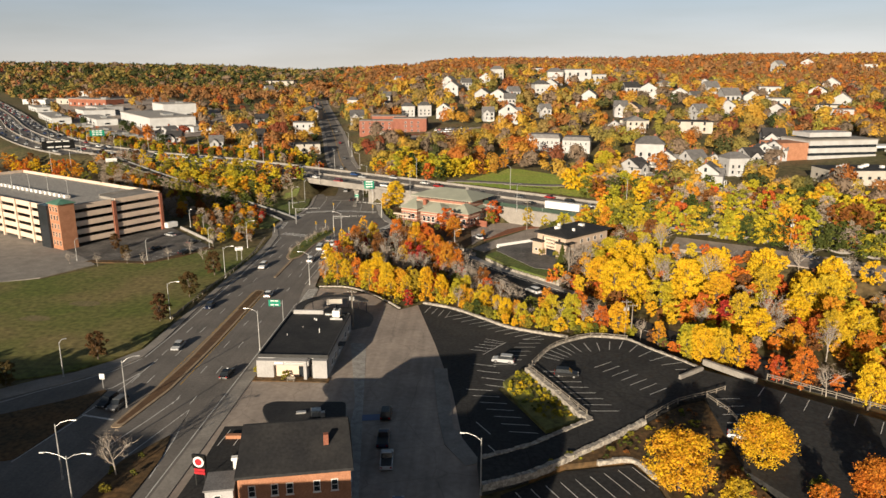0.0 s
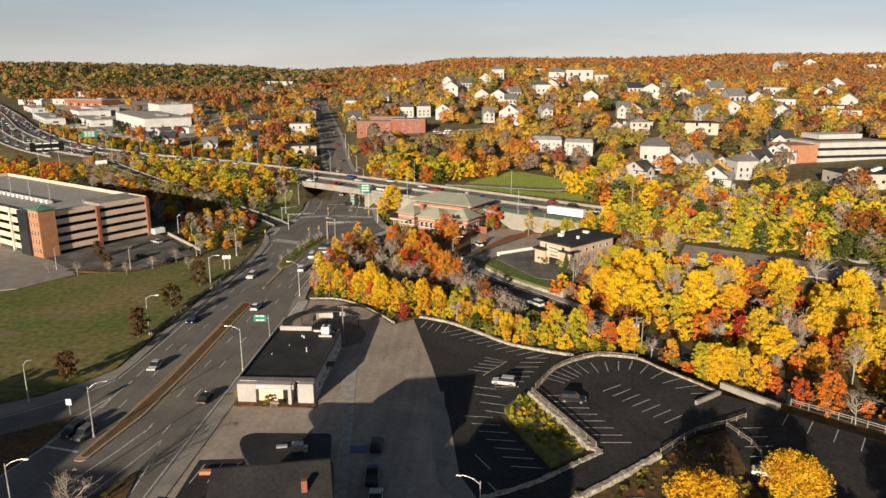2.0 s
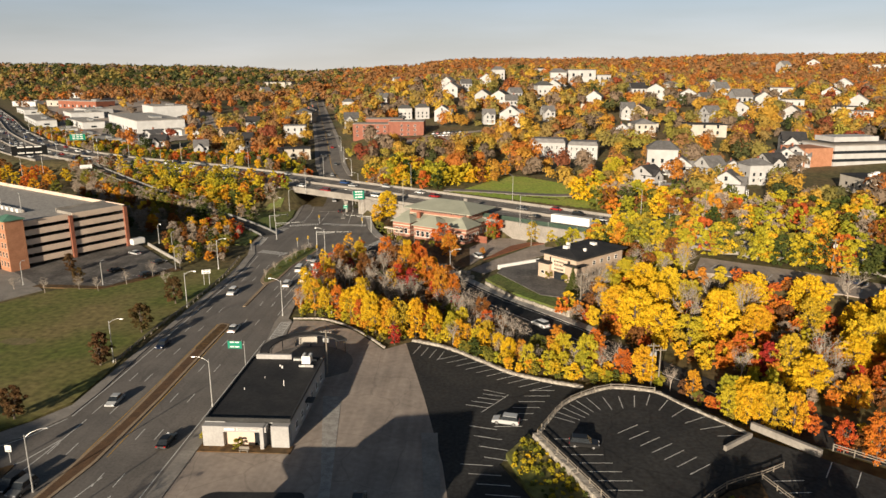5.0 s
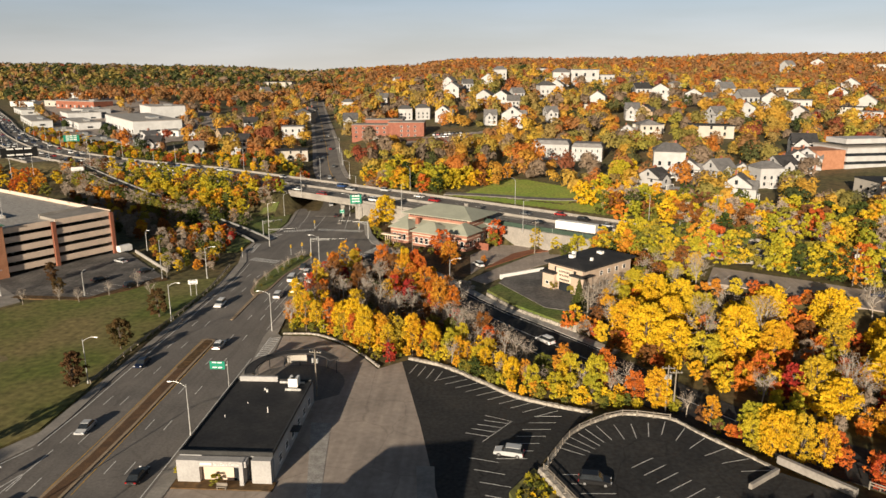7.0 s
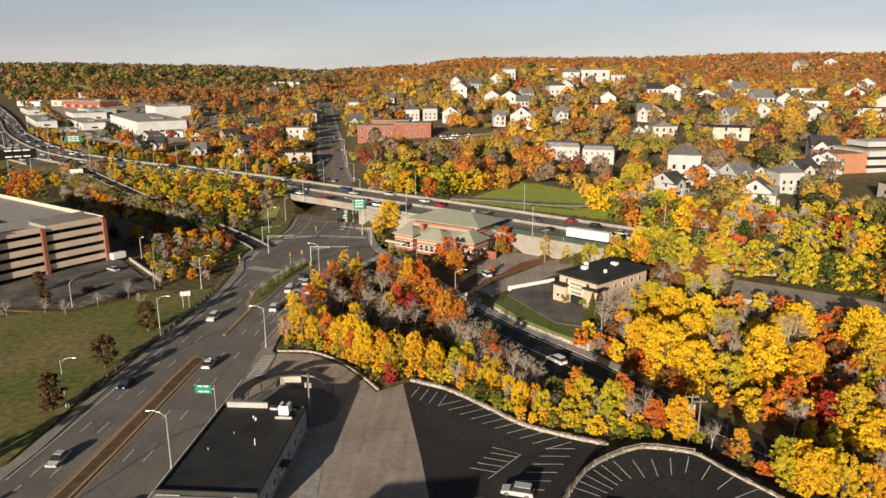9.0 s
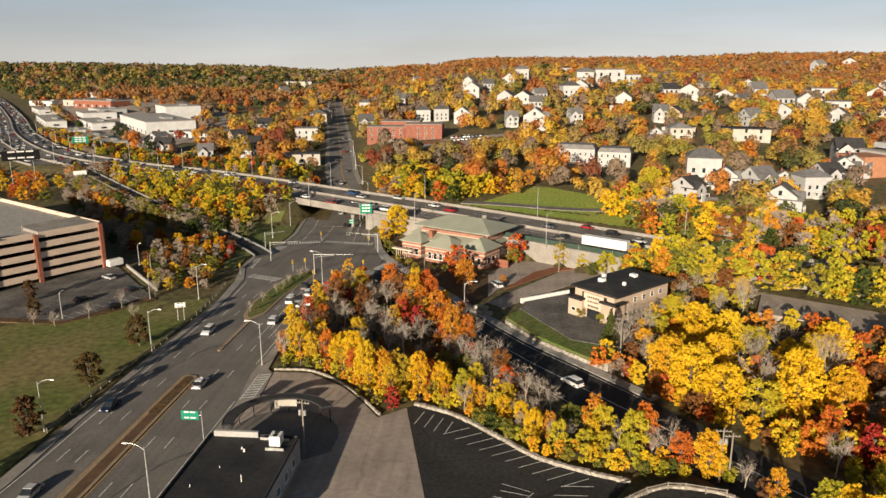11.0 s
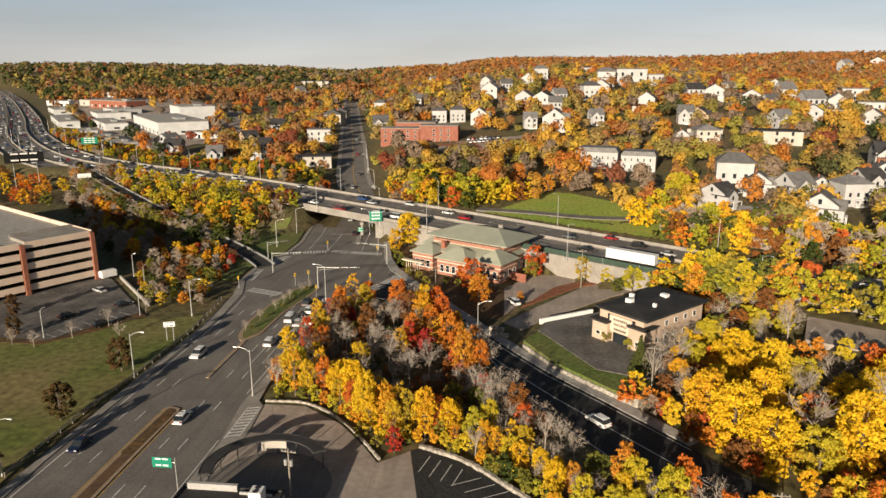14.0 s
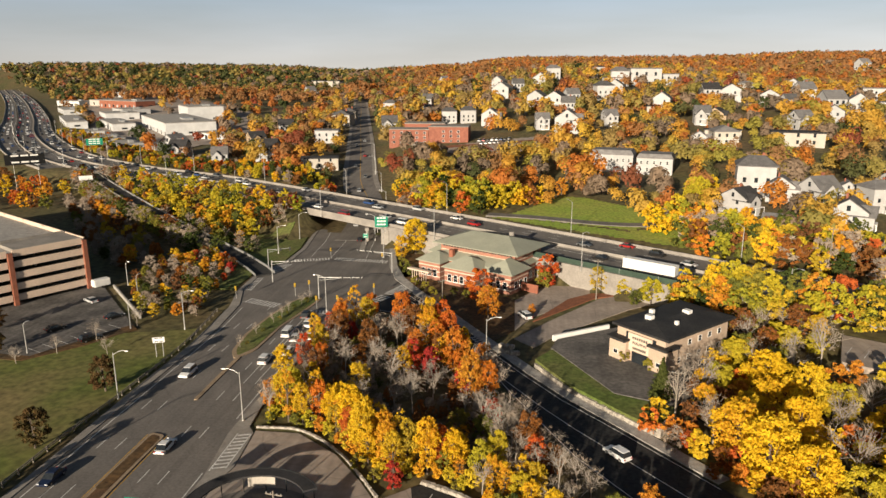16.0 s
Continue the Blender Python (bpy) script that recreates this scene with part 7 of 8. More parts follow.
for _z, _w in ((5.35, 3.6), (3.05, 3.2)):
    _b = bmesh.new()
    for _k in range(7):
        box(_b, 7.2 - _w / 2 + _w * _k / 6, 0.07, _z, 0.34, 0.08, 0.55)
    part("letter_bars", _b, M["steel_dark"], front, "row of dark letters as bars")
_cu = bpy.data.curves.new("lettering", "FONT")
_cu.body, _cu.size, _cu.align_x, _cu.extrude = "BUILDING", 0.85, "CENTER", 0.04
_tx = new("lettering", _cu)
_tx.parent, _tx.matrix_basis = front, pose(7.2, 0.06, 4.25, 90, 0, 0)
_cu.materials.append(M["steel_dark"])
_b = bmesh.new()
box(_b, 7.2, 0.5, 0, 4.2, 0.3, 2.4)
part("entrance", _b, M["glass"], off)
_b = bmesh.new()
box(_b, 2.0, 0.6, 4.6, 5.2, 5.2, 0.5), box(_b, 12.4, 1.6, 5.2, 5.2, 5.2, 0.5)
part("wing_roof", _b, M["roof_black"], off)
for _x, _y, _s in ((4.6, 7.0, (1.7, 1.5, 1.0)), (7.6, 17.5, (1.8, 1.6, 1.0)), (3.0, 10, (1.0, 1.0, 1.3)), (10.5, 9, (0.8, 0.8, 0.9))):
    _b = bmesh.new()
    box(_b, _x, _y, 8.2, *_s)
    part("roof_unit", bevelled(_b, 0.06), M["white"], off)
_w = opening(off, 1.4, 1.3, (13.54, 6, 1.0), 90, M["white"])
for _y in (10, 14, 18, 22):
    for _z in (1.0, 4.4):
        window_copy(_w, (13.54, _y, _z), 90), window_copy(_w, (0.46, _y, _z), -90)
opening(off, 1.3, 1.0, (1.6, -1.05, 1.2), 0, M["white"]), opening(off, 1.3, 1.0, (12.6, -0.25, 1.2), 0, M["white"])
for _x in (4.2, 10.2):
    _p = Vector((18.6, 224.6, 1.6)) + Matrix.Rotation(radians(-46), 3, "Z") @ Vector((_x, -0.7, 0))
    tree("shrub", _p.x, _p.y, 0.9, 1.6, 1.2)
_b = bmesh.new()
box(_b, 13.6, 236.2, 1.0, 15.5, 0.6, 1.3, 33)
tagged(part("retaining_wall", _b, M["white"]), "low white stepped wall beside the office drive", "wall", kind="structure")
_t = thing("boulder_pile", "pile of pale boulders at the drive mouth", "boulders")
for _k in range(7):
    _b = bmesh.new()
    box(_b, -4.0 + 1.1 * (_k % 4) , 226.2 + 0.8 * (_k // 4) - 0.3 * (_k % 4), 0.0 + 0.9 * (_k // 4), 1.2, 1.0, 0.95, 11 * _k)
    part("boulder", bevelled(_b, 0.12), M["stone"], _t)

# tall blocks behind the start of the walk, whose shadows fall across the forecourt
for _x0, _x1, _y0, _y1, _h, _lb in ((-42, -26, 24, 38, 18.6, "low brown brick block behind the forecourt"), (-26, -10.6, 24, 38, 20.6, "brown brick block behind the forecourt"), (-149, -112, 0, 16, 28.8, "long brown brick block beside the cross street"), (-112, -98, 0, 16, 25.3, "brown brick wing beside the cross street"), (-98, -81.6, 0, 16, 21.4, "low brown brick wing beside the cross street")):
    _t = thing("apartment_tower", _lb, "apartment tower", at=((_x0 + _x1) / 2, (_y0 + _y1) / 2, 0))
    _w, _d = _x1 - _x0, _y1 - _y0
    _b = bmesh.new()
    box(_b, 0, 0, -0.2, _w, _d, _h)
    part("wall", _b, M["brick"], _t)
    _b = bmesh.new()
    box(_b, 0, 0, _h - 0.2, _w - 0.4, _d - 0.4, 0.5)
    part("roof", _b, M["roof_black"], _t)

# ---- far woods ----
def far_woods():
    """Broad crowns past counting on the slopes beyond the highway, one mesh for each hue."""
    rng = np.random.default_rng(5)
    # from, to, ground for each tree, leaf sprays, their size, crown radius
    bands = [(300, 560, 105.0, 430, 0.86, (3.4, 7.2)), (560, 1000, 140.0, 210, 1.35, (3.8, 7.6)), (1000, 1700, 240.0, 76, 2.5, (5.0, 8.5)), (1700, 3300, 520.0, 24, 5.2, (6.5, 11.0))]
    hues = ["yellow", "gold", "orange", "rust", "olive", "green", "red", "twig", "lime"]
    town = np.array([0.20, 0.20, 0.06, 0.08, 0.16, 0.05, 0.03, 0.15, 0.14])
    west = np.array([0.10, 0.17, 0.10, 0.17, 0.20, 0.07, 0.03, 0.14, 0.05])
    ridge = np.array([0.02, 0.13, 0.16, 0.55, 0.06, 0.01, 0.01, 0.06, 0.00])
    dusk = np.array([0.00, 0.03, 0.00, 0.16, 0.25, 0.38, 0.01, 0.17, 0.00])
    store = {h: [[], [], [], []] for h in hues}
    for r0, r1, area, n, size, (ra, rb) in bands:
        cnt = int(0.70 * (r1 ** 2 - r0 ** 2) / area)
        r = np.sqrt(rng.uniform(r0 ** 2, r1 ** 2, cnt))
        az = rng.uniform(radians(-45), radians(38), cnt)
        x, y = r * np.sin(az), r * np.cos(az)
        R = ra + (rb - ra) * rng.uniform(0, 1, cnt) ** 1.3
        d = -along(_hw, x, y)[0] * HW_SIDE
        ds = np.abs(along(_st_, x, y)[0])
        ok = (d > 44) & ((ds > 9 + 0.6 * R) | (r > 1000))
        dens = 0.5 + 0.5 * np.sin(x / 47 + 1.3) * np.sin(y / 61 + 0.7)
        ok &= ~((x < -150) & (y < 1050) & (x > -720) & (rng.uniform(0, 1, cnt) > 0.24) & (y > 520) & (x < -205 - 0.12 * (y - 500)))
        ok &= rng.uniform(0, 1, cnt) < np.where(r < 1000, 0.72 + 0.28 * dens, 1.0)
        for bx, by, br in CLEARINGS:
            ok &= (x - bx) ** 2 + (y - by) ** 2 > (br + 0.10 * R) ** 2
        x, y, r, az, R = x[ok], y[ok], r[ok], np.degrees(az[ok]), R[ok]
        z, m = land(x, y), len(x)
        left = smooth01(-az, 8, 14)[:, None]
        away = smooth01(r, 800, 1250)[:, None]
        deep = smooth01(r, 1150, 1550)[:, None] * left
        w = (town * (1 - left) + west * left) * (1 - away) + ridge * away
        w = np.cumsum(w * (1 - deep) + dusk * deep, 1)
        field = 0.5 + 0.25 * np.sin(x / 23 + 0.6) * np.sin(y / 29 + 1.1) + 0.25 * np.sin(x / 57 + y / 71) * np.sin(y / 47 - x / 83)
        pick = 0.8 * rng.uniform(0, 1, m) + 0.2 * np.clip(field, 0, 1)
        kind = (pick[:, None] > w / w[:, -1:]).sum(1).clip(0, 8)
        tall = rng.uniform(0.85, 1.25, m)
        lobes = rng.normal(size=(m, 9, 3))
        lobes /= np.linalg.norm(lobes, axis=2)[:, :, None]
        lobes *= rng.uniform(0.35, 0.68, (m, 9, 1))
        girth = rng.uniform(0.34, 0.52, (m, 9))
        k, row = rng.integers(0, 9, (m, n)), np.arange(m)[:, None]
        e = rng.normal(size=(m, n, 3))
        e /= np.linalg.norm(e, axis=2)[:, :, None]
        e[:, :, 2] = np.where(e[:, :, 2] < -0.35, -e[:, :, 2], e[:, :, 2])
        p = lobes[row, k] + e * (girth[row, k] * rng.uniform(0.72, 1.06, (m, n)))[:, :, None]
        p *= R[:, None, None]
        p[:, :, 2] = (p[:, :, 2] + 1.0 * R[:, None]) * tall[:, None]
        p += np.stack([x, y, z], 1)[:, None, :]
        p[:, :, 2] = np.maximum(p[:, :, 2], z[:, None] + 0.6)
        nr = e + 0.5 * lobes[row, k] + rng.normal(size=(m, n, 3)) * 0.30 + np.array([0, 0, 0.2])
        sz = np.repeat((R / (0.5 * (ra + rb)))[:, None], n, 1) * size * rng.uniform(0.6, 1.3, (m, n))
        tone = np.repeat((rng.uniform(-0.32, 0.32, m) * (1 - 0.6 * away[:, 0]))[:, None], n, 1)
        for i, h in enumerate(hues):
            q = kind == i
            for box_, val in zip(store[h], (p[q].reshape(-1, 3), nr[q].reshape(-1, 3), sz[q].ravel(), tone[q].ravel())):
                box_.append(val)
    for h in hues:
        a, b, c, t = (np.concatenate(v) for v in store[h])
        # the far_ leaf materials carry the haze of distance in their colour
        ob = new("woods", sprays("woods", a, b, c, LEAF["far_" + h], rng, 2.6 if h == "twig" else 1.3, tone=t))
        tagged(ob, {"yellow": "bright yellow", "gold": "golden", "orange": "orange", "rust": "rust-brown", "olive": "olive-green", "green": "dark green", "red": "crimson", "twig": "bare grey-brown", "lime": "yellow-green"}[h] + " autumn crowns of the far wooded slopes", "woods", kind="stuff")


far_woods()

# ---- street furniture ----
LAMPS = {}


def street_lamp(x, y, turn, z=0.13, h=9.2, arm=2.4, double=False):
    """Galvanised pole with a curved arm along local +x."""
    key = (h, arm, double)
    m = pose(x, y, z, 0, 0, turn)
    if key in LAMPS:
        t = LAMPS[key]
        keep = t.matrix_basis.copy()
        t.matrix_basis = Matrix.Identity(4)
        c = copy_thing(t, m)
        t.matrix_basis = keep
        return c
    t = thing("street_lamp", "galvanised street lamp with a curved arm", "street lamp", "street lamps")
    b = bmesh.new()
    tube(b, (0, 0, 0), (0, 0, 0.5), 0.2, 0.17, 10), tube(b, (0, 0, 0.5), (0, 0, h), 0.13, 0.075, 10)
    part("pole", b, M["galv"], t)
    for s in (1, -1) if double else (1,):
        b = bmesh.new()
        p = [(0, h - 0.5), (0.35 * arm, h + 0.15), (0.75 * arm, h + 0.45), (arm, h + 0.5)]
        for (a, c), (d, e) in zip(p, p[1:]):
            tube(b, (s * a, 0, c), (s * d, 0, e), 0.055, 0.05, 8)
        a_ob = part("arm", b, M["galv"], t)
        b = bmesh.new()
        box(b, s * (arm + 0.35), 0, h + 0.38, 0.85, 0.32, 0.18, 0, 0.7)
        part("luminaire", bevelled(b, 0.04), M["galv"], a_ob)
    t.matrix_basis = m
    LAMPS[key] = t
    return t


for _x, _y, _t in ((-73.8, 195.6, 0), (-75.0, 160.2, 0), (-78.5, 231, 0), (-47.4, 190.3, 180), (-47.0, 141.6, 180), (-63.2, 114.1, 25), (-61.6, 90.9, 10), (-48.9, 247.1, 180), (-80.9, 301.0, 0), (-7.0, 221.6, 0), (1.1, 90.0, 170), (-45.2, 300, 200), (-80.5, 322, 10)):
    street_lamp(_x, _y, _t)
street_lamp(-82.2, 126.3, 40, h=7.4, arm=0.7), street_lamp(-56, 84, 0, h=8.2, arm=3.0, double=True)
for _x, _y, _t in ((-105.6, 213.5, 60), (-91.5, 230, 60), (-101, 250, 60), (-128, 212, 60), (-150, 200, 60), (-111, 262, 0)):
    street_lamp(_x, _y, _t, h=6.6, arm=0.6)
_off_n, _off_f = offset_line(HIGHWAY, 15.6), offset_line(HIGHWAY, -15.6)
for _i in range(0, len(HIGHWAY)):
    _q = HIGHWAY[_i]
    if -430 < _q.x < 90 and _i % 5 == 0:
        street_lamp(*_off_n[_i], -60, z=_q.z - (0.0 if _q.x < -85 else 1.2), h=11.0, arm=2.4)
    if -430 < _q.x < 90 and _i % 5 == 2:
        street_lamp(*_off_f[_i], 120, z=_q.z - 0.1, h=11.0, arm=2.4)
for _i in range(2, 20, 4):
    _q = STREET[_i]
    street_lamp(_q.x + 8.2, _q.y, 180, z=_q.z, h=9.2, arm=2.4)


def mast_signal(x, y, turn, length, heads):
    t = thing("traffic_signal", "mast-arm traffic signal with yellow-backed heads", "traffic signal", "traffic signals", at=(x, y, 0.1), turn=turn)
    b = bmesh.new()
    tube(b, (0, 0, 0), (0, 0, 6.4), 0.17, 0.12, 10)
    part("pole", b, M["galv"], t)
    b = bmesh.new()
    tube(b, (0, 0, 6.0), (length, 0, 6.3), 0.1, 0.06, 8), tube(b, (0, 0, 5.2), (length * 0.5, 0, 5.9), 0.05, 0.05, 6)
    a = part("mast_arm", b, M["galv"], t)
    for k in range(heads):
        b = bmesh.new()
        box(b, length * (0.55 + 0.4 * k / max(1, heads - 1)), 0, 5.5, 0.36, 0.34, 1.05)
        part("signal_head", bevelled(b, 0.04), M["steel_dark"], a)
def post_signal(x, y, turn=0):
    t = thing("pedestrian_signal", "yellow signal head on a short pole", "traffic signal", "post signals", at=(x, y, 0.1), turn=turn)
    part("pole", tube(bmesh.new(), (0, 0, 0), (0, 0, 3.1), 0.06, 0.06, 8), M["galv"], t)
    b = bmesh.new()
    box(b, 0, 0, 2.4, 0.5, 0.4, 1.1)
    h = part("signal_head", bevelled(b, 0.05), M["signal_yellow"], t)
    b = bmesh.new()
    for k in range(3):
        tube(b, (0, -0.2, 2.6 + 0.34 * k), (0, -0.3, 2.6 + 0.34 * k), 0.11, 0.11, 8)
    part("lens_hood", b, M["steel_dark"], h)
mast_signal(-71.5, 270.2, 8, 9.5, 2), mast_signal(-53.8, 256.9, 0, 12.0, 3), mast_signal(-39.2, 283.5, 172, 11.0, 3), mast_signal(-77.5, 283, 20, 7.0, 2)
for _x, _y in ((-61.0, 259.0), (-58.0, 262.0), (-39.8, 261.2), (-62.0, 297.4), (-75.8, 254.5), (-44.2, 293.0), (-52.0, 249), (-46.8, 250)):
    post_signal(_x, _y, _pick.uniform(-30, 30))


def panel_sign(x, y, z, w, h, turn, material, post, label, rows=2, name="road_sign", arm=0.0, bars="white"):
    """A sheet sign on one or two posts; unread writing as bars."""
    t = thing(name, label, "sign", at=(x, y, 0.0), turn=turn)
    for k in ((0,) if arm or w < 2 else (-w * 0.3, w * 0.3)):
        part("post", tube(bmesh.new(), (k, 0.12, post), (k, 0.12, z + h), 0.1, 0.08, 8), M["galv"], t)
    if arm:
        part("bracket", tube(bmesh.new(), (0, 0.12, z + h * 0.5), (arm * 1.4, 0.12, z + h * 0.5), 0.06, 0.06, 8), M["galv"], t)
    b = bmesh.new()
    box(b, arm, 0, z, w, 0.08, h)
    p = part("panel", b, M[material], t)
    for k in range(rows):
        b = bmesh.new()
        n = 3 if w > 3 else 2
        for j in range(n):
            box(b, arm - w * 0.36 + w * 0.72 * (j + 0.5) / n, -0.06, z + h * (0.2 + 0.62 * k / max(1, rows - 1)) - 0.05, w * 0.72 / n * 0.8, 0.04, h * 0.14)
        part("lettering", b, M[bars], p, "pale writing as bars")
    return t


panel_sign(-46.3, 158.2, 4.6, 2.9, 1.6, 0, "sign_green", 0.1, "green overhead direction sign on a road-side post", arm=-1.9)
panel_sign(-48.9, 314.6, 7.0, 4.4, 3.6, 12, "sign_green", 5.0, "large green direction sign on the bridge parapet", rows=3)
panel_sign(-55.0, 316.5, 2.6, 1.8, 1.5, 0, "sign_green", 0.1, "small green sign beside the bridge pier")
panel_sign(-76.0, 215.0, 3.4, 2.4, 1.2, 20, "white", 0.1, "white twin-panel sign on black posts beside the road", bars="steel_dark")
panel_sign(-241, 396, 14.8, 17.0, 5.0, 38, "sign_black", 2.0, "large black electronic message board with pale letters", rows=2, name="message_board")
panel_sign(-286, 521, 10.5, 10.0, 4.4, 30, "sign_green", 4.0, "green highway direction sign on a gantry", rows=3)
panel_sign(-212, 398, 7.5, 6.0, 2.0, 35, "white", 3.0, "back of a pale highway sign", rows=1, bars="galv")
panel_sign(-71.6, 121.6, 2.0, 1.0, 1.1, 0, "white", 0.1, "small white road sign on a steel post", rows=1, bars="galv")
# black roadside sign with a red emblem
_t = thing("shop_sign", "black pylon sign with a red round emblem", "sign", at=(-40.3, 90.6, 0.02), turn=-8)
for _k in (-0.75, 0.75):
    part("post", tube(bmesh.new(), (_k, 0, 0), (_k, 0, 5.0), 0.09, 0.09, 8), M["steel_dark"], _t)
_b = bmesh.new()
box(_b, 0, 0, 2.9, 2.1, 0.4, 2.2)
_p = part("cabinet", bevelled(_b, 0.04), M["sign_black"], _t)
_b = bmesh.new()
tube(_b, (0, -0.22, 4.0), (0, -0.26, 4.0), 0.86, 0.86, 20)
part("emblem_ring", _b, M["white"], _p)
_b = bmesh.new()
tube(_b, (0, -0.27, 4.0), (0, -0.3, 4.0), 0.55, 0.55, 16)
part("emblem", _b, M["sign_red"], _p)
for _k in range(2):
    _b = bmesh.new()
    box(_b, 0, 0, 1.9 + 0.5 * _k, 1.7, 0.3, 0.42)
    part("letter_board", _b, M["sign_red"], _t)


def utility_pole(x, y, h, turn, z=0.0, boxes=True):
    t = thing("utility_pole", "weathered timber utility pole with crossarm", "utility pole", "utility poles", at=(x, y, z), turn=turn)
    part("pole", tube(bmesh.new(), (0, 0, -0.3), (0, 0, h), 0.17, 0.11, 9), M["wood_rail"], t)
    b = bmesh.new()
    box(b, 0, 0.14, h - 0.7, 2.3, 0.12, 0.14)
    a = part("crossarm", b, M["wood_rail"], t)
    for k in (-1, -0.45, 0.45, 1):
        part("insulator", tube(bmesh.new(), (k, 0.14, h - 0.56), (k, 0.14, h - 0.36), 0.06, 0.04, 6), M["galv"], a)
    if boxes:
        for k in (-0.42, 0.42):
            part("transformer", tube(bmesh.new(), (k, -0.1, h - 2.6), (k, -0.1, h - 1.7), 0.24, 0.24, 10), M["galv"], t)
for _x, _y, _h, _b3 in ((-29.2, 157.2, 9.4, True), (19.4, 265.6, 11, False), (27.0, 198.5, 10, False), (82, 279, 12, False), (66.5, 244.6, 10, False), (96, 214, 10, True), (34.5, 154.2, 9, True), (36.0, 154.6, 8, False), (-20.2, 253, 8, False)):
    utility_pole(_x, _y, _h, _pick.uniform(-20, 40), gz(_x, _y), _b3)

# ---- walls, kerbs and rails of the car parks ----
def stone_wall(pts, w, z0, z1, label):
    """A rubble wall: separate rough blocks along a line, two courses."""
    line = fine_line([(x, y, 0) for x, y in pts], 1.1)
    t = thing("stone_wall", label, "wall", kind="structure")
    core = bmesh.new()
    band(core, line, -w * 0.36, w * 0.36, z0, z1 - 0.08)
    part("core", core, M["stone"], t)
    rng = random.Random(len(pts) * 7 + int(pts[0][0]))
    protos = []
    for k in range(5):
        b = bmesh.new()
        box(b, 0, 0, 0, 1.0, 1.0, 1.0, 0, rng.uniform(0.82, 0.95))
        for v in b.verts:
            v.co += Vector((rng.uniform(-0.09, 0.09), rng.uniform(-0.09, 0.09), rng.uniform(-0.06, 0.06)))
        me = bpy.data.meshes.new("stone")
        b.to_mesh(me)
        b.free()
        me.materials.append(M["stone"])
        protos.append(me)
    for c in range(2 if z1 - z0 > 1.0 else 1):
        for a, d in zip(line, line[1:]):
            m = (a + d) / 2
            o = new("stone", rng.choice(protos))
            o.parent = t
            h = (z1 - z0) / (2 if z1 - z0 > 1.0 else 1)
            o.matrix_basis = pose(m.x, m.y, z0 + c * h, 0, 0, math.degrees(math.atan2(d.y - a.y, d.x - a.x)) + rng.uniform(-5, 5)) @ Matrix.Diagonal(((d - a).length * rng.uniform(0.88, 1.02), w * rng.uniform(0.85, 1.15), h * rng.uniform(0.9, 1.08), 1))
    return t
stone_wall([(10.6, 132.2), (15.8, 120.4), (18.8, 113.0), (20.2, 111.2)], 1.2, 0.2, 1.75, "pale rubble retaining wall beside the raised car park")
stone_wall([(1.2, 97.8), (8.4, 101.7), (13.2, 105.5), (20.2, 111.2)], 0.9, 0.0, 1.7, "pale rubble wall along the ramp")
stone_wall([(1.2, 90.4), (8.2, 93.8), (14.3, 98.4), (22.3, 105.0), (29.2, 111.0)], 0.9, 0.6, 1.8, "pale rubble kerb wall below the ramp")
stone_wall([(-13.6, 175.4), (-6.0, 171.6), (1.5, 164.8), (8.2, 158.5), (15.8, 154.9), (21.4, 152.9)], 0.7, 0.0, 0.55, "low pale stone kerb along the car park")
stone_wall([(-44.2, 188.4), (-36.3, 188.2), (-28.3, 182.4), (-22.8, 175.6), (-19.4, 170.8)], 0.4, 0.0, 0.4, "low stone kerb under the trees")
stone_wall([(11.4, 132.6), (15.7, 141.8), (19.8, 146.2), (25.9, 149.9), (33.8, 148.6), (37.6, 143.5), (42.1, 138.0), (45.8, 133.1)], 0.6, 0.9, 1.85, "curved pale stone parapet round the raised car park")
stone_wall([(19.2, 98.6), (24.9, 99.7), (27.3, 95.0)], 0.6, 0.3, 1.0, "pale stone kerb of the small car park")
stone_wall([(3.2, 219.6), (9.6, 208.8), (18.6, 198.4), (23.4, 193.4)], 0.6, 0.0, 0.9, "low stone wall below the office lawn")
stone_wall([(23.4, 193.2), (26.8, 197.8)], 0.8, 0.0, 1.9, "short pale stone end wall")


def post_rail(pts, z, h, label, step=2.6, material="wood_rail", rails=2):
    line = fine_line([(x, y, z) for x, y in pts], step)
    t = thing("railing", label, "railing", "car park railings")
    for k in range(rails):
        part("rail", band(bmesh.new(), line, -0.05, 0.05, h - 0.16 - 0.4 * k, h - 0.02 - 0.4 * k), M[material], t)
    for q in line:
        b = bmesh.new()
        box(b, q.x, q.y, z - 0.3, 0.16, 0.16, h + 0.35)
        part("post", b, M[material], t)
post_rail([(10.9, 131.6), (15.9, 120.6), (19.6, 112.4)], 1.7, 0.9, "weathered timber rail on the stone wall")
post_rail([(11.7, 133.4), (15.9, 141.6), (19.9, 145.8), (25.9, 149.4), (33.7, 148.2)], 1.8, 0.85, "weathered timber rail round the raised car park")
post_rail([(57, 129.5), (63, 124.6), (80, 110.4), (100, 93)], UP, 1.0, "weathered timber guard rail beside the trees")
post_rail([(29.4, 111.2), (36.8, 118.2), (42.8, 121.2), (47, 123.8)], UP, 0.9, "weathered timber rail along the ramp")
post_rail([(42.6, 120.4), (45.0, 112), (41.6, 103)], UP, 0.9, "weathered timber rail above the bank")
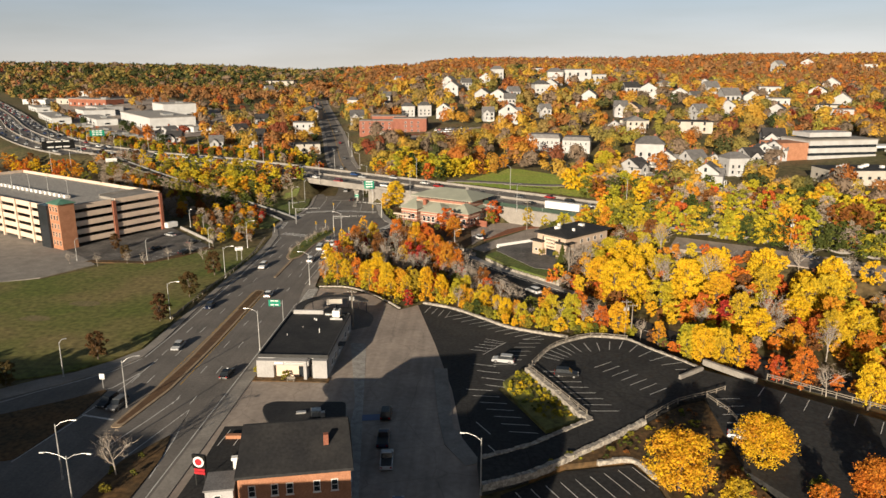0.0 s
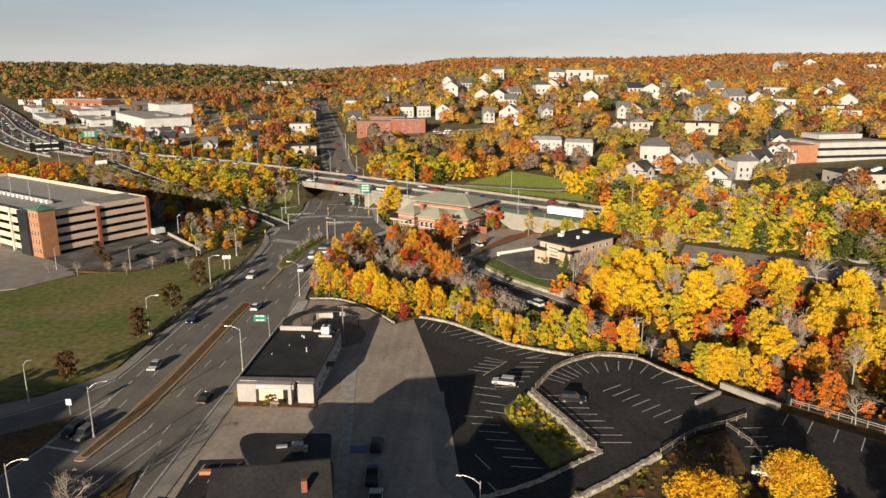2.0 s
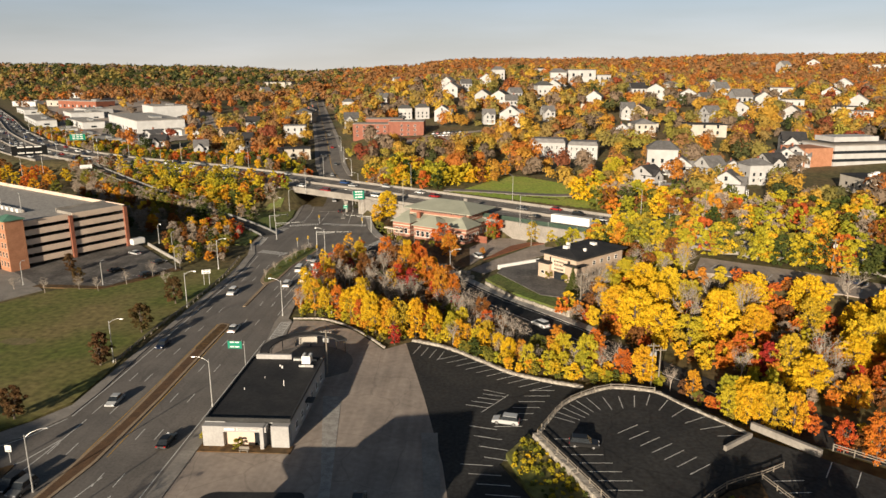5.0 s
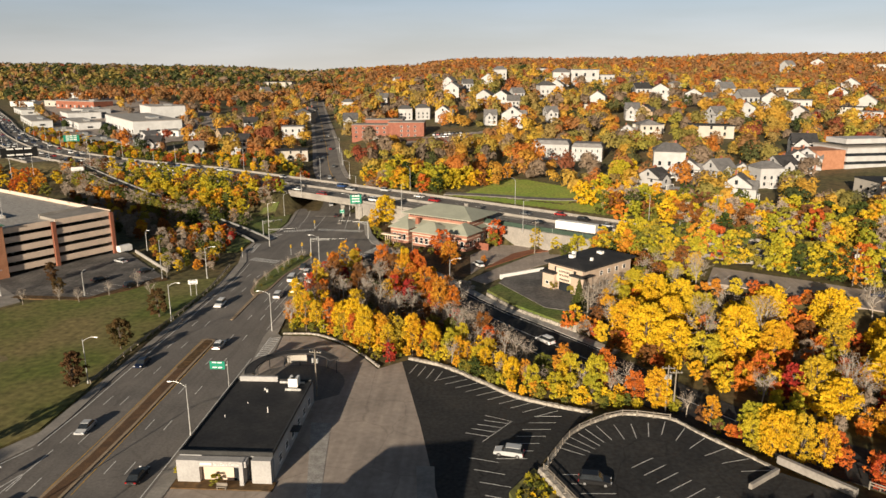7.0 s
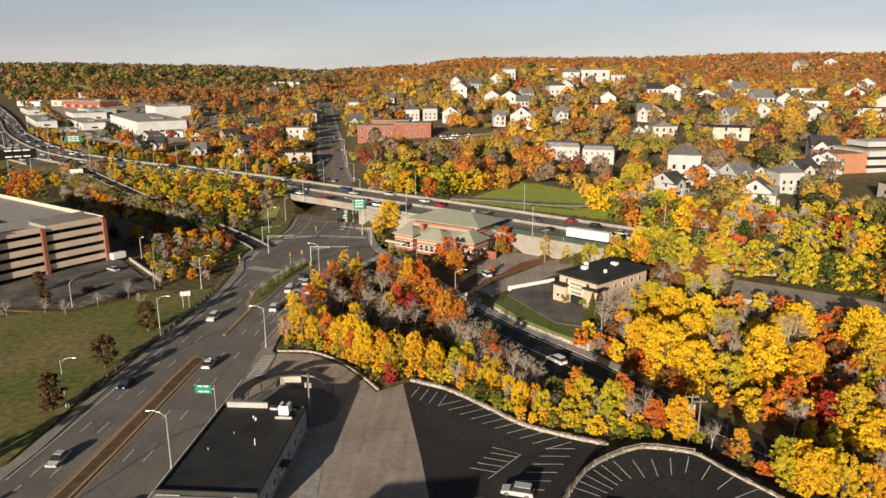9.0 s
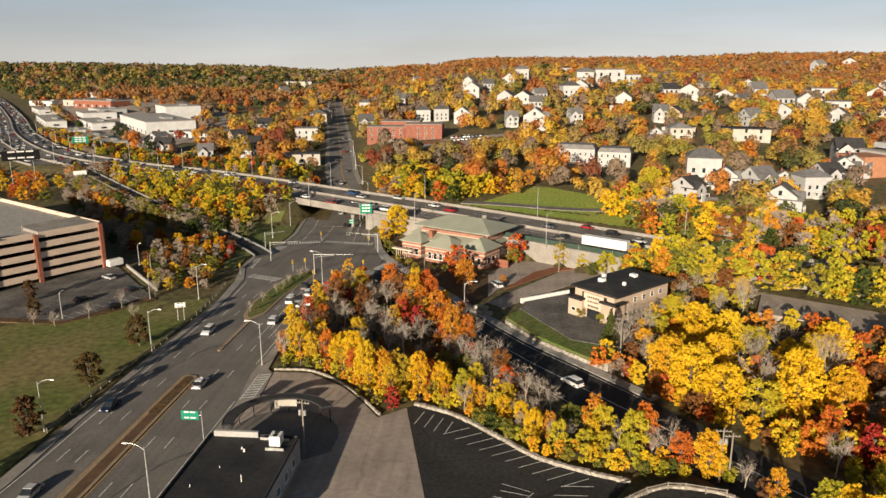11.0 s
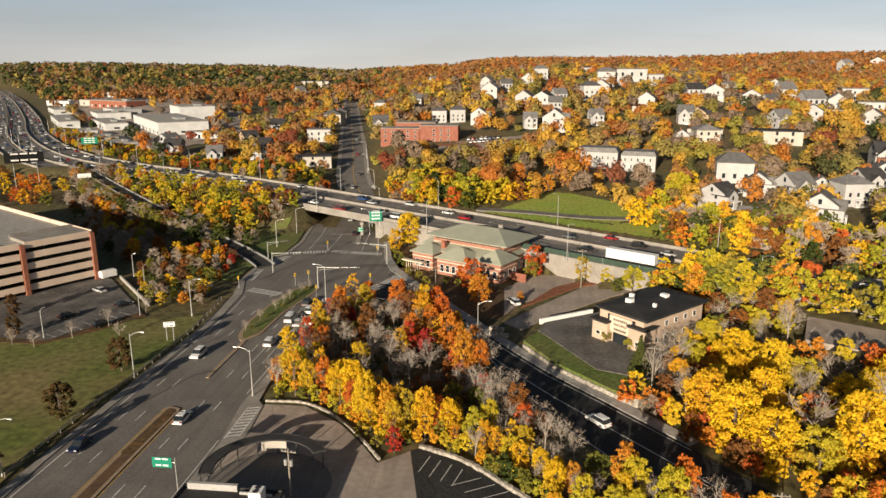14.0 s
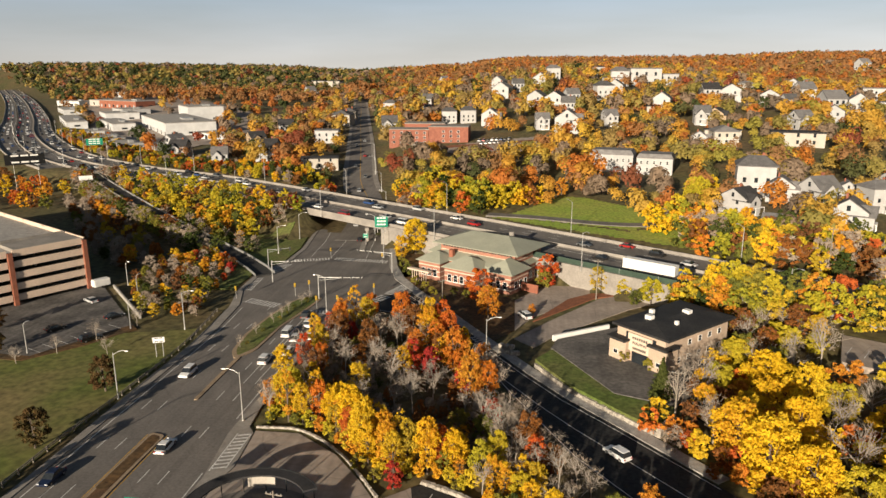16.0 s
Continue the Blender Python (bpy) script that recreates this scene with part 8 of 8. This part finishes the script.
for _p0, _p1, _wd in (((46.6, 135.6), (54.0, 127.0), 1.6), ((39.8, 128.2), (45.4, 132.6), 1.1)):
    _b = bmesh.new()
    _mx2, _my2, _ln2 = (_p0[0] + _p1[0]) / 2, (_p0[1] + _p1[1]) / 2, math.hypot(_p1[0] - _p0[0], _p1[1] - _p0[1])
    box(_b, _mx2, _my2, UP, _ln2, _wd * 0.5, _wd * 0.75, math.degrees(math.atan2(_p1[1] - _p0[1], _p1[0] - _p0[0])))
    tagged(part("concrete_wall", bevelled(_b, 0.05), M["concrete"]), "pale concrete wall at the car park entrance", "wall", kind="structure")
# lawn guard rail and fence on the retaining wall
_gr = fine_line([(-74.4, 160, 0.14), (-74.6, 180, 0.14), (-73.9, 197, 0.14), (-74.0, 222, 0.14), (-76.4, 244, 0.14)], 3.0)
_t = thing("guard_rail", "weathered timber guard rail between lawn and footway", "railing")
for _k in range(2):
    part("rail", band(bmesh.new(), _gr, -0.06, 0.06, 0.35 + 0.35 * _k, 0.52 + 0.35 * _k), M["wood_rail"], _t)
for _q in _gr:
    _b = bmesh.new()
    box(_b, _q.x, _q.y, 0, 0.18, 0.18, 1.05)
    part("post", _b, M["wood_rail"], _t)
_fl = [q for q in HIGHWAY if 2 < q.x < 62]
_fo = offset_line(_fl, 14.95)
_t = thing("fence", "green mesh fence along the highway wall", "fence")
part("mesh", band(bmesh.new(), _fl, 14.92, 14.96, 0.0, 1.5), M["mesh_green"], _t)
for _q, _o in zip(_fl, _fo):
    part("post", tube(bmesh.new(), (*_o, _q.z - 0.2), (*_o, _q.z + 1.6), 0.05, 0.05, 6), M["galv"], _t)

# ---- vehicles ----
def make_car(paint, style, near=True):
    """A car along +x: shaped body, glazing, wheels, lamps."""
    L, W, H = {"sedan": (4.7, 1.82, 1.45), "suv": (4.75, 1.92, 1.72), "van": (5.2, 1.98, 2.0), "pickup": (5.6, 2.0, 1.85)}[style]
    word = {"car_white": "white", "car_silver": "silver", "car_black": "black", "car_grey": "dark grey", "car_red": "red", "car_blue": "blue", "car_navy": "navy", "car_tan": "tan"}[paint]
    t = thing("pickup_truck" if style == "pickup" else "van" if style == "van" else "car", f"{word} {'family saloon' if style == 'sedan' else {'suv': 'sport utility', 'van': 'panel van', 'pickup': 'pickup truck'}[style]} on the asphalt", "vehicle", "vehicles")
    b = bmesh.new()
    belt = {"sedan": 0.86, "suv": 1.0, "van": 1.1, "pickup": 1.02}[style]
    prof = [(-L / 2, 0.35), (-L / 2 + 0.1, belt - 0.08), (-L * 0.3, belt), (L * 0.22, belt - 0.02), (L / 2 - 0.25, belt - 0.2), (L / 2, 0.62), (L / 2 - 0.05, 0.3), (-L / 2 + 0.2, 0.26)]
    for y, sgn in ((-W / 2, 1), (W / 2, -1)):
        vs = [b.verts.new((x, y * (0.94 if z > belt - 0.3 and abs(x) > L * 0.4 else 1), z)) for x, z in prof]
        b.faces.new(vs if sgn > 0 else vs[::-1])
    b.verts.ensure_lookup_table()
    n = len(prof)
    for i in range(n):
        j = (i + 1) % n
        b.faces.new((b.verts[j], b.verts[i], b.verts[n + i], b.verts[n + j]))
    bmesh.ops.recalc_face_normals(b, faces=b.faces[:])
    body = part("body", bevelled(b, 0.06, 1), M[paint], t)
    x0, x1, r0, r1 = {"sedan": (-L * 0.40, L * 0.24, -L * 0.24, L * 0.06), "suv": (-L * 0.47, L * 0.24, -L * 0.40, L * 0.09), "van": (-L * 0.48, L * 0.34, -L * 0.46, L * 0.2), "pickup": (-L * 0.08, L * 0.24, -L * 0.04, L * 0.10)}[style]
    b = bmesh.new()
    prism(b, [(x0, -W * 0.46), (x1, -W * 0.46), (x1, W * 0.46), (x0, W * 0.46)], belt - 0.03, H - 0.05, [(r0, -W * 0.38), (r1, -W * 0.38), (r1, W * 0.38), (r0, W * 0.38)])
    part("glazing", b, M["glass"], t)
    b = bmesh.new()
    prism(b, [(r0 - 0.05, -W * 0.39), (r1 + 0.05, -W * 0.39), (r1 + 0.05, W * 0.39), (r0 - 0.05, W * 0.39)], H - 0.06, H, [(r0 + 0.05, -W * 0.35), (r1 - 0.05, -W * 0.35), (r1 - 0.05, W * 0.35), (r0 + 0.05, W * 0.35)])
    part("roof", b, M[paint], t)
    if style == "pickup":
        b = bmesh.new()
        box(b, -L * 0.28, 0, belt - 0.28, L * 0.38, W * 0.82, 0.3)
        part("load_bed", b, M["steel_dark"], t)
    if near is None:
        b = bmesh.new()
        box(b, 0, 0, 0.02, L * 0.78, W * 0.9, 0.34)
        part("undercarriage", b, M["tyre"], t)
        return t
    b = bmesh.new()
    tube(b, (0, -0.11, 0), (0, 0.11, 0), 0.34, 0.34, 12)
    w0 = part("wheel", b, M["tyre"], t)
    b = bmesh.new()
    tube(b, (0, -0.12, 0), (0, 0.12, 0), 0.2, 0.2, 10)
    if near:
        part("rim", b, M["rim"], w0)
    else:
        b.free()
    for k, (x, y) in enumerate(((-L * 0.31, -W / 2 + 0.08), (L * 0.31, -W / 2 + 0.08), (-L * 0.31, W / 2 - 0.08), (L * 0.31, W / 2 - 0.08))):
        w = w0 if k == 0 else window_copy(w0, (x, y, 0.34), 0)
        w.matrix_basis = pose(x, y, 0.34)
    if near:
        for s in (-1, 1):
            b = bmesh.new()
            box(b, L / 2 - 0.12, s * W * 0.36, 0.58, 0.16, 0.38, 0.16)
            part("headlamp", b, M["lens"], body)
            b = bmesh.new()
            box(b, -L / 2 + 0.06, s * W * 0.37, 0.62, 0.12, 0.3, 0.2)
            part("tail_lamp", b, M["tail"], body)
    return t


CARS = {}


def car(paint, style, x, y, turn, z=0.02, near=True):
    m = pose(x, y, z, 0, 0, turn)
    key = (paint, style, near)
    if key not in CARS:
        CARS[key] = make_car("car_" + paint, style, near)
        CARS[key].matrix_basis = m
        return
    t = CARS[key]
    keep = t.matrix_basis.copy()
    t.matrix_basis = Matrix.Identity(4)
    copy_thing(t, m)
    t.matrix_basis = keep


for _c in (("silver", "suv", 6.0, 138.2, 168, 0.03), ("black", "suv", 18.0, 128.6, -8, UP), ("white", "sedan", 43.8, 105.8, -20, UP), ("black", "suv", -15.6, 113.4, 92, 0.03), ("navy", "pickup", -15.0, 104.6, 94, 0.03), ("silver", "pickup", -13.6, 98.2, 95, 0.03), ("blue", "sedan", -10.6, 86.0, 92, 0.03),
           ("black", "suv", -67.4, 115.4, -100, 0.01), ("grey", "suv", -65.0, 114.4, -98, 0.01), ("black", "sedan", -49.8, 128.6, 90, 0.01), ("white", "sedan", -56.2, 180.0, 91, 0.01), ("silver", "sedan", -65.6, 142.5, -88, 0.01), ("navy", "sedan", -68.6, 169.5, -89, 0.01), ("white", "suv", -66.0, 207.5, -90, 0.01),
           ("white", "van", -53.3, 231.0, 91, 0.01), ("white", "suv", -50.4, 237.5, 91, 0.01), ("silver", "sedan", -50.6, 228.4, 91, 0.01), ("white", "sedan", -47.9, 230.0, 91, 0.01), ("white", "suv", -53.0, 215.6, 91, 0.01), ("black", "suv", -52.8, 243.0, 91, 0.01), ("white", "sedan", -49.6, 220.6, 91, 0.01), ("white", "suv", 16.0, 186.4, 128, 0.02), ("black", "sedan", -58.5, 322, 100, 0.01),
           ("white", "suv", 0.8, 249.0, 118, 0.07), ("black", "sedan", -99.5, 236.5, 58, 0.17), ("black", "suv", -96.5, 222, 60, 0.17), ("black", "sedan", -108.5, 227, 60, 0.17), ("silver", "sedan", -112.5, 247, 150, 0.17), ("navy", "sedan", 97.8, 204.0, -36, 6.16), ("silver", "suv", 104.5, 199.0, -36, 6.16)):
    car(*_c)
# traffic on the highway, two lanes each way
_r = random.Random(33)
_paints = ["white", "silver", "black", "grey", "red", "white", "navy", "black", "silver", "blue"]
for _o, _way in ((5.3, 0), (9.0, 0), (12.4, 0), (-5.3, 180), (-9.0, 180), (-12.4, 180), (19.5, 0), (23.5, 0)):
    _ln = offset_line(HIGHWAY, _o)
    _i = _r.randint(6, 10)
    while _i < len(HIGHWAY) - 34:
        _d = _ln[_i + 1] - _ln[_i]
        if not (_o > 8 and 20 < _ln[_i][0] < 60) and (_o < 15 or HIGHWAY[_i].x < -255):
            car(_r.choice(_paints), _r.choice(["sedan", "suv", "sedan", "suv", "van"]), *_ln[_i], math.degrees(math.atan2(_d[1], _d[0])) + _way, HIGHWAY[_i].z + 0.012, False if math.hypot(*_ln[_i]) < 345 else None)
        _i += _r.randint(3, 8) if _ln[_i][0] > -120 else _r.randint(2, 5)
for _k in range(16):
    _x, _y = -30 + 2.6 * (_k % 8) + 2 * (_k // 8), 516 - 10 * (_k // 8) + 0.6 * (_k % 8)
    car(_r.choice(_paints), _r.choice(["sedan", "suv"]), _x, _y, 78, gz(_x, _y) + 0.37, None)
for _k in range(8):
    _q = STREET[4 + 3 * _k]
    car(_r.choice(_paints), "sedan", _q.x + (2.6 if _k % 2 else -2.6), _q.y, 103 if _k % 2 else -77, _q.z + 0.04, None)

for _k in range(36):
    _u, _v = 13 * (_k % 12) + _r.uniform(-3, 3), 24 + 22 * (_k // 12)
    _x, _y = -300 - 0.62 * _u - 0.77 * _v, 560 + 0.79 * _u - 0.1 * _v
    car(_r.choice(_paints), _r.choice(["sedan", "suv", "van"]), _x, _y, _r.choice([-50, 40]), gz(_x, _y) + 0.52, None)
# articulated lorry on the near carriageway
_ln = offset_line(HIGHWAY, 10.2)
_i = min(range(len(HIGHWAY)), key=lambda k: abs(_ln[k][0] - 36))
_t = thing("articulated_lorry", "blue tractor with a long white box trailer", "lorry", at=(*_ln[_i], HIGHWAY[_i].z + 0.01), turn=math.degrees(math.atan2(_ln[_i - 1][1] - _ln[_i][1], _ln[_i - 1][0] - _ln[_i][0])))
_b = bmesh.new()
box(_b, -4.5, 0, 1.1, 14.6, 2.55, 2.75)
part("trailer", bevelled(_b, 0.05), M["white"], _t)
_b = bmesh.new()
box(_b, 5.0, 0, 0.9, 2.6, 2.4, 2.6, 0, 0.92)
part("cab", bevelled(_b, 0.12), M["car_blue"], _t)
_b = bmesh.new()
box(_b, 7.2, 0, 0.7, 2.0, 2.0, 1.2, 0, 0.9)
part("bonnet", bevelled(_b, 0.12), M["car_blue"], _t)
_b = bmesh.new()
box(_b, 6.1, 0, 2.1, 0.5, 2.1, 0.85)
part("windscreen", _b, M["glass"], _t)
for _x in (-10.6, -9.3, 3.6, 4.9, 7.4):
    for _s in (-1, 1):
        part("wheel", tube(bmesh.new(), (_x, _s * 1.0, 0.5), (_x, _s * 1.26, 0.5), 0.5, 0.5, 12), M["tyre"], _t)

# blue-painted bay on the forecourt and small site clutter
stripe(plaza, [(-19.8, 112.4), (-16.4, 112.9)], 2.2, M["car_blue"], z=0.065, name="painted_bay")
_b = bmesh.new()
box(_b, -38.2, 104.6, 0.02, 6.4, 0.8, 0.6, 4)
tagged(part("brick_planter", _b, M["brick_orange"]), "low brick planter filled with fallen leaves", "planter", kind="structure")
for _x, _y in ((-41.6, 101), (-39.0, 101.3), (-36.4, 101.6)):
    stripe(side_lot, [(_x, _y + 6), (_x - 0.4, _y + 0.8)], 0.12, z=0.031, name="bay_line")
_t = thing("electric_cabinet", "small white utility cabinet on the grass", "cabinet", at=(-93.0, 100.6, 0.14))
_b = bmesh.new()
box(_b, 0, 0, 0, 1.3, 0.8, 1.5)
part("body", bevelled(_b, 0.05), M["white"], _t)
_t = thing("storage_container", "white covered trailer beside the garage", "trailer", at=(-117.5, 259.5, 0.17), turn=58)
_b = bmesh.new()
box(_b, 0, 0, 0.5, 4.6, 2.2, 2.0)
part("body", bevelled(_b, 0.2, 2), M["white"], _t)
for _s in (-1, 1):
    part("wheel", tube(bmesh.new(), (0, _s * 0.9, 0.35), (0, _s * 1.12, 0.35), 0.35, 0.35, 10), M["tyre"], _t)
drape("lawn", [(-80.5, 283), (-77, 309), (-80, 331), (-97, 326), (-116, 326), (-104, 304), (-90, 294)], 1.5, 0.22, M["verge_green"], "green bank rising beside the underpass", "lawn")
meadow = drape("lawn", [(-8, 337), (2, 352), (14, 372), (24, 368), (40, 352), (48, 334), (36, 318), (18, 326)], 1.5, 0.15, M["grass_green"], "bright green mown slope beside the highway", "lawn")
drape("lawn", [(-12, 334), (0, 327), (20, 315), (40, 303.5), (56, 294), (54, 320), (40, 320), (34, 317), (18, 325), (-8, 336.5)], 1.5, 0.12, M["grass_green"], "green verge between the ramp and the highway", "lawn")
ramp_line = [Vector((q.x, q.y, gz(q.x, q.y))) for q in fine_line([(-14, 339, 0), (6, 334, 0), (26, 327, 0), (44, 327, 0), (58, 342, 0)], 4)]
tagged(part("slip_road", band(bmesh.new(), ramp_line, -2.6, 2.6, -1.0, 0.35), M["asphalt"]), "curving slip road edging the green slope", "road", kind="structure")
